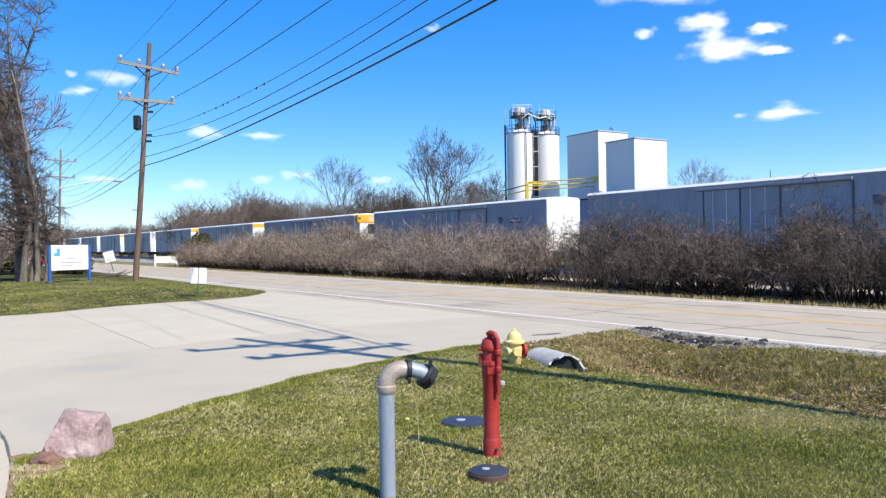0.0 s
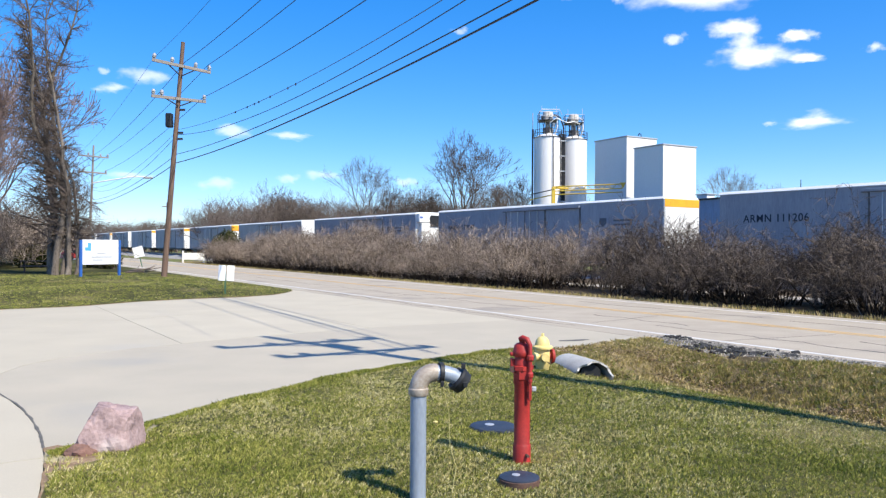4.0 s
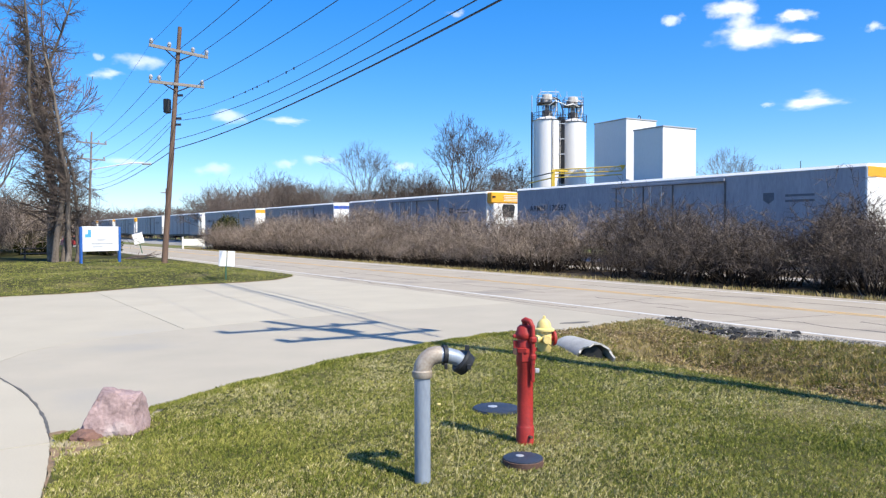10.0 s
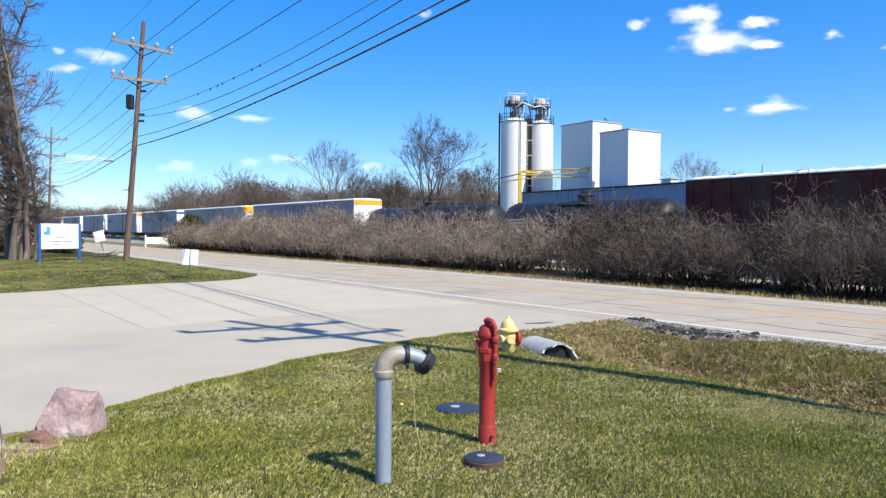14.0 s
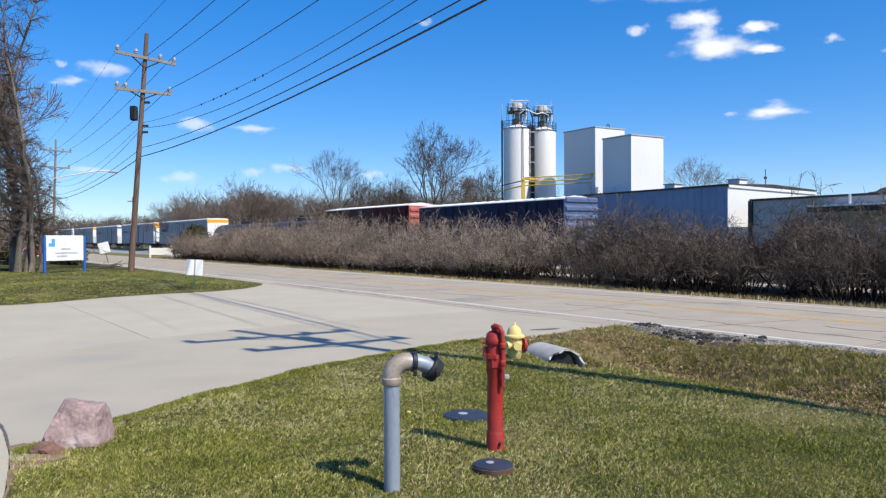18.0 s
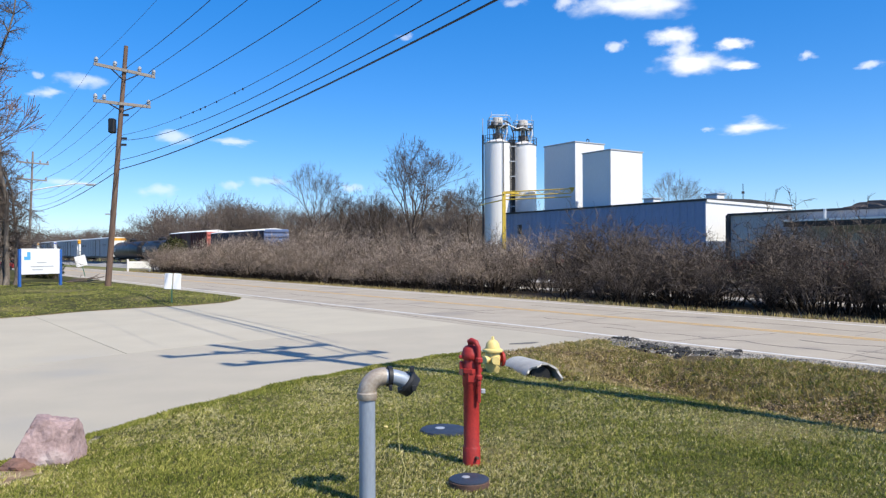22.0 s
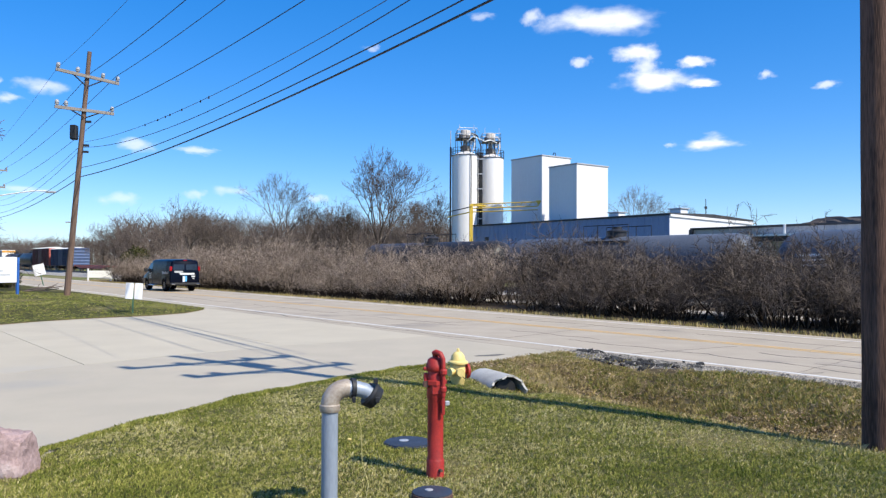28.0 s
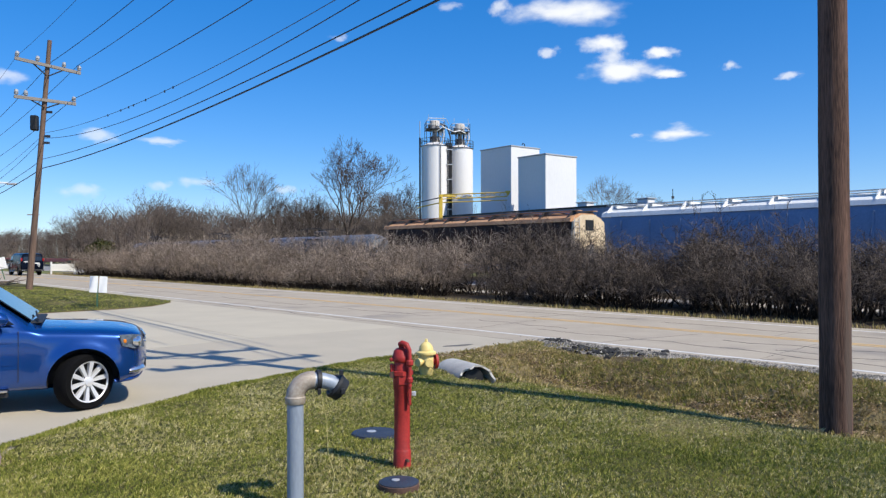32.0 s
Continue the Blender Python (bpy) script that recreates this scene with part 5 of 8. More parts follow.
def utility_pole(i, label):
    (bx, by), (tx, ty), h, r = POLES[i]
    P = thing("utility_pole", pose(bx, by, 0), label, "utility pole", "poles along the road")
    o = Vector((bx, by, 0))
    n = 24
    part("shaft", MB().path([pole_point(i, -0.3 + (h + 0.3) * k / n) - o for k in range(n + 1)], [r * (1 - 0.36 * k / n) * (1 + 0.012 * math.sin(k * 2.3)) for k in range(n + 1)], 18), (M_POLEDARK, M_POLE, M_ARM)[i], P, smooth=True)
    for z, half in ((12.0, 1.62), (10.15, 1.5)):
        c = pole_point(i, z) - o + Vector((-UX, -UY, 0)) * r
        arm = part("crossarm", MB().prism([(-0.06, -0.08), (0.06, -0.08), (0.06, 0.08), (-0.06, 0.08)], -half, half), M_ARM, P, "grey weathered wooden crossarm", at=Matrix.Translation(c) @ pose(0, 0, 0, 0, (5.5 if z > 11 else 0.5) if i == 1 else 2.0, 34.2))
        for x in (-half + 0.1, half - 0.1) + ((-0.55, 0.75) if z > 11 else (-half + 0.55,)):
            part("insulator", MB().lathe([(0.03, 0.05), (0.03, 0.12), (0.10, 0.13), (0.12, 0.2), (0.07, 0.22), (0.11, 0.25), (0.09, 0.36), (0.03, 0.4)], (x, 0, 0), 10), M_PORC, arm)
        for sgn in (-1, 1):
            part("brace", MB().tube((sgn * 0.75, 0, -0.05), (sgn * 0.04, 0, -0.55 if z > 11 else -0.4), 0.035, n=6), M_DARKSTEEL, arm)
    if i == 1:
        c = pole_point(i, 9.3) - o
        part("fuse_box", MB().box(c.x - 0.62, c.x - 0.28, c.y - 0.2, c.y + 0.2, c.z - 0.75, c.z + 0.05, 0.05), M_BLACK, P, "dark equipment can on the pole")
        for z in (9.55, 8.25, 7.9):
            c = pole_point(i, z) - o
            part("bracket", MB().box(c.x + 0.1, c.x + 0.42, c.y - 0.05, c.y + 0.05, c.z - 0.06, c.z + 0.06), M_DARKSTEEL, P)
    if i == 0:
        c = pole_point(i, 11.05) - o
        part("transformer", MB().lathe([(0.07, -0.42), (0.13, -0.38), (0.13, 0.34), (0.10, 0.42), (0.04, 0.45)], (c.x + 0.25, c.y + 0.06, c.z), 16), M_GALV, P, "grey transformer can high on the pole", True)
        part("hanger", MB().box(c.x + 0.05, c.x + 0.2, c.y - 0.04, c.y + 0.12, c.z - 0.3, c.z + 0.3), M_DARKSTEEL, P)
    return P


utility_pole(0, "brown weathered wooden utility pole beside the lawn")
utility_pole(1, "leaning brown wooden utility pole with two crossarms")
utility_pole(2, "distant wooden utility pole with pale crossarms")


def wire(name, off, z1, z2, r, mat, label, sag=0.5, spacers=0):
    """One line from pole to pole and on past the first pole; z1 on the far poles, z2 on the near one."""
    ends = [pole_point(i, z) + ARM_DIR * off for i, z in ((2, z1), (1, z1), (0, z2))]
    ends.insert(0, ends[0] + (ends[0] - ends[1]))
    pts = []
    for a, b in zip(ends, ends[1:]):
        for k in range(20):
            t = k / 20
            pts.append(a.lerp(b, t) - Vector((0, 0, 4 * sag * t * (1 - t))))
    ob = tagged(part(name, MB().path(pts, r, 5, False), mat), label, "overhead wire", "overhead wires along the road")
    span = (ends[2], ends[3])
    for k in range(spacers):
        t = (0.30, 0.345, 0.37, 0.385, 0.42, 0.47, 0.49)[k]
        c = span[0].lerp(span[1], t) - Vector((0, 0, 4 * sag * t * (1 - t)))
        part("spacer", MB().box(c.x - 0.02, c.x + 0.02, c.y - 0.02, c.y + 0.02, c.z - 0.05, c.z + 0.03), M_CABLE, ob)
    return ob


wire("power_line", -1.5, 12.3, 11.6, 0.008, M_WIRE, "thin bare power line between the upper crossarms")
wire("power_line", 0.2, 12.3, 11.6, 0.016, M_CABLE, "dark power line between the upper crossarms")
wire("power_line", 1.5, 12.3, 11.9, 0.016, M_CABLE, "dark power line between the upper crossarms")
wire("power_line", 1.35, 10.4, 9.8, 0.016, M_CABLE, "dark power line between the lower crossarms")
wire("telephone_line", 0.15, 8.45, 7.95, 0.010, M_WIRE, "thin grey overhead line with small spacers", 0.85, 7)
wire("telephone_line", 0.1, 8.15, 7.92, 0.013, M_CABLE, "thin dark sagging overhead line", 1.18)
wire("telephone_cable", 0.15, 7.05, 7.05, 0.016, M_CABLE, "black sagging telephone cable", 0.6)
wire("telephone_cable", 0.15, 6.55, 6.77, 0.024, M_CABLE, "thick black telephone cable", 0.5)

# street lamp arm on the distant pole
sl = thing("street_lamp", pose(-42.9, 87, 0), "pale street lamp on a long arm fixed to the pole", "street lamp")
part("arm", MB().path([(0.1, 0, 8.9), (2.5, 0.2, 9.35), (5.0, 0.4, 9.75), (6.2, 0.45, 9.7)], 0.07, 8), M_SIGNWHITE, sl)
part("lamp_head", MB().box(6.1, 7.1, 0.25, 0.65, 9.5, 9.72, 0.06), M_GALV, sl)

# ---- signs and fence ----
sg = thing("company_sign", pose(-19.6, 38.9, 0.12, 0, 0, 62), "white company sign board on two blue posts in the lawn", "sign")
part("board", MB().box(0.02, 2.16, -0.05, 0.05, 0.72, 2.02, 0.01), M_SIGNWHITE, sg)
for x in (-0.06, 2.24):
    part("post", MB().box(x - 0.06, x + 0.06, -0.06, 0.06, -0.3, 2.0, 0.01), M_SIGNBLUE, sg)
lg = part("logo_panel", MB().box(0.15, 0.5, -0.058, -0.05, 1.45, 1.85), M_LOGOBLUE, sg, "light blue square mark")
part("logo_corner", MB().box(0.15, 0.3, -0.064, -0.059, 1.62, 1.85), M_SIGNWHITE, lg)
for x0, x1, z in ((0.85, 1.4, 1.28), (0.5, 1.8, 1.08), (0.6, 1.2, 0.92)):
    part("writing_bar", MB().box(x0, x1, -0.056, -0.05, z, z + 0.07), M_GALV, sg, "pale grey line of writing")
s2 = thing("double_sign", pose(-9.0, 28.8, 0.1, 0, 0, 12), "pair of small white signs, seen from behind, on a green post", "sign")
part("post", MB().box(-0.025, 0.025, -0.02, 0.02, -0.3, 1.05), M_POSTGREEN, s2)
part("panel", MB().box(-0.29, -0.025, -0.03, -0.02, 0.45, 1.04, 0.004), M_SIGNWHITE, s2, at=pose(0, 0, 0, 0, 3, 0))
part("panel", MB().box(0.025, 0.29, -0.03, -0.02, 0.45, 1.04, 0.004), M_SIGNWHITE, s2, at=pose(0, 0, 0, 0, 3, 0))
s3 = thing("tilted_sign", pose(-27.1, 64.1, 0, 0, -14, 10), "small white sign leaning on a thin post", "sign")
part("post", MB().box(-0.03, 0.03, -0.03, 0.03, -0.3, 1.75), M_POSTGREEN, s3)
part("panel", MB().box(-0.42, 0.42, -0.06, -0.03, 0.85, 1.75, 0.01), M_SIGNWHITE, s3)
fn = thing("fence_panel", spp(83.5, 20.75, -0.03, -90), "short white board fence at the end of the hedge", "fence")
for x in (0.0, 2.2):
    part("post", MB().box(x - 0.08, x + 0.08, -0.08, 0.08, -0.2, 1.3, 0.015), M_FENCEWHITE, fn)
for k in range(3):
    part("board", MB().box(0.05, 2.15, -0.05, -0.01, 0.35 + k * 0.24, 0.585 + k * 0.24, 0.01), M_FENCEWHITE, fn)

# ---- lawn fittings ----
gp = thing("dry_standpipe", pose(-0.33, 5.68, 0.02), "grey steel suction pipe with a capped elbow standing in the lawn", "pipe")
part("riser", MB().lathe([(0.06, -0.15), (0.06, 0.80)], n=24), M_PIPEGREY, gp, smooth=True)
part("collar", MB().lathe([(0.068, 0.78), (0.075, 0.79), (0.075, 0.83), (0.066, 0.84)], n=24), M_ELBOW, gp, "rusty threaded collar", True)
DX, DY = 0.96, 0.28
el = [(0.115 * (1 - math.cos(a)) * DX, 0.115 * (1 - math.cos(a)) * DY, 0.83 + 0.115 * math.sin(a)) for a in [i * math.pi / 18 for i in range(11)]]
part("elbow", MB().path(el, 0.068, 20), M_ELBOW, gp, "rust-stained iron elbow", True)
ex, ey, ez = el[-1]
def ahead(k, dz=0.0):
    return (ex + DX * k, ey + DY * k, ez + dz)
part("nipple", MB().path([ahead(0), ahead(0.07, -0.006), ahead(0.13, -0.025), ahead(0.175, -0.055)], 0.058, 20), M_PIPEGREY, gp, smooth=True)
part("clamp", MB().path([ahead(0.02), ahead(0.05, -0.002)], 0.076, 20), M_RUBBER, gp, "black clamp ring", True)
part("clamp_lug", MB().box(ex + 0.035, ex + 0.06, ey - 0.10, ey - 0.05, ez - 0.09, ez - 0.05, 0.005), M_RUBBER, gp)
part("cap", MB().path([ahead(0.155, -0.042), ahead(0.168, -0.052), ahead(0.185, -0.066), ahead(0.215, -0.090), ahead(0.22, -0.094)], [0.088, 0.098, 0.092, 0.086, 0.06], 22), M_RUBBER, gp, "black screw cap", True)
for k in range(4):
    a = k * math.pi / 2 + 0.4
    part("cap_lug", MB().box(-0.016, 0.016, -0.016, 0.016, -0.02, 0.02, 0.004), M_RUBBER, gp, at=Matrix.Translation(Vector(ahead(0.2, -0.042)) + Vector((-DY * math.cos(a) * 0.1, DX * math.cos(a) * 0.1, math.sin(a) * 0.1))))
part("chain", MB().path([ahead(0.05, -0.09), ahead(0.1, -0.3), ahead(0.11, -0.55), ahead(0.16, -0.72), ahead(0.13, -0.9)], 0.003, 5), M_STRAW, gp, "thin pale hanging cord")

pv = thing("post_indicator_valve", pose(0.52, 6.72, 0.0), "red cast-iron post indicator valve standing in the lawn", "valve post")
part("post", MB().lathe([(0.078, -0.1), (0.078, 0.17), (0.074, 0.18), (0.070, 0.19), (0.070, 0.70), (0.078, 0.72), (0.078, 0.90), (0.070, 0.93), (0.070, 0.97)], n=26), M_HYDRED, pv, smooth=True)
part("flange", MB().lathe([(0.072, 0.83), (0.098, 0.835), (0.098, 0.87), (0.072, 0.875)], n=8), M_HYDRED, pv)
part("head", MB().lathe([(0.078, 0.95), (0.086, 0.96), (0.086, 1.0), (0.078, 1.015), (0.072, 1.045), (0.050, 1.065), (0.030, 1.07), (0.026, 1.10), (0.015, 1.105)], n=22), M_HYDRED, pv, smooth=True)
hnd = part("wrench_handle", MB().path([(-0.02, -0.02, 1.10), (0.0, -0.04, 1.115), (0.035, -0.07, 1.105), (0.058, -0.09, 1.06), (0.060, -0.09, 0.95), (0.060, -0.09, 0.86), (0.060, -0.09, 0.74)], [0.024, 0.026, 0.024, 0.02, 0.018, 0.018, 0.02], 10), M_HYDRED, pv, "red locking handle", True)
for z, rr in ((0.95, 0.032), (0.80, 0.028)):
    part("handle_joint", MB().lathe([(rr * 0.8, -0.025), (rr, -0.015), (rr, 0.015), (rr * 0.8, 0.025)], (0.061, -0.09, z), 10), M_HYDRED, hnd)
part("handle_end", MB().box(0.046, 0.074, -0.102, -0.078, 0.58, 0.74, 0.005), M_HYDRED, hnd)
part("padlock", MB().box(0.075, 0.115, -0.10, -0.07, 0.66, 0.70, 0.006), M_GALV, pv)
part("rim_lug", MB().box(-0.11, -0.06, -0.035, 0.02, 0.955, 0.985, 0.008), M_HYDRED, pv)
part("rusty_nut", MB().lathe([(0.03, -0.03), (0.03, 0.03)], (-0.085, -0.03, 0.84), 6, "y"), M_LIDRIM, pv, "rusty bolt head")
part("lug", MB().box(-0.105, -0.07, -0.03, 0.03, 0.86, 0.93, 0.006), M_HYDRED, pv)
part("window_frame", MB().box(-0.04, 0.05, -0.085, -0.06, 0.75, 0.86, 0.008), M_HYDRED, pv)
part("drain_bolt", MB().tube((0.03, -0.065, 0.1), (0.05, -0.1, 0.1), 0.014, n=6), M_LIDRIM, pv)

hy = thing("fire_hydrant", pose(1.22, 11.75, -0.02), "cream-yellow fire hydrant with a red side cap", "fire hydrant")
part("barrel", MB().lathe([(0.10, -0.2), (0.10, 0.10), (0.115, 0.12), (0.115, 0.36), (0.10, 0.38)], n=20), M_HYDYEL, hy, smooth=True)
part("bonnet", MB().lathe([(0.155, 0.375), (0.16, 0.39), (0.155, 0.41), (0.115, 0.43), (0.10, 0.50), (0.06, 0.55), (0.03, 0.56)], n=20), M_HYDYEL, hy, "domed bonnet", True)
part("operating_nut", MB().lathe([(0.03, 0.555), (0.022, 0.60), (0.018, 0.61)], n=5), M_HYDYEL, hy)
for dx, dy, m_, lab in ((0.86, 0.2, M_HYDRED, "red outlet cap"), (-0.7, -0.55, M_HYDYEL, "outlet cap"), (0.15, -0.95, M_HYDYEL, "outlet cap")):
    part("outlet_cap", MB().path([(dx * 0.09, dy * 0.09, 0.26), (dx * 0.15, dy * 0.15, 0.26), (dx * 0.155, dy * 0.155, 0.26), (dx * 0.2, dy * 0.2, 0.26)], [0.062, 0.062, 0.12, 0.11] if m_ is M_HYDRED else [0.06, 0.06, 0.07, 0.06], 12), m_, hy, lab, True)
part("chain", MB().path([(0.02, -0.13, 0.30), (0.05, -0.17, 0.2), (0.1, -0.15, 0.16), (0.15, -0.02, 0.24)], 0.006, 5), M_DARKSTEEL, hy)

# culvert pipe under the drive
cv = thing("culvert_pipe", pose(1.99, 11.66, -0.05, 0, 0, 110), "grey corrugated metal culvert pipe with a torn open end", "culvert")
R = 0.31
mb = MB()
prof_n = 40
ringn = 30
vs = []
for i in range(prof_n + 1):
    x = 0.85 * i / prof_n
    rr = R + 0.002 * math.sin(i * 2.6)
    for k in range(ringn):
        a = 2 * math.pi * k / ringn
        x2 = x + ((0.035 * math.sin(a * 9 + 1) + 0.05 * math.sin(a * 3 + 1)) * max(0, 1 - i / 3) if i < 3 else 0)
        vs.append((x2, rr * math.cos(a), rr * math.sin(a) * 0.76))
for i in range(prof_n + 1):
    x = 0.85 * i / prof_n
    for k in range(ringn):
        a = 2 * math.pi * k / ringn
        x2 = x + ((0.035 * math.sin(a * 9 + 1) + 0.05 * math.sin(a * 3 + 1)) * max(0, 1 - i / 3) if i < 3 else 0)
        vs.append((x2, (R - 0.035) * math.cos(a), (R - 0.035) * math.sin(a) * 0.76))
o2 = (prof_n + 1) * ringn
fs = []
for i in range(prof_n):
    for k in range(ringn):
        k2 = (k + 1) % ringn
        fs.append((i * ringn + k, i * ringn + k2, (i + 1) * ringn + k2, (i + 1) * ringn + k))
        fs.append((o2 + i * ringn + k, o2 + (i + 1) * ringn + k, o2 + (i + 1) * ringn + k2, o2 + i * ringn + k2))
for k in range(ringn):
    k2 = (k + 1) % ringn
    fs.append((k, o2 + k, o2 + k2, k2))
mb.add(vs, fs)
part("pipe", mb, M_CORR, cv, smooth=True)
# Black plug fills the mouth in place of the pipe's inner shade.
part("inner_dirt", MB().lathe([(R * 0.62, 0.10), (R * 0.62, 0.6)], (0, 0, -0.02), 16, "x"), M_BLACK, cv, "black plug standing in for the shade inside the pipe")


def lid(x, y, r, h, label, rim):
    t = thing("valve_cover", pose(x, y, 0.03), label, "manhole cover", "round covers in the lawn")
    part("rim", MB().lathe([(r, -0.1), (r, h - 0.012), (r * 0.97, h - 0.008)], n=32), rim, t, smooth=True)
    part("cover", MB().lathe([(r * 0.96, h - 0.03), (r * 0.96, h), (r * 0.9, h + 0.004), (0.02, h + 0.006)], n=32), M_LID, t, "dark blue-black round lid", True)
    part("centre_plate", MB().lathe([(r * 0.2, h + 0.005), (r * 0.2, h + 0.01), (r * 0.12, h + 0.012)], (-r * 0.15, 0.02, 0), 16), M_GALV, t, "pale round centre plate")
    return t


lid(0.455, 6.12, 0.165, 0.046, "dark iron valve cover standing proud of the grass", M_LIDRIM)
lid(0.32, 7.96, 0.25, 0.02, "flat dark iron cover set in the lawn", M_LID)

# boulder
b = bmesh.new()
bmesh.ops.create_icosphere(b, subdivisions=5, radius=1)
cuts = [((0.15, -1, 0.30), 0.60), ((0.10, 0.05, 1), 0.68), ((1, -0.2, 0.12), 0.74), ((-1, -0.25, 0.72), 0.56), ((-0.3, 1, 0.3), 0.75), ((-0.75, -0.75, 0.1), 0.78), ((0.72, -0.8, 0.25), 0.74), ((-0.35, -0.8, 0.75), 0.70), ((0.55, -0.35, 0.85), 0.80), ((0.35, -1, -0.25), 0.66)]
cuts = [(Vector(a).normalized(), b) for a, b in cuts]
for v in b.verts:
    for n_, d_ in cuts:
        k = v.co.dot(n_)
        if k > d_:
            v.co -= n_ * (k - d_)
    q = v.co.copy()
    chip = noise.noise(q * 2.6 + Vector((3, 0, 1)))
    v.co += q.normalized() * (0.03 * (1 if chip > 0.18 else (-0.5 if chip < -0.2 else 0)) + 0.022 * noise.noise(q * 7.0) + 0.016 * noise.noise(q * 17.0))
    v.co = Vector((v.co.x * 0.36, v.co.y * 0.32, v.co.z * 0.45 + 0.08))
me = bpy.data.meshes.new("boulder")
b.to_mesh(me)
b.free()
me.materials.append(M_ROCK)
boulder = tagged(new("boulder", me), "angular pink granite boulder at the lawn's corner", "rock")
boulder.matrix_basis = pose(-3.30, 7.0, 0.02, 0, 0, 4)

stone = thing("broken_stone", pose(-3.42, 6.76, 0.02), "dark brown broken stone at the boulder's foot", "rock")
b = bmesh.new()
bmesh.ops.create_icosphere(b, subdivisions=3, radius=1)
for v in b.verts:
    v.co += v.co.normalized() * 0.3 * noise.noise(v.co * 1.7 + Vector((5, 1, 2)))
    v.co = Vector((v.co.x * 0.135, v.co.y * 0.08, v.co.z * 0.075 + 0.02))
me = bpy.data.meshes.new("stone")
b.to_mesh(me)
b.free()
me.materials.append(M_ROCKDARK)
part("stone", me, None, stone)

# driveway slabs
def slab(corners, mat):
    mb = MB()
    c = np.mean(np.array(corners), axis=0)
    sh = [tuple(sp(*(np.array(q) + (c - np.array(q)) * (0.010 / max(0.5, np.linalg.norm(c - np.array(q))))))[:2]) for q in corners]
    mb.prism(sh, -0.12, 0.0, "z")
    return part("slab", mb, mat, drive)


drive = thing("driveway", pose(0, 0, 0), "pale worn concrete driveway of large cast slabs", "driveway", kind="structure")
ARC_P = (0.34, 0.54, 0.98, 1.64, 2.87, 4.2, 5.53, 8.2, 12.34)
ARC_S = (12.24, 12.83, 13.69, 14.31, 14.90, 15.25, 15.58, 15.95, 15.8)
def arc(p):
    return grow(p, ARC_P, ARC_S)
def quarter(p, f):
    lo, hi = arc(p), grow(p, LEFT_P, LEFT_S) + 0.1
    return lo + (hi - lo) * f
# the older grey bay in front of the lawn
bay = [(grow(p, EDGE_P, EDGE_S) - 0.16, p) for p in (12.34, 11.4, 9.8, 8.6, 8.0, 7.23, 5.93, 4.72, 3.58, 2.64, 1.92, 1.48)] + [(7.55, 0.72)]
bay += [(s, kerb(s)) for s in (7.84, 8.58, 9.39, 10.33, 11.31, 12.24)] + [(arc(p), p) for p in (0.44, 0.54, 0.75, 0.98, 1.3, 1.64, 2.2, 2.87, 3.5, 4.2, 5.53, 6.8, 8.2, 10.2, 12.34)]
slab(bay, M_CONC_OLD)
pc = [-30, -22, -14, -8, -3.2, 3.75, 8.2, 12.34]
for j in range(len(pc) - 1):
    p0, p1 = pc[j], pc[j + 1]
    for f0, f1 in ((0, 0.5), (0.5, 1.0)):
        ps = sorted({p0 + (p1 - p0) * k / 8 for k in range(9)} | {q for q in ARC_P if p0 < q < p1})
        slab([(quarter(p, f0), p) for p in ps] + [(quarter(p, f1), p) for p in reversed(ps)], M_CONC)
for s0, s1 in ((-8, -3.5), (-3.5, 1.0), (1.0, 4.2), (4.2, 7.66), (7.66, 12.24)):
    for p0, p1 in ((-14, -8), (-8, -3.2)):
        slab([(s0, p0), (s1, p0), (s1, p1), (s0, p1)], M_CONC)
    ss = [s0 + (s1 - s0) * k / 6 for k in range(7)]
    slab([(s0, -3.2)] + [(s, kerb(s)) for s in ss] + [(s1, -3.2)], M_CONC)
# broken, dirt-filled edge between the bays
rs = np.random.RandomState(33)
mb = MB()
ss = [7.75 + (12.3 - 7.75) * k / 60 for k in range(61)]
wd = [(0.004 + 0.018 * max(0.0, noise.noise(Vector((s * 3.1, 0, 7))) + 0.25) + rs.uniform(0, 0.008)) for s in ss]
mid = [kerb(s) + 0.012 * noise.noise(Vector((s * 5, 3, 1))) for s in ss]
mb.add([tuple(sp(s, c - w, 0.0035)) for s, c, w in zip(ss, mid, wd)] + [tuple(sp(s, c + w, 0.0035)) for s, c, w in zip(ss, mid, wd)], [(k, k + 1, 61 + k + 1, 61 + k) for k in range(60)])
tagged(part("bay_crack", mb, M_TAR), "dark broken joint between two driveway bays", "crack", kind="structure")
mb = MB()
mb.prism([tuple(sp(11.74 + 0.11 * math.sin(a) * (1 + 0.25 * math.sin(3 * a)) - 0.16 * (0.34 * math.cos(a)), 10.74 + 0.36 * math.cos(a))[:2]) for a in [k * math.pi / 14 for k in range(28)]], 0.001, 0.004, "z")
tagged(part("tar_patch", mb, M_TAR), "small dark tar patch at the drive's mouth", "stain", kind="structure")

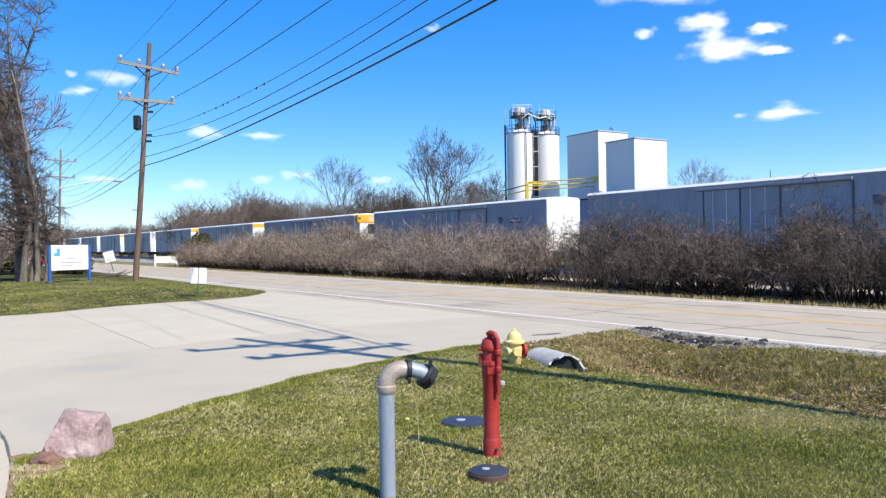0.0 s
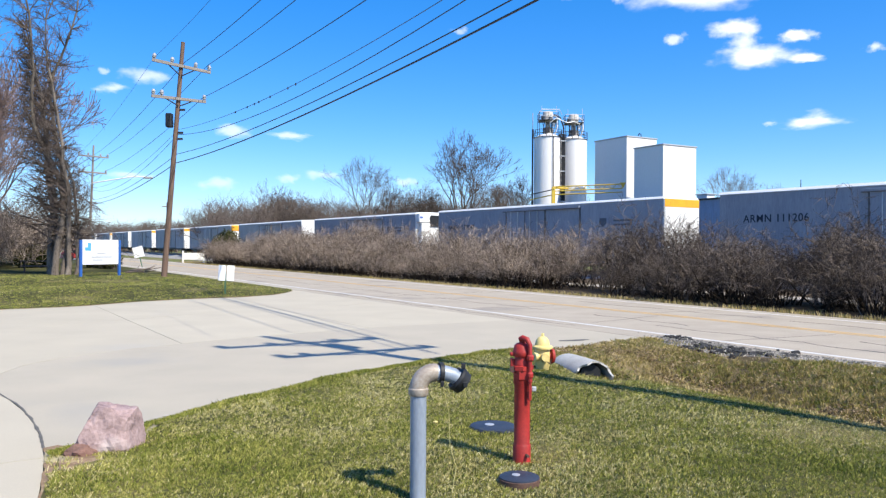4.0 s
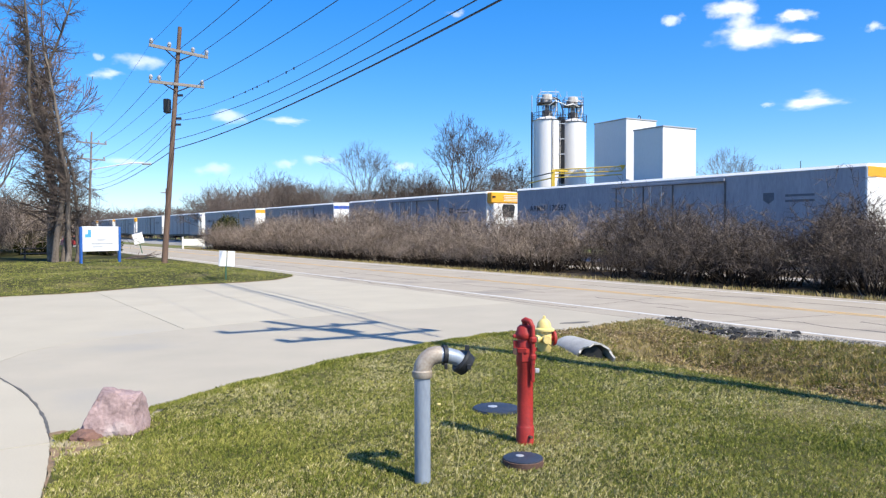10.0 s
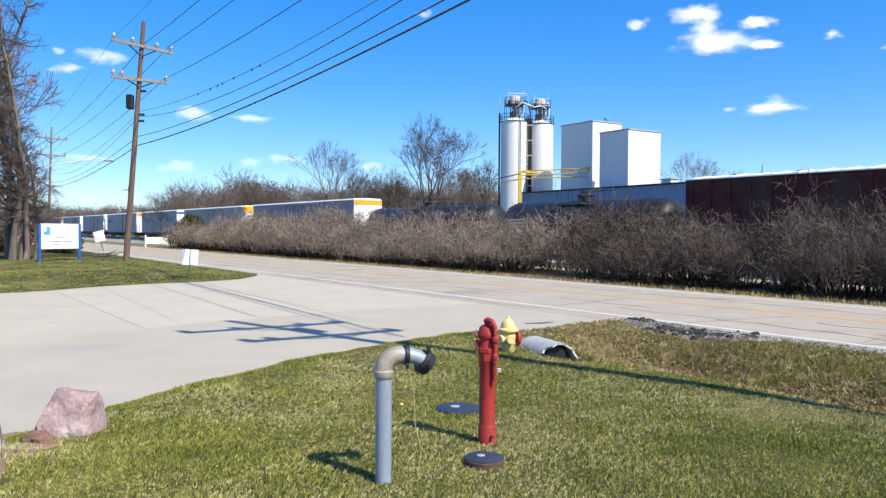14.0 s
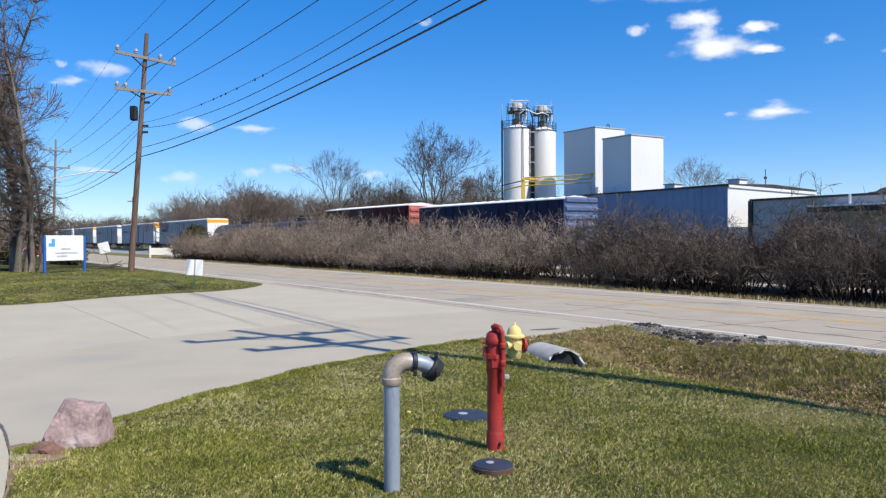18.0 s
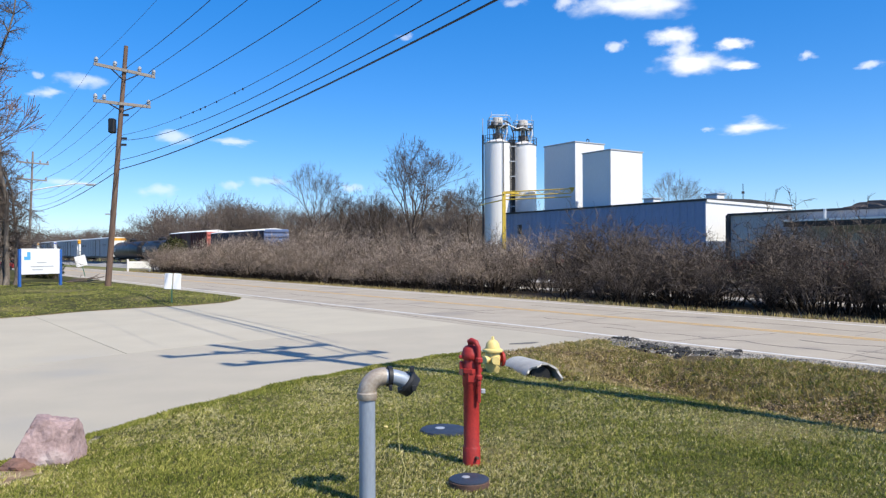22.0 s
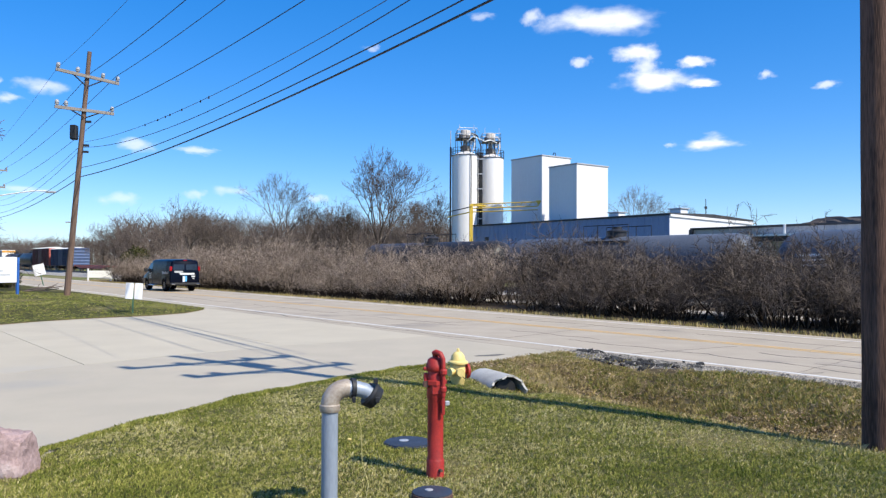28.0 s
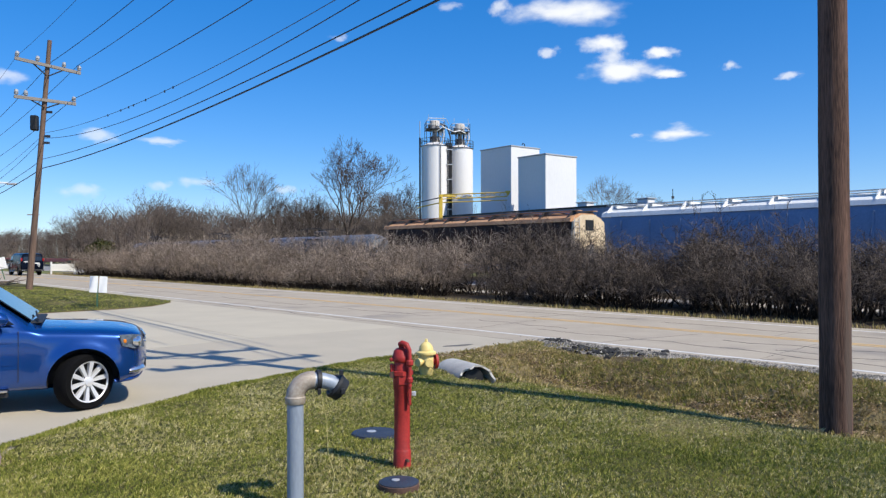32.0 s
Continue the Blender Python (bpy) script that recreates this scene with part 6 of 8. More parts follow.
mb = MB()
rs = np.random.RandomState(92)
ss = [4.5 + 3.5 * k / 40 for k in range(41)]
mb.add([tuple(sp(s, kerb(s) - 0.012 + 0.02 * rs.uniform(0, 1), 0.009)) for s in ss] + [tuple(sp(s, kerb(s) + 0.10 + 0.08 * rs.uniform(0, 1), 0.02)) for s in ss], [(k, k + 1, 42 + k, 41 + k) for k in range(40)])
tagged(part("soil_corner", mb, M_SOIL), "bare brown soil along the lawn's near edge", "soil", kind="structure")
mb = MB()
ps = [-30 + 0.5 * k for k in range(85)]
rs = np.random.RandomState(91)
inn = [tuple(sp(grow(p, LEFT_P, LEFT_S) - 0.04 - 0.12 * rs.uniform(0, 1), p, 0.004)) for p in ps]
out = [tuple(sp(grow(p, LEFT_P, LEFT_S) + 0.16, p, 0.012)) for p in ps]
m_ = len(ps)
mb.add(inn + out, [(k, k + 1, m_ + k + 1, m_ + k) for k in range(m_ - 1)])
tagged(part("soil_edge", mb, M_SOIL), "bare tan soil along the far lawn's edge", "soil", kind="structure")

# ---- trees and hedge ----
def place_tree(name, meshes, x, y, z, rot, scale, label, group=""):
    t = thing(name, pose(x, y, z, 0, 0, rot), label, "tree", group)
    t.scale = (scale, scale, scale)
    part("trunk", meshes[0], None, t)
    part("crown", meshes[1], None, t)
    return t


def crown_tree(seed, H, r0, fork, spread, levels, mat, rmin=0.018, twigs=3, tall=1.0):
    """A bare broad-crowned tree: a short trunk that forks again and again into an uneven round crown of fine twigs."""
    rng = random.Random(seed)
    tr, segs = [], []

    def limb(p, d, L, r, lev):
        r1 = max(r * 0.72, rmin)
        n = 3 if lev > 2 else 2
        for i in range(n):
            d = (d + Vector((rng.gauss(0, 0.11), rng.gauss(0, 0.11), rng.gauss(0.03, 0.08)))).normalized()
            e = p + d * (L / n)
            (tr if lev >= levels - 1 else segs).append((tuple(p), tuple(e), r + (r1 - r) * i / n, r + (r1 - r) * (i + 1) / n))
            p = e
            if lev < levels - 2 and lev > 0 and rng.random() < 0.65:
                branch(rng, segs, p, (d * 0.5 + Vector((rng.gauss(0, 1), rng.gauss(0, 1), rng.gauss(0.2, 0.6))).normalized() * 0.7).normalized(), L * rng.uniform(0.4, 0.8), max(r * 0.3, rmin), 1, 0.5, 0.03, (twigs,), wob=0.15, shrink=0.6, rmin=rmin)
        if lev == 0:
            return
        a0 = rng.uniform(0, 6.283)
        kids = 3 if rng.random() < 0.35 or lev >= levels - 1 else 2
        for k in range(kids):
            a = a0 + k * 6.283 / kids + rng.gauss(0, 0.35)
            side = d.orthogonal().normalized()
            side = (Matrix.Rotation(a, 3, d) @ side)
            sw = spread * rng.uniform(0.45, 1.25)
            nd = (d * math.cos(sw) + side * math.sin(sw))
            nd = Vector((nd.x, nd.y, nd.z * tall + 0.06)).normalized()
            limb(p, nd, L * rng.uniform(0.66, 0.92), r1 * (0.86 if kids == 2 else 0.76), lev - 1)

    limb(Vector((0, 0, -0.4)), Vector((rng.gauss(0, 0.04), rng.gauss(0, 0.04), 1)).normalized(), H * fork, r0, levels)
    return twig_mesh("trunk", tr, mat, 6), twig_mesh("crown", segs, mat, 3)


TREES = [crown_tree(21, 14, 0.40, 0.26, 0.42, 7, M_DARKBARK, 0.016, 4, 1.08), crown_tree(22, 14, 0.36, 0.20, 0.52, 7, M_FARBARK, 0.013, 4), crown_tree(29, 14, 0.30, 0.26, 0.40, 7, M_FARBARK, 0.013, 4, 1.08)]
SMALL = [crown_tree(24 + i, 14, 0.28, (0.22, 0.2, 0.18)[i], (0.5, 0.6, 0.45)[i], 6, M_FARBARK, 0.017, 4) for i in range(3)]
TREES.append(crown_tree(97, 14, 0.20, 0.24, 0.42, 6, M_FARBARK, 0.011, 3, 1.05))
TALL = [max(v.co.z for v in m[1].vertices) for m in TREES]
LOW = [max(v.co.z for v in m[1].vertices) for m in SMALL]
def at_view(px, depth):
    """Ground place seen along the column px of the view straight ahead."""
    return (px - 784) / 1358 * depth, depth
for px, d, top, k, rot in ((778, 118, 210, 0, 20), (618, 128, 160, 3, 70), (437, 138, 118, 1, 10), (885, 130, 132, 0, 140), (1262, 150, 146, 3, 40), (300, 170, 70, 1, 0), (690, 125, 122, 1, 80), (540, 150, 96, 1, 190), (830, 128, 112, 2, 30), (730, 112, 104, 0, 120), (1320, 170, 116, 3, 230), (655, 140, 110, 0, 250), (490, 145, 92, 2, 300), (855, 120, 96, 1, 200)):
    x, y = at_view(px, d)
    place_tree("bare_tree", TREES[k], x, y, -0.45, rot, (top / 1358 * d + 2.35) / TALL[k], "leafless grey-brown tree beyond the railway", "bare trees beyond the railway")
rng = random.Random(40)
for i in range(62):
    px = -120 + i * 17.6 + rng.uniform(-12, 12)
    d = rng.uniform(112, 170) if px > 330 else rng.uniform(190, 260)
    x, y = at_view(px, d)
    hpx = rng.uniform(56, 92) if px > 330 else rng.uniform(28, 48)
    k = rng.randrange(3)
    place_tree("bare_tree", SMALL[k], x, y, -0.45, rng.uniform(0, 360), (hpx / 1358 * d + 2.35) / LOW[k], "leafless grey-brown tree beyond the railway", "bare trees beyond the railway")

# the clump beside the sign and the thicket behind it
def stem_clump(seed, H, stems):
    """A clump of thick upright stems, crowded with fine side twigs and with long low boughs."""
    rng = random.Random(seed)
    tr, segs = [], []
    for x0, y0, r0, share, lx in stems:
        q = Vector((x0, y0, -0.3))
        d = Vector((lx, rng.gauss(0, 0.04), 1)).normalized()
        n = 18
        L = H * share
        for i in range(n):
            d = (d + Vector((rng.gauss(-0.20 * (q.x - x0 + 0.05 * i), 0.12), rng.gauss(0, 0.11), 0.10))).normalized()
            e = q + d * (L / n)
            f0, f1 = 1 - 0.88 * i / n, 1 - 0.88 * (i + 1) / n
            tr.append((tuple(q), tuple(e), r0 * f0 + (0.07 if i == 0 else 0), r0 * f1))
            q = e
            if i > 1:
                for j in range(6):
                    sd = Vector((rng.gauss(-0.65, 0.9), rng.gauss(0, 1), rng.gauss(0.0, 0.6))).normalized()
                    branch(rng, segs, q, (d * 0.42 + sd * 0.62).normalized(), H * rng.uniform(0.05, 0.12) * (1.25 - 0.75 * i / n), r0 * 0.16 + 0.010, 2, 0.55, 0.0, (5, 6), shrink=0.5, rmin=0.008, wob=0.13)
            if 1 < i < 5 and x0 > 0:
                branch(rng, segs, q, Vector((0.95, rng.gauss(0, 0.4), rng.gauss(0.05, 0.2))).normalized(), H * rng.uniform(0.08, 0.14), 0.04, 2, 0.42, -0.05, (7, 8), shrink=0.45, rmin=0.009, wob=0.18)
    # the crown leans away from the road: above the low boughs it ends close to the stems
    segs = [g for g in segs if g[1][0] < 1.15 + 0.35 * math.sin(g[1][2] * 2.1) + 0.5 * max(0.0, 6.5 - g[1][2])]
    return twig_mesh("trunk", tr, M_TRUNK, 9), twig_mesh("crown", segs, M_BARK, 3)


clump = stem_clump(31, 19.0, ((-0.85, 0.9, 0.30, 0.75, -0.10), (-0.25, -0.2, 0.19, 0.95, -0.03), (0.10, 0.1, 0.17, 1.0, 0.02), (0.42, -0.1, 0.15, 0.9, 0.0), (0.72, 0.2, 0.13, 0.45, 0.05)))
place_tree("multi_stem_tree", clump, -22.35, 42.0, 0.05, 0, 1.0, "tall leafless grey tree with several upright stems beside the sign")
THICKET = [crown_tree(70 + i, 14, 0.15, 0.22, (0.36, 0.42, 0.32)[i], 6, M_SCRUB, 0.018, 4, 1.15) for i in range(3)]
for i in range(50):
    y = 50 + 30 * (i / 50) + rng.uniform(-2, 2)
    x = -y * rng.uniform(0.640, 0.84)
    place_tree("bare_tree", THICKET[i % 3], x, y, 0, rng.uniform(0, 360), rng.uniform(0.95, 1.45), "leafless purple-brown tree in the thicket by the drive", "thicket trees")

# far woods: a haze of twigs behind the single trees
rs = np.random.RandomState(77)
segs = []
for i in range(2300):
    px = rs.uniform(-260, 1010)
    d = rs.uniform(150, 235) if px > 330 else rs.uniform(230, 330)
    x, y = at_view(px, d)
    hh = (rs.uniform(50, 90) if px > 330 else rs.uniform(26, 46)) / 1358 * d + 1.9
    q = Vector((x, y, -0.45))
    segs.append((tuple(q), (x + rs.normal(0, 0.3), y, hh * 0.8), 0.10, 0.04))
    for k in range(24):
        z0 = hh * rs.uniform(0.05, 0.8)
        ln = hh * rs.uniform(0.12, 0.35)
        a = rs.uniform(0, 6.28)
        segs.append(((x, y, z0), (x + math.cos(a) * ln * 0.7, y + math.sin(a) * ln * 0.7, z0 + ln * rs.uniform(0.5, 1.1)), 0.04, 0.02))
tagged(new("far_woods", twig_mesh("far_woods", segs, M_FARBARK, 3)), "brown-grey leafless woods along the horizon", "woods", kind="stuff")


def shrub_mesh(seed, W, H, n, flare, mat=M_TWIG):
    """Stems and twigs of one fountain-shaped shrub."""
    rng = random.Random(seed)
    stems, segs = [], []
    for k in range(n):
        a, b = rng.uniform(0, 2 * math.pi), rng.uniform(0, 1) ** 0.6
        p = Vector((math.cos(a) * b * W * 0.34, math.sin(a) * b * W * 0.34, -0.05))
        d = Vector((math.cos(a) * b * flare + rng.gauss(0, 0.15), math.sin(a) * b * flare + rng.gauss(0, 0.15), 1)).normalized()
        all_ = []
        L = H * rng.uniform(0.5, 0.82)
        branch(rng, all_, p, d, L, rng.uniform(0.016, 0.032), 2, 0.50, 0.05, (7, 7), wob=0.16, shrink=0.46, rmin=0.0072)
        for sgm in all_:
            # Segments near the ground turn stem-dark too, standing in for shade low down.
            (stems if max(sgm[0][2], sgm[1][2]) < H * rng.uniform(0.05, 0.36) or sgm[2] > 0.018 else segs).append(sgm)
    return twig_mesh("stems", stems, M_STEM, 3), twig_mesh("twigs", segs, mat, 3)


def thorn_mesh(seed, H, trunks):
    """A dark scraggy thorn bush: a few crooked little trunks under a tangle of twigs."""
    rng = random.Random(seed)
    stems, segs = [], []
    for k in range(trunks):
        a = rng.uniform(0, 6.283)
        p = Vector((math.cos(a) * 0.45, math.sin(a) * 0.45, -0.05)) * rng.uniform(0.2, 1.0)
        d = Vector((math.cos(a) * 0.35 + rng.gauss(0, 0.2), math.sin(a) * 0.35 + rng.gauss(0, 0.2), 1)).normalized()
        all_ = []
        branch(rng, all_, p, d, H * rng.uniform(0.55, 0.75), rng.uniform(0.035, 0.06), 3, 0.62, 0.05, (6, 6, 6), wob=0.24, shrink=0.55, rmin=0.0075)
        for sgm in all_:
            # Everything below 0.25 m goes dark as well, as shade at the foot.
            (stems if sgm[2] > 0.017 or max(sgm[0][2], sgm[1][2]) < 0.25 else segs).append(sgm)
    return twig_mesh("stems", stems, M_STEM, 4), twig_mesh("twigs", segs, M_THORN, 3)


SHRUBS = [shrub_mesh(50 + i, 2.6, 2.75, 28, (0.7, 0.9, 0.6, 1.1, 0.8)[i]) for i in range(5)]
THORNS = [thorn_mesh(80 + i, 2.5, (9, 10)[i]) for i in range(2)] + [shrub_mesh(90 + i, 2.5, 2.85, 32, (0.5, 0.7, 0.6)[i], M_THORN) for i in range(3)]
rng = random.Random(60)


def put_shrub(c, meshes, f, fz, label="leafless tan-tipped hedge shrub of dense arching twigs", group="hedge along the railway"):
    h = thing("hedge_shrub", pose(c.x, c.y, c.z, 0, 0, rng.uniform(0, 360)), label, "shrub", group)
    h.scale = (f, f, f * fz)
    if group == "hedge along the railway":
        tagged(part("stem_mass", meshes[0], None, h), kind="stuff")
    tagged(part("twig_mass", meshes[1], None, h), kind="stuff")


for row, (p0, ds, sc) in enumerate(((22.5, 1.7, 0.80), (23.9, 1.6, 0.98), (25.5, 1.8, 1.05))):
    s = 1.5 + row * 0.7
    while s < 79:
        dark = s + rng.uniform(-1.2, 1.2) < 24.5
        gap = 23.2 < s < 25.4 and row < 2
        if not gap:
            c = sp(s + rng.uniform(-0.3, 0.3), p0 + rng.uniform(-0.45, 0.35), -0.03)
            swell = rng.choice((0.74, 0.88, 1.0, 1.12)) * rng.uniform(0.95, 1.05) * (1 + 0.09 * math.sin(s * 0.9) + 0.05 * math.sin(s * 2.3)) * (1.0 if s < 45 else 1.18)
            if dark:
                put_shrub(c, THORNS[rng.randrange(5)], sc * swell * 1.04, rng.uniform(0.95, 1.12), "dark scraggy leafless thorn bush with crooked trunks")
            else:
                put_shrub(c, SHRUBS[rng.randrange(5)], sc * swell, rng.uniform(0.9, 1.1))
        s += ds * rng.uniform(0.8, 1.2) * (0.96 if s < 24 else (1.0 if s < 40 else 1.2))
for s, p, f in ((48.6, 24.9, 1.55), (47.2, 25.5, 1.45), (50.2, 25.6, 1.4), (53.0, 25.4, 1.35), (57.5, 25.6, 1.25), (61.5, 25.6, 1.3), (66.0, 25.8, 1.3), (70.5, 25.4, 1.3), (44.5, 25.6, 1.22), (40.0, 25.4, 1.3), (38.6, 25.9, 1.2), (33.0, 25.5, 1.2), (29.5, 25.4, 1.25)):
    put_shrub(sp(s, p, -0.03), SHRUBS[rng.randrange(5)], f, 1.0, "tall leafless shrub standing out of the hedge")
for i in range(40):
    yy = 54 + rng.uniform(-2, 18)
    put_shrub(Vector((-yy * rng.uniform(0.575, 0.80), yy, 0.0)), SHRUBS[rng.randrange(5)], rng.uniform(1.3, 2.3), 1.0, "tall brown thicket shrub by the drive", "thicket shrubs")

# evergreen bushes
def leaf_ball(seed, n, rx, rz, size):
    rs = np.random.RandomState(seed)
    d = rs.normal(0, 1, (n, 3))
    d /= np.linalg.norm(d, axis=1, keepdims=True)
    r = rs.uniform(0.35, 1.0, (n, 1)) ** 0.4 * (1 + 0.18 * np.sin(d[:, :1] * 7 + seed) * np.cos(d[:, 1:2] * 6))
    c = d * r * np.array([[rx, rx, rz]]) + np.array([[0, 0, rz * 0.95]])
    u = rs.normal(0, 1, (n, 3))
    u /= np.linalg.norm(u, axis=1, keepdims=True)
    w = np.cross(u, d)
    w /= np.linalg.norm(w, axis=1, keepdims=True) + 1e-6
    v = np.stack([c - w * size * 0.5, c + w * size * 0.5, c + (u + d * 0.6) * size], axis=1)
    return fast_mesh("leaves", v.reshape(-1, 3), (np.arange(n) * 3)[:, None] + np.array([[0, 1, 2]]), M_EVERGREEN)


def evergreen(x, y, rx, rz, seed, label):
    e = thing("evergreen_bush", pose(x, y, 0), label, "bush")
    part("leaves", leaf_ball(seed, 5000, rx, rz, 0.14), None, e)
    part("stem", MB().tube((0, 0, -0.2), (0, 0, rz), 0.06, 0.03, 6), M_BARK, e)


c = sp(80.5, 24.6)
evergreen(c.x, c.y, 1.5, 1.75, 3, "yellow-green evergreen bush at the end of the hedge")
evergreen(-30.5, 54.0, 1.2, 0.95, 4, "round dark green clipped bush by the drive")
evergreen(-26.0, 54.5, 1.2, 0.95, 5, "round dark green clipped bush by the drive")

# wooded hill far beyond the factory
mb = MB()
nx, ny = 260, 10
for j in range(ny + 1):
    for i in range(nx + 1):
        x = 430 + 900 * i / nx
        f = min(1.0, (x - 430) / 130) ** 0.7
        z = 66 * f * math.sin(math.pi * 0.5 * j / ny) * (0.95 + 0.12 * noise.noise(Vector((x * 0.01, 0, 0)))) + 6 * noise.noise(Vector((x * 0.18, j * 1.7, 3)))
        mb.v.append((x, 640 + 30 * j, z - 2))
for j in range(ny):
    for i in range(nx):
        a = j * (nx + 1) + i
        mb.f.append((a, a + 1, a + nx + 2, a + nx + 1))
tagged(part("wooded_hill", mb, M_HILL), "low hill of bare brown woods on the horizon", "hill", kind="structure")

# ---- clouds: thin far sheets of vapour ----
def cloud_material(name, seed, weight):
    m = bpy.data.materials.new(name)
    m.use_nodes = True
    N, L = m.node_tree.nodes, m.node_tree.links
    N.remove(N["Principled BSDF"])
    out = N["Material Output"]
    co, ln = N.new("ShaderNodeTexCoord"), N.new("ShaderNodeVectorMath")
    ln.operation = "LENGTH"
    L.new(co.outputs["UV"], ln.inputs[0])
    mp = N.new("ShaderNodeMapping")
    mp.inputs["Location"].default_value = (seed * 3.7, seed * 1.3, seed)
    mp.inputs["Scale"].default_value = (1.0, 0.6, 1.0)
    L.new(co.outputs["UV"], mp.inputs[0])
    nz = N.new("ShaderNodeTexNoise")
    nz.inputs["Scale"].default_value, nz.inputs["Detail"].default_value, nz.inputs["Roughness"].default_value = 1.7, 8.0, 0.5
    L.new(mp.outputs[0], nz.inputs["Vector"])
    s1 = N.new("ShaderNodeMath")
    s1.operation = "MULTIPLY_ADD"
    L.new(nz.outputs[0], s1.inputs[0])
    s1.inputs[1].default_value = 1.5
    s1.inputs[2].default_value = -0.08
    s2 = N.new("ShaderNodeMath")
    s2.operation = "SUBTRACT"
    L.new(s1.outputs[0], s2.inputs[0])
    L.new(ln.outputs["Value"], s2.inputs[1])
    mr = N.new("ShaderNodeMapRange")
    mr.interpolation_type = "SMOOTHSTEP"
    mr.inputs[1].default_value, mr.inputs[2].default_value = 0.0, 0.62
    L.new(s2.outputs[0], mr.inputs[0])
    tr, em, mx = N.new("ShaderNodeBsdfTransparent"), N.new("ShaderNodeEmission"), N.new("ShaderNodeMixShader")
    em.inputs[0].default_value = (0.95, 0.97, 1.0, 1)
    em.inputs[1].default_value = 1.05
    mr.inputs[4].default_value = weight
    L.new(mr.outputs[0], mx.inputs[0])
    L.new(tr.outputs[0], mx.inputs[1])
    L.new(em.outputs[0], mx.inputs[2])
    L.new(mx.outputs[0], out.inputs[0])
    return m


CLOUDS = []
for k, (px, py, w, h) in enumerate(((1259, 27, 100, 36), (1360, 41, 68, 22), (1294, 74, 150, 42), (1366, 79, 84, 16), (1275, 52, 60, 30), (1152, 44, 44, 20), (1388, 189, 138, 28), (1314, 193, 26, 8), (374, 208, 80, 24), (475, 217, 74, 15), (211, 113, 96, 30), (150, 131, 66, 16), (134, 101, 24, 13), (529, 286, 66, 20), (471, 293, 40, 16), (339, 302, 66, 24), (186, 288, 90, 12), (1499, 58, 40, 17), (678, 300, 44, 15), (1186, -30, 210, 58), (1065, -34, 56, 30), (968, -31, 48, 14), (1617, 74, 50, 16), (772, 30, 34, 13))):
    D0 = 2300.0 + k * 12
    x, z = (px - 784) / 1358 * D0, (412 - py) / 1358 * D0 + 1.9
    hw, hh = w / 1358 * D0 * 0.80, h / 1358 * D0 * 0.92
    me = bpy.data.meshes.new("cloud")
    me.from_pydata([(-hw, 0, -hh), (hw, 0, -hh), (hw, 0, hh), (-hw, 0, hh)], [], [(0, 1, 2, 3)])
    uv = me.uv_layers.new(name="flat")
    for li, q in zip(range(4), ((-1, -1), (1, -1), (1, 1), (-1, 1))):
        uv.data[li].uv = q
    me.materials.append(cloud_material("cloud_vapour", k + 1, 0.97 if px > 1150 and w > 60 else (0.66 if px > 1000 and w > 30 else (0.6 if w > 60 and py < 250 else 0.42))))
    c = tagged(new("cloud", me), "small white fair-weather cloud", "cloud", "clouds", kind="structure")
    c.visible_shadow = False
    CLOUDS.append((c, Vector((x, D0, z)), -math.degrees(math.atan2(x, D0))))

# ---- small things round the place ----
table = thing("picnic_table", pose(-25.6, 45.4, 0.15, 0, 0, 30), "weathered dark wooden picnic table under the tree", "picnic table")
for k in range(4):
    part("top_board", MB().box(-0.9, 0.9, -0.36 + k * 0.19, -0.19 + k * 0.19, 0.70, 0.74, 0.005), M_TIE, table)
for y in (-0.75, 0.75):
    part("bench", MB().box(-0.9, 0.9, y - 0.13, y + 0.13, 0.40, 0.44, 0.005), M_TIE, table)
for x in (-0.65, 0.65):
    part("leg", MB().tube((x, -0.6, -0.2), (x, 0.25, 0.7), 0.05, n=6), M_TIE, table)
    part("leg", MB().tube((x, 0.6, -0.2), (x, -0.25, 0.7), 0.05, n=6), M_TIE, table)
    part("cross_beam", MB().box(x - 0.04, x + 0.04, -0.8, 0.8, 0.34, 0.40), M_TIE, table)

far_car = thing("parked_car", pose(-46.5, 92, -0.1, 0, 0, 40), "small red car parked far down the road", "car")
part("body", MB().prism([(-2.1, 0.3), (2.1, 0.3), (2.1, 0.75), (1.2, 0.9), (0.6, 1.4), (-1.3, 1.4), (-2.0, 0.9)], -0.85, 0.85, "y"), M_HYDRED, far_car)
part("glasshouse", MB().prism([(1.0, 0.95), (0.55, 1.33), (-1.2, 1.33), (-1.75, 0.95)], -0.87, 0.87, "y"), M_BLACK, far_car)
for x in (-1.3, 1.3):
    for y in (-0.8, 0.8):
        part("wheel", MB().lathe([(0.3, y - 0.09), (0.3, y + 0.09)], (x, 0, 0.3), 14, "y"), M_RUBBER, far_car)

fl = thing("dandelion", pose(-0.28, 8.0, 0.03), "tiny yellow dandelion flower in the lawn", "flower")
part("bloom", MB().lathe([(0.006, 0.03), (0.022, 0.035), (0.024, 0.045), (0.010, 0.052)], n=10), M_HYDYEL, fl)
part("stalk", MB().tube((0, 0, -0.03), (0, 0, 0.035), 0.004, n=5), M_POSTGREEN, fl)

c = sp(118, 27)
fp = thing("service_pole", pose(c.x, c.y, -0.4), "thin dark service pole beside the railway", "utility pole")
part("shaft", MB().tube((0, 0, -0.3), (0, 0, 8.6), 0.14, 0.09, 8), M_POLE, fp)
part("crossarm", MB().box(-0.8, 0.8, -0.06, 0.06, 7.9, 8.05), M_ARM, fp)

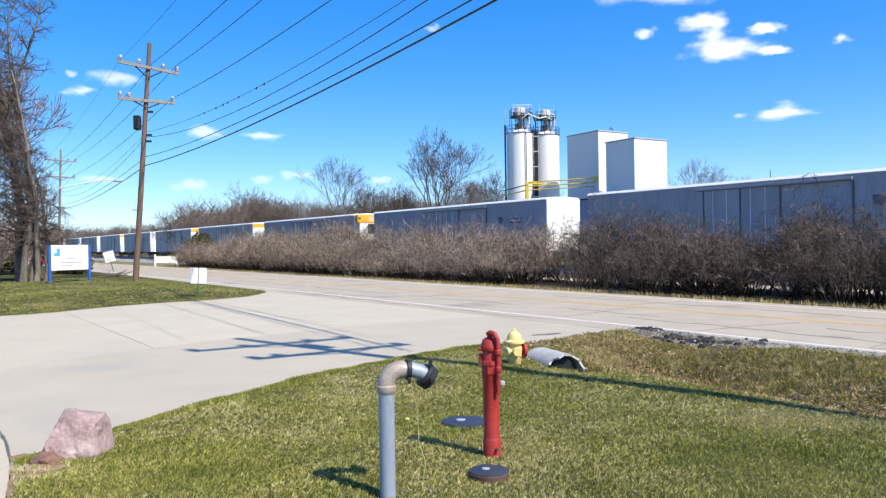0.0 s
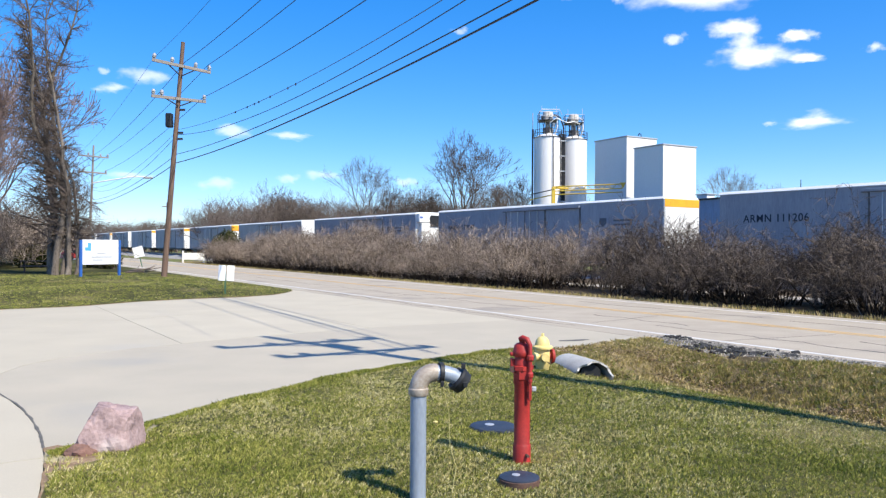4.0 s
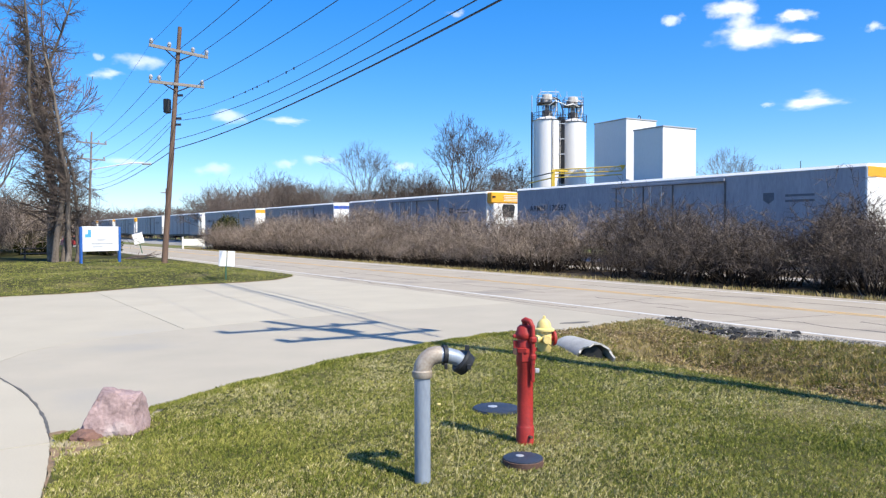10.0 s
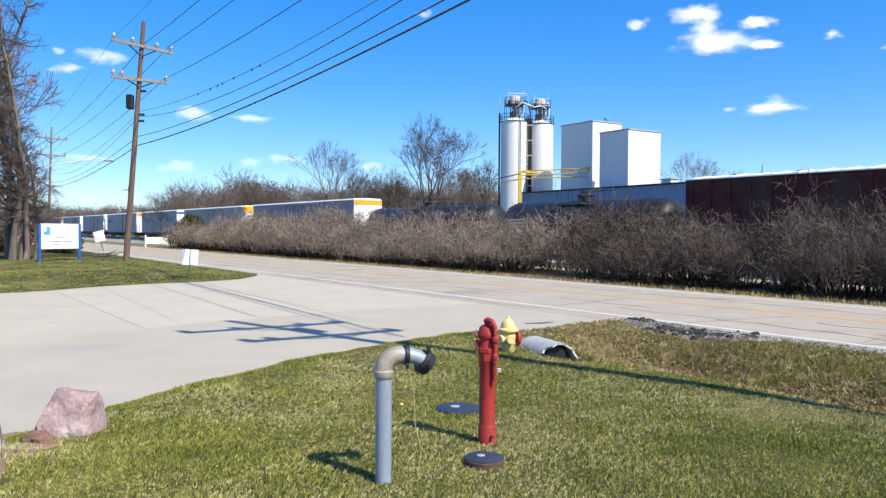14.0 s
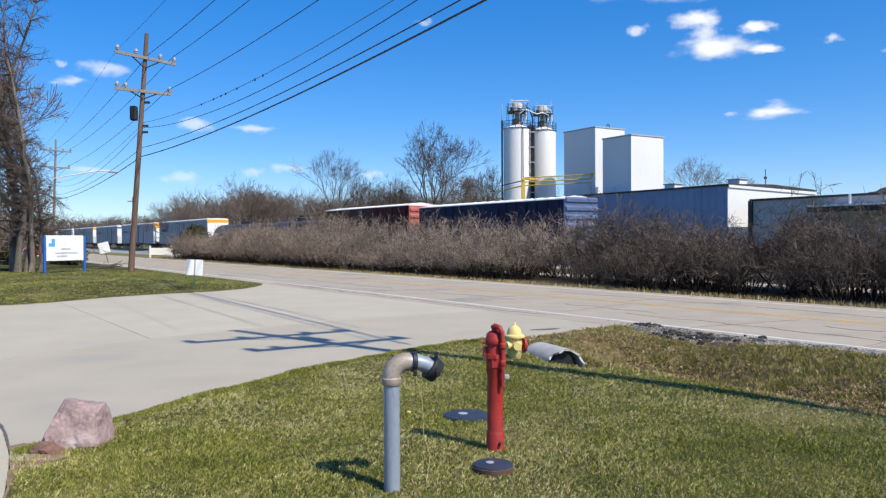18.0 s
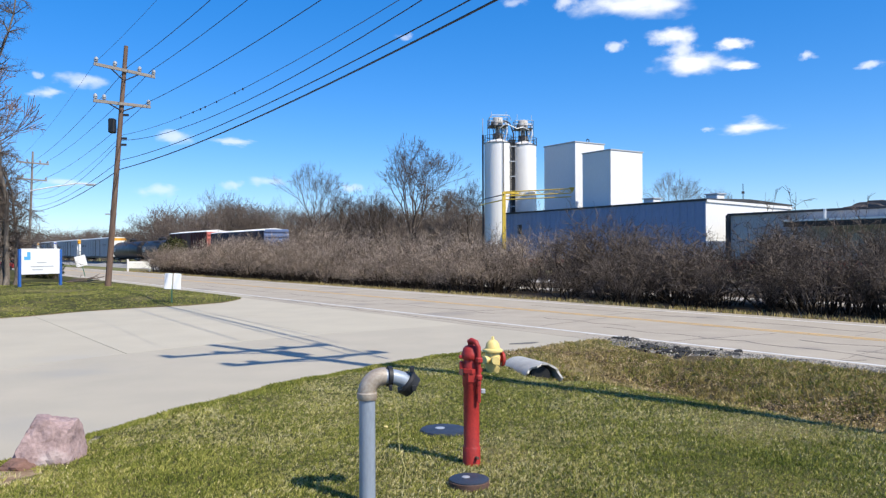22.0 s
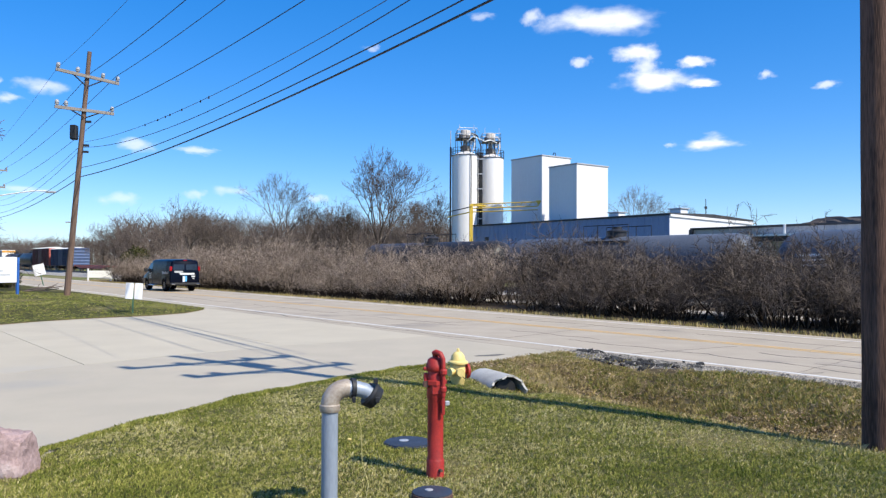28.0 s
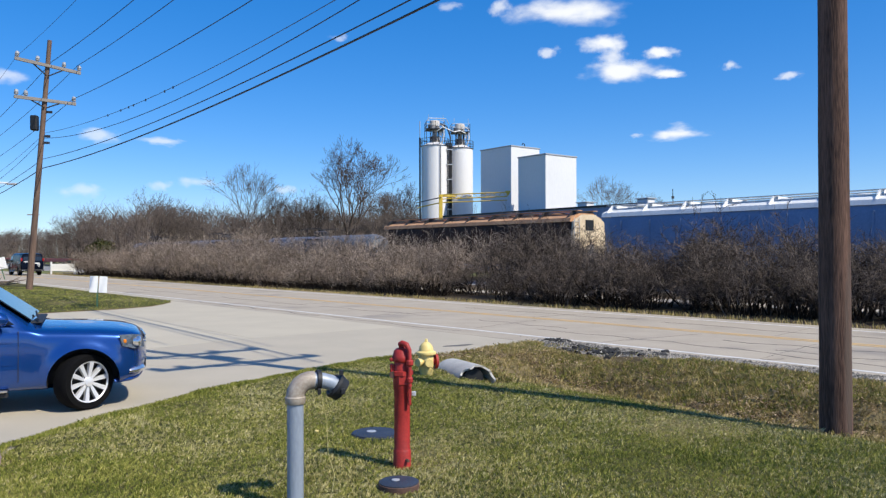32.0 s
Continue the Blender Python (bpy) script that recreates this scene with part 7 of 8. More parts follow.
mast = thing("radio_mast", pose(392, 900, 20), "thin lattice mast on the horizon", "mast")
part("shaft", MB().tube((0, 0, -30), (0, 0, 62), 0.9, 0.4, 6), M_DARKSTEEL, mast)
part("antenna", MB().box(-1.6, 1.6, -0.5, 0.5, 50, 53), M_DARKSTEEL, mast)

for k, (s, p, r) in enumerate(((52, 10.6, 30), (50.5, 9.8, 75), (47.5, 9.4, 10))):
    c = sp(s, p, 0.2)
    br_ = thing("fallen_branch", pose(c.x, c.y, c.z, 0, 0, r), "dark fallen branch lying on the lawn", "branch")
    part("limb", MB().path([(-0.9, 0, 0.05), (-0.3, 0.1, 0.12), (0.3, 0, 0.10), (0.9, -0.15, 0.22)], [0.05, 0.045, 0.035, 0.02], 6), M_BARK, br_)
    part("side_limb", MB().path([(0.1, 0, 0.1), (0.4, 0.3, 0.25), (0.7, 0.4, 0.4)], [0.03, 0.02, 0.012], 6), M_BARK, br_)

# ---- vehicles ----
M_NAVY = material("navy_van_paint", (0.003, 0.005, 0.014), (0.002, 0.0035, 0.010), 0.25, 0.0, scale=2, fine=60, bump=0.0, coat=0.0, spec=0.14)
M_CARBLUE = material("metallic_blue_paint", (0.006, 0.062, 0.27), (0.005, 0.053, 0.235), 0.26, 0.55, scale=2, fine=200, bump=0.0, coat=1.0)
M_GLASS = material("dark_car_glass", (0.012, 0.016, 0.022), (0.008, 0.010, 0.014), 0.06, 0.0, scale=2, fine=20, bump=0.0, spec=0.7)
M_TYRE = material("tyre_rubber", (0.0045, 0.0045, 0.005), (0.003, 0.003, 0.0035), 0.9, scale=6, fine=60, bump=0.15, spec=0.15)
M_RIM = material("silver_rim", (0.78, 0.78, 0.79), (0.70, 0.70, 0.71), 0.35, 0.3, scale=5, fine=50, bump=0.0)
M_STEELRIM = material("steel_rim", (0.22, 0.225, 0.235), (0.15, 0.155, 0.16), 0.4, 0.6, scale=5, fine=50, bump=0.0)
M_CHROME = material("chrome_trim", (0.80, 0.81, 0.82), (0.72, 0.73, 0.74), 0.15, 0.9, scale=5, fine=50, bump=0.0)
M_PLASTIC = material("black_plastic", (0.02, 0.02, 0.021), (0.014, 0.014, 0.015), 0.6, scale=6, fine=60, bump=0.05)
M_TAIL = material("red_tail_lamp", (0.42, 0.012, 0.014), (0.28, 0.008, 0.010), 0.2, scale=8, fine=60, bump=0.0)
M_HEADLAMP = material("clear_headlamp", (0.14, 0.165, 0.20), (0.06, 0.075, 0.10), 0.08, 0.0, scale=14, fine=60, bump=0.1)
M_AMBER = material("amber_lamp", (0.85, 0.28, 0.03), (0.7, 0.2, 0.02), 0.2, scale=8, fine=60, bump=0.0)


def shell(secs, wells, R, zc, flare, lo):
    """A rounded body through half sections, with round wheel openings cut in its flanks and their rims flared."""
    xs0 = np.array([s[0] for s in secs])
    prof = np.array([s[1] for s in secs])
    xs = np.arange(xs0[0], xs0[-1] + 0.001, 0.03)
    xs[-1] = xs0[-1]
    k0 = prof.shape[1]
    ks = np.linspace(0, k0 - 1, (k0 - 1) * 5 + 1)
    g = np.stack([[np.interp(xs, xs0, prof[:, k, c]) for k in range(k0)] for c in (0, 1)], -1)
    g = np.stack([np.stack([np.interp(ks, np.arange(k0), g[:, i, c]) for i in range(len(xs))]) for c in (0, 1)], -1)
    for r in range(5):
        h = g.copy()
        h[:, 1:-1] = 0.25 * g[:, :-2] + 0.5 * g[:, 1:-1] + 0.25 * g[:, 2:]
        g = h.copy()
        if r < 3:
            g[1:-1] = 0.25 * h[:-2] + 0.5 * h[1:-1] + 0.25 * h[2:]
    g[:, 0, 0] = g[:, -1, 0] = 0
    ring = np.concatenate([g, (g * np.array([-1, 1]))[:, -2:0:-1]], 1)
    m = ring.shape[1]
    v = np.concatenate([np.repeat(xs[:, None, None], m, 1), ring], 2).reshape(-1, 3)
    faces = [(i * m + k, i * m + (k + 1) % m, (i + 1) * m + (k + 1) % m, (i + 1) * m + k) for i in range(len(xs) - 1) for k in range(m)]
    keep, gone = [], set()
    for f in faces:
        c = v[list(f)].mean(0)
        if abs(c[1]) > lo and min((c[0] - w) ** 2 + (c[2] - zc) ** 2 for w in wells) < R * R:
            gone.update(f)
        else:
            keep.append(f)
    used = set(i for f in keep for i in f)
    for w in wells:
        d = np.hypot(v[:, 0] - w, v[:, 2] - zc)
        for i in gone & used:
            if d[i] < R + 0.1 and abs(v[i, 1]) > lo:
                v[i, 0], v[i, 2] = w + (v[i, 0] - w) * R / d[i], zc + (v[i, 2] - zc) * R / d[i]
        d = np.hypot(v[:, 0] - w, v[:, 2] - zc)
        v[:, 1] += np.where(np.abs(v[:, 1]) > lo, np.sign(v[:, 1]) * flare * np.exp(-((d - R) / 0.07) ** 2), 0)
    keep += [tuple(range(m - 1, -1, -1)), tuple(range(len(v) - m, len(v)))]
    return MB().add([tuple(q) for q in v], keep)


def well(x, z, r, y0, y1):
    """The dark liner of a wheel opening: an arched strip and its back, open below."""
    n = 20
    ar = [(x + r * math.cos(math.pi * (1.1 * k / n - 0.05)), z + r * math.sin(math.pi * (1.1 * k / n - 0.05))) for k in range(n + 1)]
    vs = [(a, y0, b) for a, b in ar] + [(a, y1, b) for a, b in ar]
    return MB().add(vs, [(k, k + 1, n + 2 + k, n + 1 + k) for k in range(n)] + [tuple(range(n + 1, 2 * n + 2))])


def wheel(parent, x, y, r, w, rimmat, spokes, rim_share, name="wheel"):
    """A wheel whose own turning axis is local y; its outer side is away from the car's middle."""
    sg = 1 if y > 0 else -1
    h = new(name)
    h.parent = parent
    h.matrix_basis = pose(x, y, r)
    part("tyre", MB().lathe([(r * rim_share, -w / 2), (r * 0.93, -w / 2), (r * 0.985, -w * 0.40), (r, -w * 0.25), (r, w * 0.25), (r * 0.985, w * 0.40), (r * 0.93, w / 2), (r * rim_share, w / 2)], n=36, axis="y", cap=False), M_TYRE, h, smooth=True)
    rr = r * rim_share
    part("rim", MB().lathe([(rr * 0.93, -w * 0.45), (rr * 1.02, -w * 0.50), (rr * 1.02, w * 0.50), (rr * 0.93, w * 0.45)], n=36, axis="y", cap=False), rimmat, h, smooth=True)
    part("brake_disc", MB().lathe([(rr * 0.92, -0.02 * sg), (rr * 0.92, sg * 0.01)], n=24, axis="y"), M_BLACK, h)
    part("barrel", MB().lathe([(rr * 0.925, -w * 0.44), (rr * 0.925, w * 0.40)], n=36, axis="y", cap=False), M_BLACK, h)
    for k in range(spokes):
        a = 2 * math.pi * k / spokes
        mb = MB()
        y0, y1 = (w * 0.30 * sg, w * 0.47 * sg)
        c, s = math.cos(a), math.sin(a)
        t0, t1 = rr * (0.06 if spokes > 6 else 0.22), rr * (0.115 if spokes > 6 else 0.30)
        q = []
        for yy in (y0, y1):
            for rad, half in ((rr * 0.16, t0), (rr * 0.98, t1)):
                for sd in (-1, 1):
                    q.append((rad * c - sd * half * s, yy - (0.02 * sg if rad < rr * 0.5 else 0), rad * s + sd * half * c))
        mb.add(q, [(0, 1, 3, 2), (4, 6, 7, 5), (0, 2, 6, 4), (1, 5, 7, 3), (0, 4, 5, 1), (2, 3, 7, 6)])
        part("spoke", mb, rimmat, h)
    part("hub_cap", MB().lathe([(rr * 0.24, w * 0.28 * sg), (rr * 0.22, w * 0.46 * sg), (rr * 0.1, w * 0.5 * sg)], n=16, axis="y"), rimmat, h, smooth=True)
    return h


def panel(parent, name, pts, thick, mat, label=""):
    """A thin flat piece through corner points, thickened along its normal."""
    p = [Vector(q) for q in pts]
    nrm = (p[1] - p[0]).cross(p[2] - p[0]).normalized() * thick
    n = len(p)
    mb = MB().add(p + [q + nrm for q in p], [tuple(range(n)), tuple(range(2 * n - 1, n - 1, -1))] + [(i, (i + 1) % n, n + (i + 1) % n, n + i) for i in range(n)])
    return part(name, mb, mat, parent, label)


# cargo van: local x ahead, local y towards the near kerb side it shows
VAN = thing("van", spp(11.3, 18.3), "dark navy cargo van with white lettering", "van")


def van_sec(x, zb, zt, w, wt, belt=1.25, cr=0.10):
    return (x, [(0, zb), (w * 0.93, zb), (w, zb + 0.14), (w, min(belt, zt - 0.25)), (wt + (w - wt) * 0.35, zt - 0.28 if zt > 1.5 else zt - 0.12), (wt, zt - cr), (wt - 0.12, zt - 0.015), (0, zt)])


part("body", shell([van_sec(-2.83, 0.52, 2.02, 0.93, 0.80), van_sec(-2.78, 0.42, 2.08, 0.985, 0.85), van_sec(-2.0, 0.38, 2.12, 1.0, 0.88), van_sec(0.6, 0.36, 2.12, 1.0, 0.88), van_sec(1.0, 0.36, 2.09, 1.0, 0.86), van_sec(1.22, 0.36, 1.98, 1.0, 0.82), van_sec(1.80, 0.36, 1.36, 1.0, 0.86, cr=0.06), van_sec(2.05, 0.36, 1.20, 0.99, 0.88, 1.0, 0.05), van_sec(2.6, 0.38, 1.10, 0.96, 0.84, 0.9, 0.06), van_sec(2.80, 0.42, 1.00, 0.90, 0.76, 0.8, 0.06), van_sec(2.86, 0.50, 0.90, 0.82, 0.66, 0.7, 0.06)], (-1.72, 1.78), 0.45, 0.40, 0.012, 0.7), M_NAVY, VAN, smooth=True)
for sg in (1, -1):
    panel(VAN, "door_window", [(1.62, sg * 1.0, 1.30), (0.62, sg * 1.005, 1.30), (0.62, sg * 0.905, 1.86), (1.16, sg * 0.90, 1.86)][::sg], 0.012 * 1, M_GLASS, "dark side window")
    part("mirror", MB().box(1.42, 1.58, min(sg * 1.02, sg * 1.24), max(sg * 1.02, sg * 1.24), 1.26, 1.52, 0.03), M_PLASTIC, VAN)
    for x in (0.55, -0.75, 1.75):
        part("door_seam", MB().box(x - 0.008, x + 0.008, min(sg * 0.99, sg * 1.003), max(sg * 0.99, sg * 1.003), 0.5, 1.3), M_PLASTIC, VAN)
    part("tail_lamp", MB().box(-2.86, -2.72, min(sg * 0.86, sg * 1.0), max(sg * 0.86, sg * 1.0), 1.36, 1.64, 0.02), M_TAIL, VAN, "tall red tail lamp")
    part("step_rail", MB().box(-0.1, 1.3, min(sg * 0.9, sg * 1.06), max(sg * 0.9, sg * 1.06), 0.34, 0.40, 0.015), M_CHROME, VAN, "pale side step")
    for x in (-1.72, 1.78):
        part("wheel_well", well(x, 0.40, 0.448, sg * 0.97, sg * 0.6), M_PLASTIC, VAN)
part("door_handle", MB().box(0.62, 0.82, 1.0, 1.03, 1.18, 1.22, 0.008), M_CHROME, VAN)
for y0, y1 in ((0.06, 0.80), (-0.80, -0.06)):
    panel(VAN, "rear_window", [(-2.835, y1, 1.40), (-2.835, y0, 1.40), (-2.80, y0 * 0.98, 1.93), (-2.80, y1 * 0.92, 1.93)], 0.02, M_GLASS, "dark rear door window")
panel(VAN, "windshield", [(1.84, 0.82, 1.36), (1.84, -0.82, 1.36), (1.27, -0.72, 1.96), (1.27, 0.72, 1.96)], 0.02, M_GLASS, "dark windshield")
part("rear_bumper", MB().box(-2.98, -2.78, -0.98, 0.98, 0.42, 0.58, 0.04), M_PLASTIC, VAN, "dark step bumper")
# Two bright blocks imitate the chrome glints near the bumper's ends.
for yy in (-0.8, 0.8):
    part("bumper_end", MB().box(-2.99, -2.90, yy - 0.12, yy + 0.12, 0.45, 0.53, 0.02), M_CHROME, VAN, "bright block imitating a chrome glint on the bumper")
part("brake_lamp", MB().box(-2.86, -2.78, -0.12, 0.12, 2.02, 2.07, 0.01), M_TAIL, VAN)
part("front_bumper", MB().box(2.80, 2.95, -0.92, 0.92, 0.45, 0.68, 0.05), M_PLASTIC, VAN)
for y0, y1, z0, z1, m_ in ((-0.62, 0.35, 1.10, 1.22, M_LETTERW), (0.15, 0.72, 1.30, 1.345, M_LETTERW), (0.15, 0.68, 1.235, 1.27, M_LETTERW), (-0.66, -0.42, 0.95, 1.04, M_LETTERW), (-0.62, -0.50, 0.83, 0.88, M_LETTERW)):
    part("writing_bar", MB().box(-2.852, -2.83, y0, y1, z0, z1), m_, VAN, "white sign-writing on the rear doors")
mk = part("door_mark", MB().box(-2.853, -2.83, -0.12, 0.16, 0.66, 1.02), M_LOGOBLUE, VAN, "light blue square mark")
part("mark_half", MB().box(-2.857, -2.854, 0.02, 0.16, 0.64, 1.0), M_LETTERW, mk)
for k, (x0, x1) in enumerate(((-1.60, -1.42), (-1.75, -1.65), (-1.90, -1.80), (-2.05, -1.94), (-2.28, -2.10), (-2.37, -2.33), (-2.46, -2.42), (-2.55, -2.51))):
    z1 = 1.32 if k in (0, 3, 6, 7) else 1.25
    part("writing_bar", MB().box(x0, x1, 1.0, 1.006, 1.14, z1), M_GALV, VAN)
for z, w in ((1.10, 0.42), (0.99, 0.24), (0.91, 0.34), (0.83, 0.42)):
    part("writing_bar", MB().box(1.0 - w / 2, 1.0 + w / 2, 1.0, 1.005, z, z + 0.045), M_GALV, VAN)
VAN_WHEELS = [(wheel(VAN, x, y, 0.385, 0.24, M_STEELRIM, 8, 0.60), x, y) for x in (-1.72, 1.78) for y in (-0.86, 0.86)]

# blue crossover: local x ahead, local -y is the side it shows
SUV = thing("car", pose(-5.07, 10.11, 0, 0, 0, 18), "bright metallic blue boxy crossover car with silver wheels", "car")


def suv_sec(x, zb, zt, w, belt, wt, cab):
    if cab:
        return (x, [(0, zb), (w * 0.9, zb), (w * 0.985, zb + 0.14), (w, 0.72), (w * 0.99, belt - 0.05), (w * 0.965, belt), (wt, zt - 0.08), (wt - 0.10, zt - 0.012), (0, zt)])
    return (x, [(0, zb), (w * 0.9, zb), (w * 0.985, zb + 0.14), (w, 0.70), (w * 0.99, max(0.72, zt - 0.15)), (w * 0.965, max(0.75, zt - 0.075)), (w * 0.88, zt - 0.025), (w * 0.62, zt), (0, zt + 0.02)])


part("body", shell([suv_sec(-2.54, 0.42, 1.40, 0.88, 1.0, 0.72, True), suv_sec(-2.46, 0.34, 1.66, 0.95, 1.04, 0.76, True), suv_sec(-1.5, 0.25, 1.72, 0.965, 1.04, 0.78, True), suv_sec(0.1, 0.25, 1.72, 0.965, 1.04, 0.76, True), suv_sec(0.42, 0.25, 1.66, 0.965, 1.04, 0.74, True), suv_sec(1.18, 0.25, 1.09, 0.965, 1.0, 0.86, True), suv_sec(1.30, 0.25, 1.03, 0.965, 1.0, 0.8, False), suv_sec(1.9, 0.27, 1.0, 0.96, 1.0, 0.8, False), suv_sec(2.20, 0.29, 0.97, 0.945, 1.0, 0.8, False), suv_sec(2.32, 0.31, 0.945, 0.89, 0.9, 0.7, False), suv_sec(2.40, 0.33, 0.92, 0.80, 0.8, 0.6, False), suv_sec(2.46, 0.37, 0.89, 0.66, 0.8, 0.6, False), suv_sec(2.49, 0.42, 0.84, 0.50, 0.7, 0.5, False), suv_sec(2.505, 0.48, 0.78, 0.34, 0.7, 0.5, False)], (-1.29, 1.76), 0.405, 0.355, 0.03, 0.7), M_CARBLUE, SUV, smooth=True)
for sg in (-1, 1):
    panel(SUV, "front_window", [(1.02, sg * 0.925, 1.07), (0.02, sg * 0.935, 1.07), (0.06, sg * 0.80, 1.60), (0.40, sg * 0.775, 1.60)][::sg], 0.012, M_GLASS, "dark side window")
    panel(SUV, "rear_window", [(-0.06, sg * 0.935, 1.07), (-2.1, sg * 0.93, 1.07), (-2.1, sg * 0.80, 1.60), (-0.02, sg * 0.80, 1.60)][::sg], 0.012, M_GLASS, "dark side window")
    mr_ = part("mirror", MB().path([(0.74, sg * 1.08, 1.15), (0.77, sg * 1.08, 1.15), (0.86, sg * 1.08, 1.15), (0.93, sg * 1.07, 1.15), (0.96, sg * 1.06, 1.15)], [0.09, 0.10, 0.10, 0.075, 0.03], 14), M_CARBLUE, SUV, "door mirror", True)
    part("mirror_glass", MB().path([(0.738, sg * 1.08, 1.15), (0.731, sg * 1.08, 1.15)], 0.082, 14), M_GLASS, mr_)
    part("mirror_foot", MB().tube((0.84, sg * 0.93, 1.06), (0.84, sg * 1.04, 1.11), 0.03, n=8), M_PLASTIC, mr_)
    for k in range(3):
        part("door_groove", MB().box(-2.1, 1.0, min(sg * 0.955, sg * 0.968), max(sg * 0.955, sg * 0.968), 0.60 + k * 0.13, 0.612 + k * 0.13), M_CARBLUE, SUV)
    for x in (1.06, -0.02, -1.1):
        part("door_seam", MB().box(x - 0.003, x + 0.003, min(sg * 0.95, sg * 0.966), max(sg * 0.95, sg * 0.966), 0.40, 1.0), M_PLASTIC, SUV)
    part("sill_trim", MB().box(-0.95, 0.95, min(sg * 0.90, sg * 0.965), max(sg * 0.90, sg * 0.965), 0.285, 0.31, 0.006), M_CHROME, SUV, "bright sill strip")
    part("sill", MB().box(-0.95, 0.95, min(sg * 0.80, sg * 0.90), max(sg * 0.80, sg * 0.90), 0.215, 0.27, 0.01), M_PLASTIC, SUV)
    for x in (1.76, -1.29):
        part("wheel_well", well(x, 0.355, 0.403, sg * 0.93, sg * 0.55), M_PLASTIC, SUV, "dark wheel well")
    hl = panel(SUV, "headlamp", [(2.15, sg * 0.962, 0.905), (2.19, sg * 0.960, 0.765), (2.33, sg * 0.895, 0.72), (2.45, sg * 0.74, 0.725), (2.42, sg * 0.74, 0.875), (2.32, sg * 0.895, 0.90)][::sg], -0.014, M_HEADLAMP, "clear wrap-round headlamp")
    part("lens", MB().path([(2.34, sg * 0.84, 0.808), (2.40, sg * 0.862, 0.808), (2.415, sg * 0.866, 0.808)], [0.068, 0.068, 0.045], 16), M_CHROME, hl, "bright round headlamp lens", True)
    part("turn_lamp", MB().box(2.20, 2.24, min(sg * 0.93, sg * 0.966), max(sg * 0.93, sg * 0.966), 0.80, 0.85, 0.01), M_AMBER, SUV, "amber side lamp")
    part("fog_bezel", MB().path([(2.27, sg * 0.882, 0.445), (2.33, sg * 0.85, 0.45), (2.41, sg * 0.75, 0.455), (2.45, sg * 0.64, 0.455)], [0.025, 0.04, 0.04, 0.03], 8), M_CHROME, SUV, "chrome fog lamp bar", True)
panel(SUV, "windshield", [(1.19, 0.80, 1.12), (1.19, -0.80, 1.12), (0.46, -0.68, 1.655), (0.46, 0.68, 1.655)], 0.012, M_GLASS, "dark windshield")
part("grille", MB().box(2.40, 2.485, -0.46, 0.46, 0.75, 0.88, 0.03), M_PLASTIC, SUV)
for k in range(3):
    part("grille_bar", MB().box(2.47, 2.497, -0.48, 0.48, 0.755 + k * 0.042, 0.775 + k * 0.042, 0.005), M_CHROME, SUV, "chrome grille bar")
part("lower_lip", MB().path([(2.10, -0.86, 0.325), (2.28, -0.81, 0.335), (2.37, -0.70, 0.35), (2.43, -0.45, 0.365), (2.46, 0, 0.37), (2.43, 0.45, 0.365), (2.37, 0.70, 0.35), (2.28, 0.81, 0.335), (2.10, 0.86, 0.325)], 0.028, 8), M_CARBLUE, SUV, "", True)
part("lower_grille", MB().box(2.38, 2.50, -0.40, 0.40, 0.40, 0.55, 0.02), M_PLASTIC, SUV)
part("wiper", MB().path([(1.26, -0.72, 1.11), (1.22, -0.3, 1.14), (1.19, 0.1, 1.16)], 0.012, 6), M_PLASTIC, SUV)
part("cowl", MB().box(1.16, 1.30, -0.70, 0.70, 1.06, 1.085, 0.01), M_PLASTIC, SUV)
SUV_WHEELS = [(wheel(SUV, x, y, 0.345, 0.25, M_RIM, 10, 0.73), x, y) for x in (-1.29, 1.76) for y in (-0.825, 0.825)]

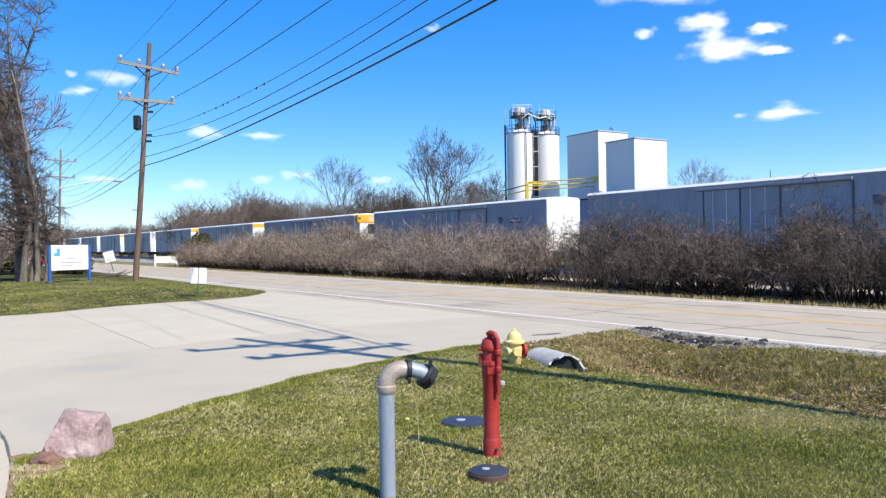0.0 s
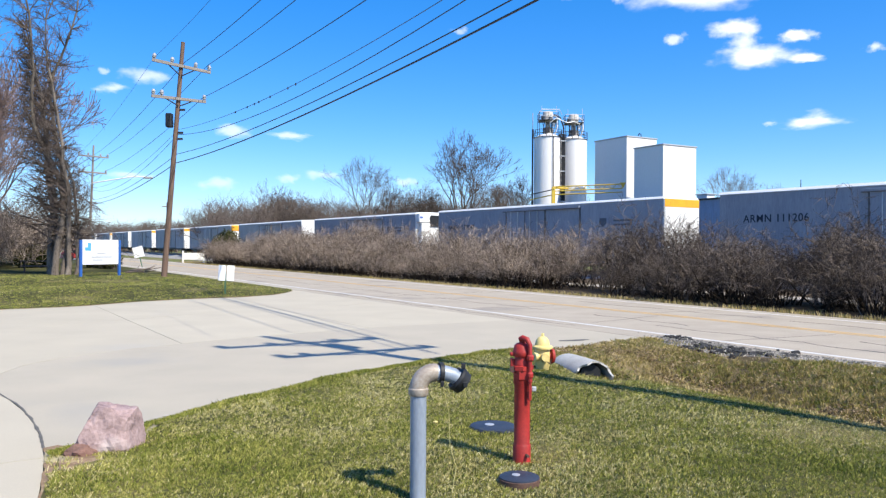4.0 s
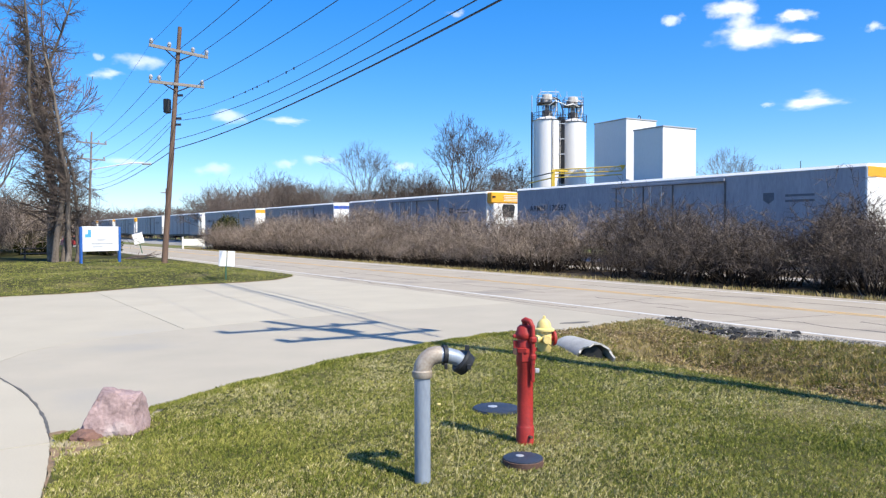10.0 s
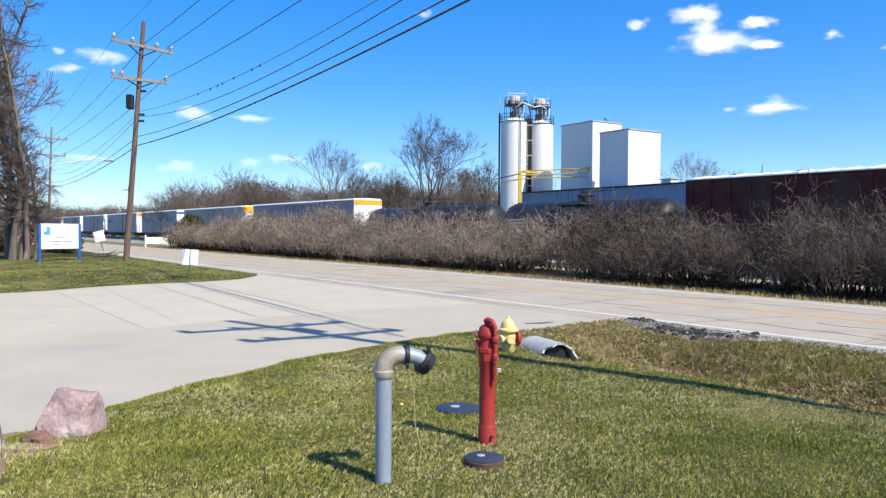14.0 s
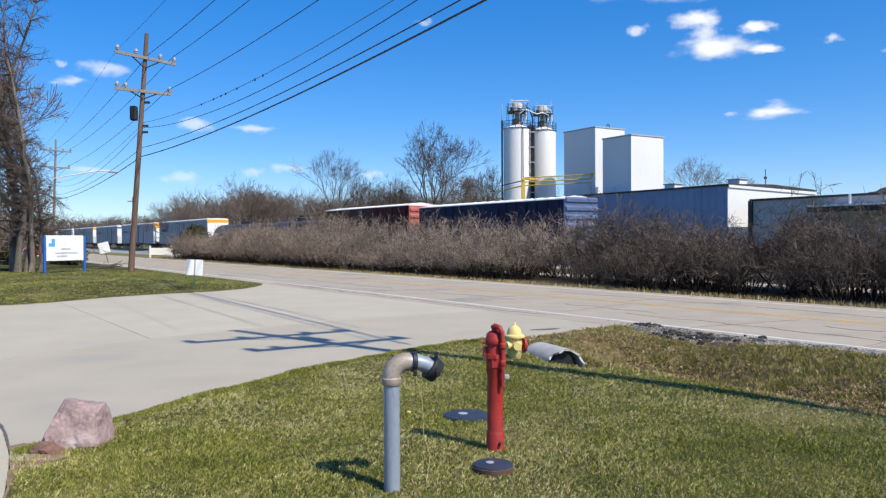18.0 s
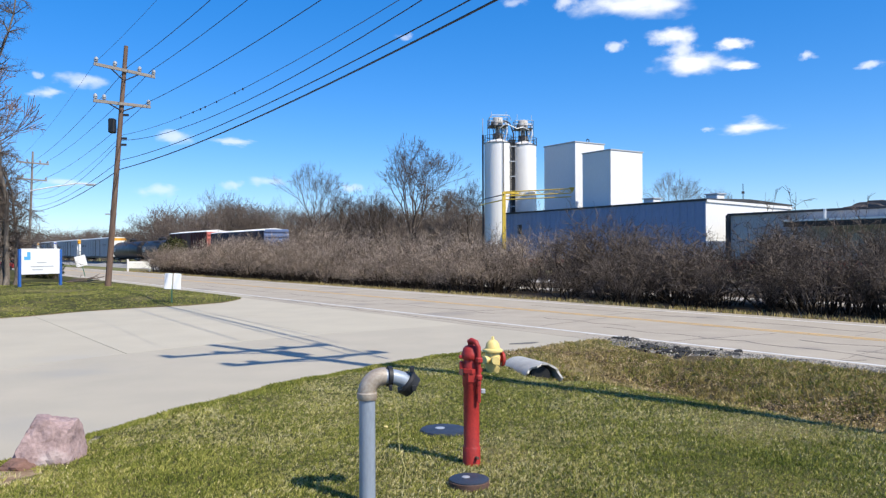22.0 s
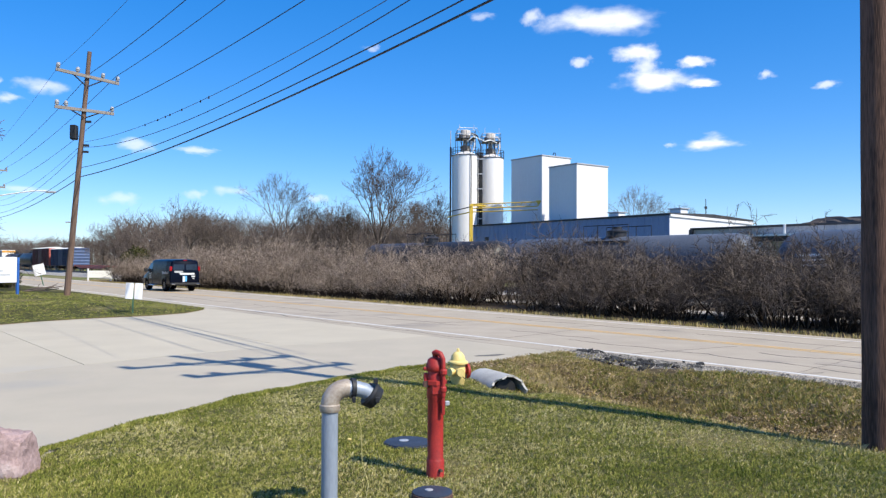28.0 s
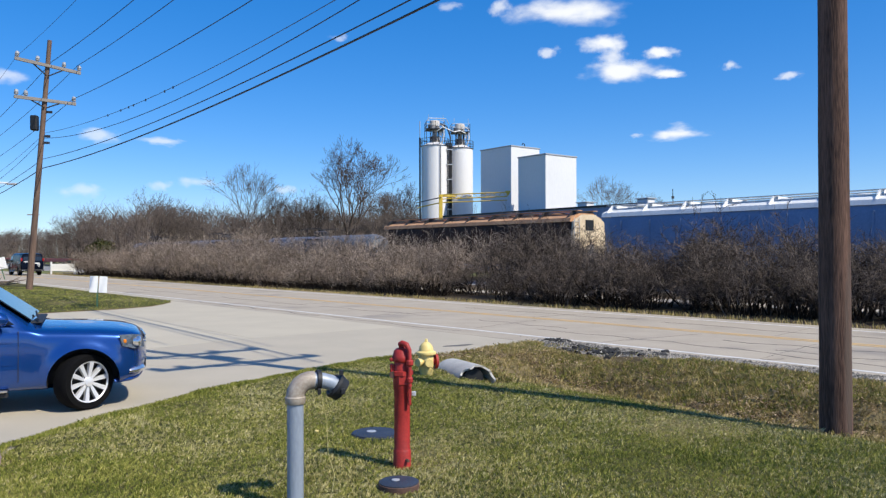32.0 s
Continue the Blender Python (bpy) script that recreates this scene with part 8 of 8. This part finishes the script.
VAN_T = (0, 22, 23.5, 24, 24.5, 25, 25.5, 27.5, 28, 29, 30, 31, 32)
VAN_S = (-205, -2.3, 11.5, 15.9, 20.5, 25.15, 29.8, 47.9, 52.5, 60.6, 68.4, 76.0, 83.0)
# the car noses out of the drive in a tight left turn: time, place of its middle, heading
SUV_WAY = ((0, -18.6, 11.2, -18), (24, -18.6, 11.2, -18), (28, -12.0, 9.15, -15), (29, -9.3, 8.55, -9), (30, -7.15, 8.35, -1), (30.6, -6.12, 8.55, 5), (31, -5.80, 8.95, 9), (31.5, -5.46, 9.70, 14), (32, -5.12, 10.11, 18))
SUV_T = [q[0] for q in SUV_WAY]
SUV_D = [0.0]
for q0, q1 in zip(SUV_WAY, SUV_WAY[1:]):
    nose = [Vector((q[1] + 1.76 * math.cos(radians(q[3])), q[2] + 1.76 * math.sin(radians(q[3])))) for q in (q0, q1)]
    SUV_D.append(SUV_D[-1] + (nose[1] - nose[0]).length)


def roll_wheels(wheels, ts, ss, r, t0, step, lock=((0, 0), (32, 0))):
    n = int(round((32.0 - t0) / step))
    times = [0.0] + [t0 + k * step for k in range(n + 1)]
    for w, x, y in wheels:
        walk(w, [(t, pose(x, y, r, 0, math.degrees((np.interp(max(t, t0), ts, ss) - ss[0]) / r) % 360, float(np.interp(t, [k[0] for k in lock], [k[1] for k in lock])) if x > 0 else 0.0)) for t in times])


def motions():
    for car, tail in CARS:
        walk(car, [(t, spp(tail + d, TRACK_P, RAIL_Z)) for t, d in zip(TRAIN_T, TRAIN_D)])
    walk(VAN, [(t, spp(s, 18.3)) for t, s in zip(VAN_T, VAN_S)])
    walk(SUV, [(t, pose(x, y, 0, 0, 0, h)) for t, x, y, h in SUV_WAY])
    roll_wheels(VAN_WHEELS, VAN_T, VAN_S, 0.385, 22.4, 1 / 30)
    roll_wheels(SUV_WHEELS, SUV_T, SUV_D, 0.345, 24.0, 0.1, ((0, 0), (28.5, 0), (30.5, 34), (32, 34)))
    for c, o, turn in CLOUDS:
        walk(c, [(t, pose(o.x - 0.9 * (t - 9), o.y, o.z, 0, 0, turn)) for t in (0, 16, 32)])


motions()
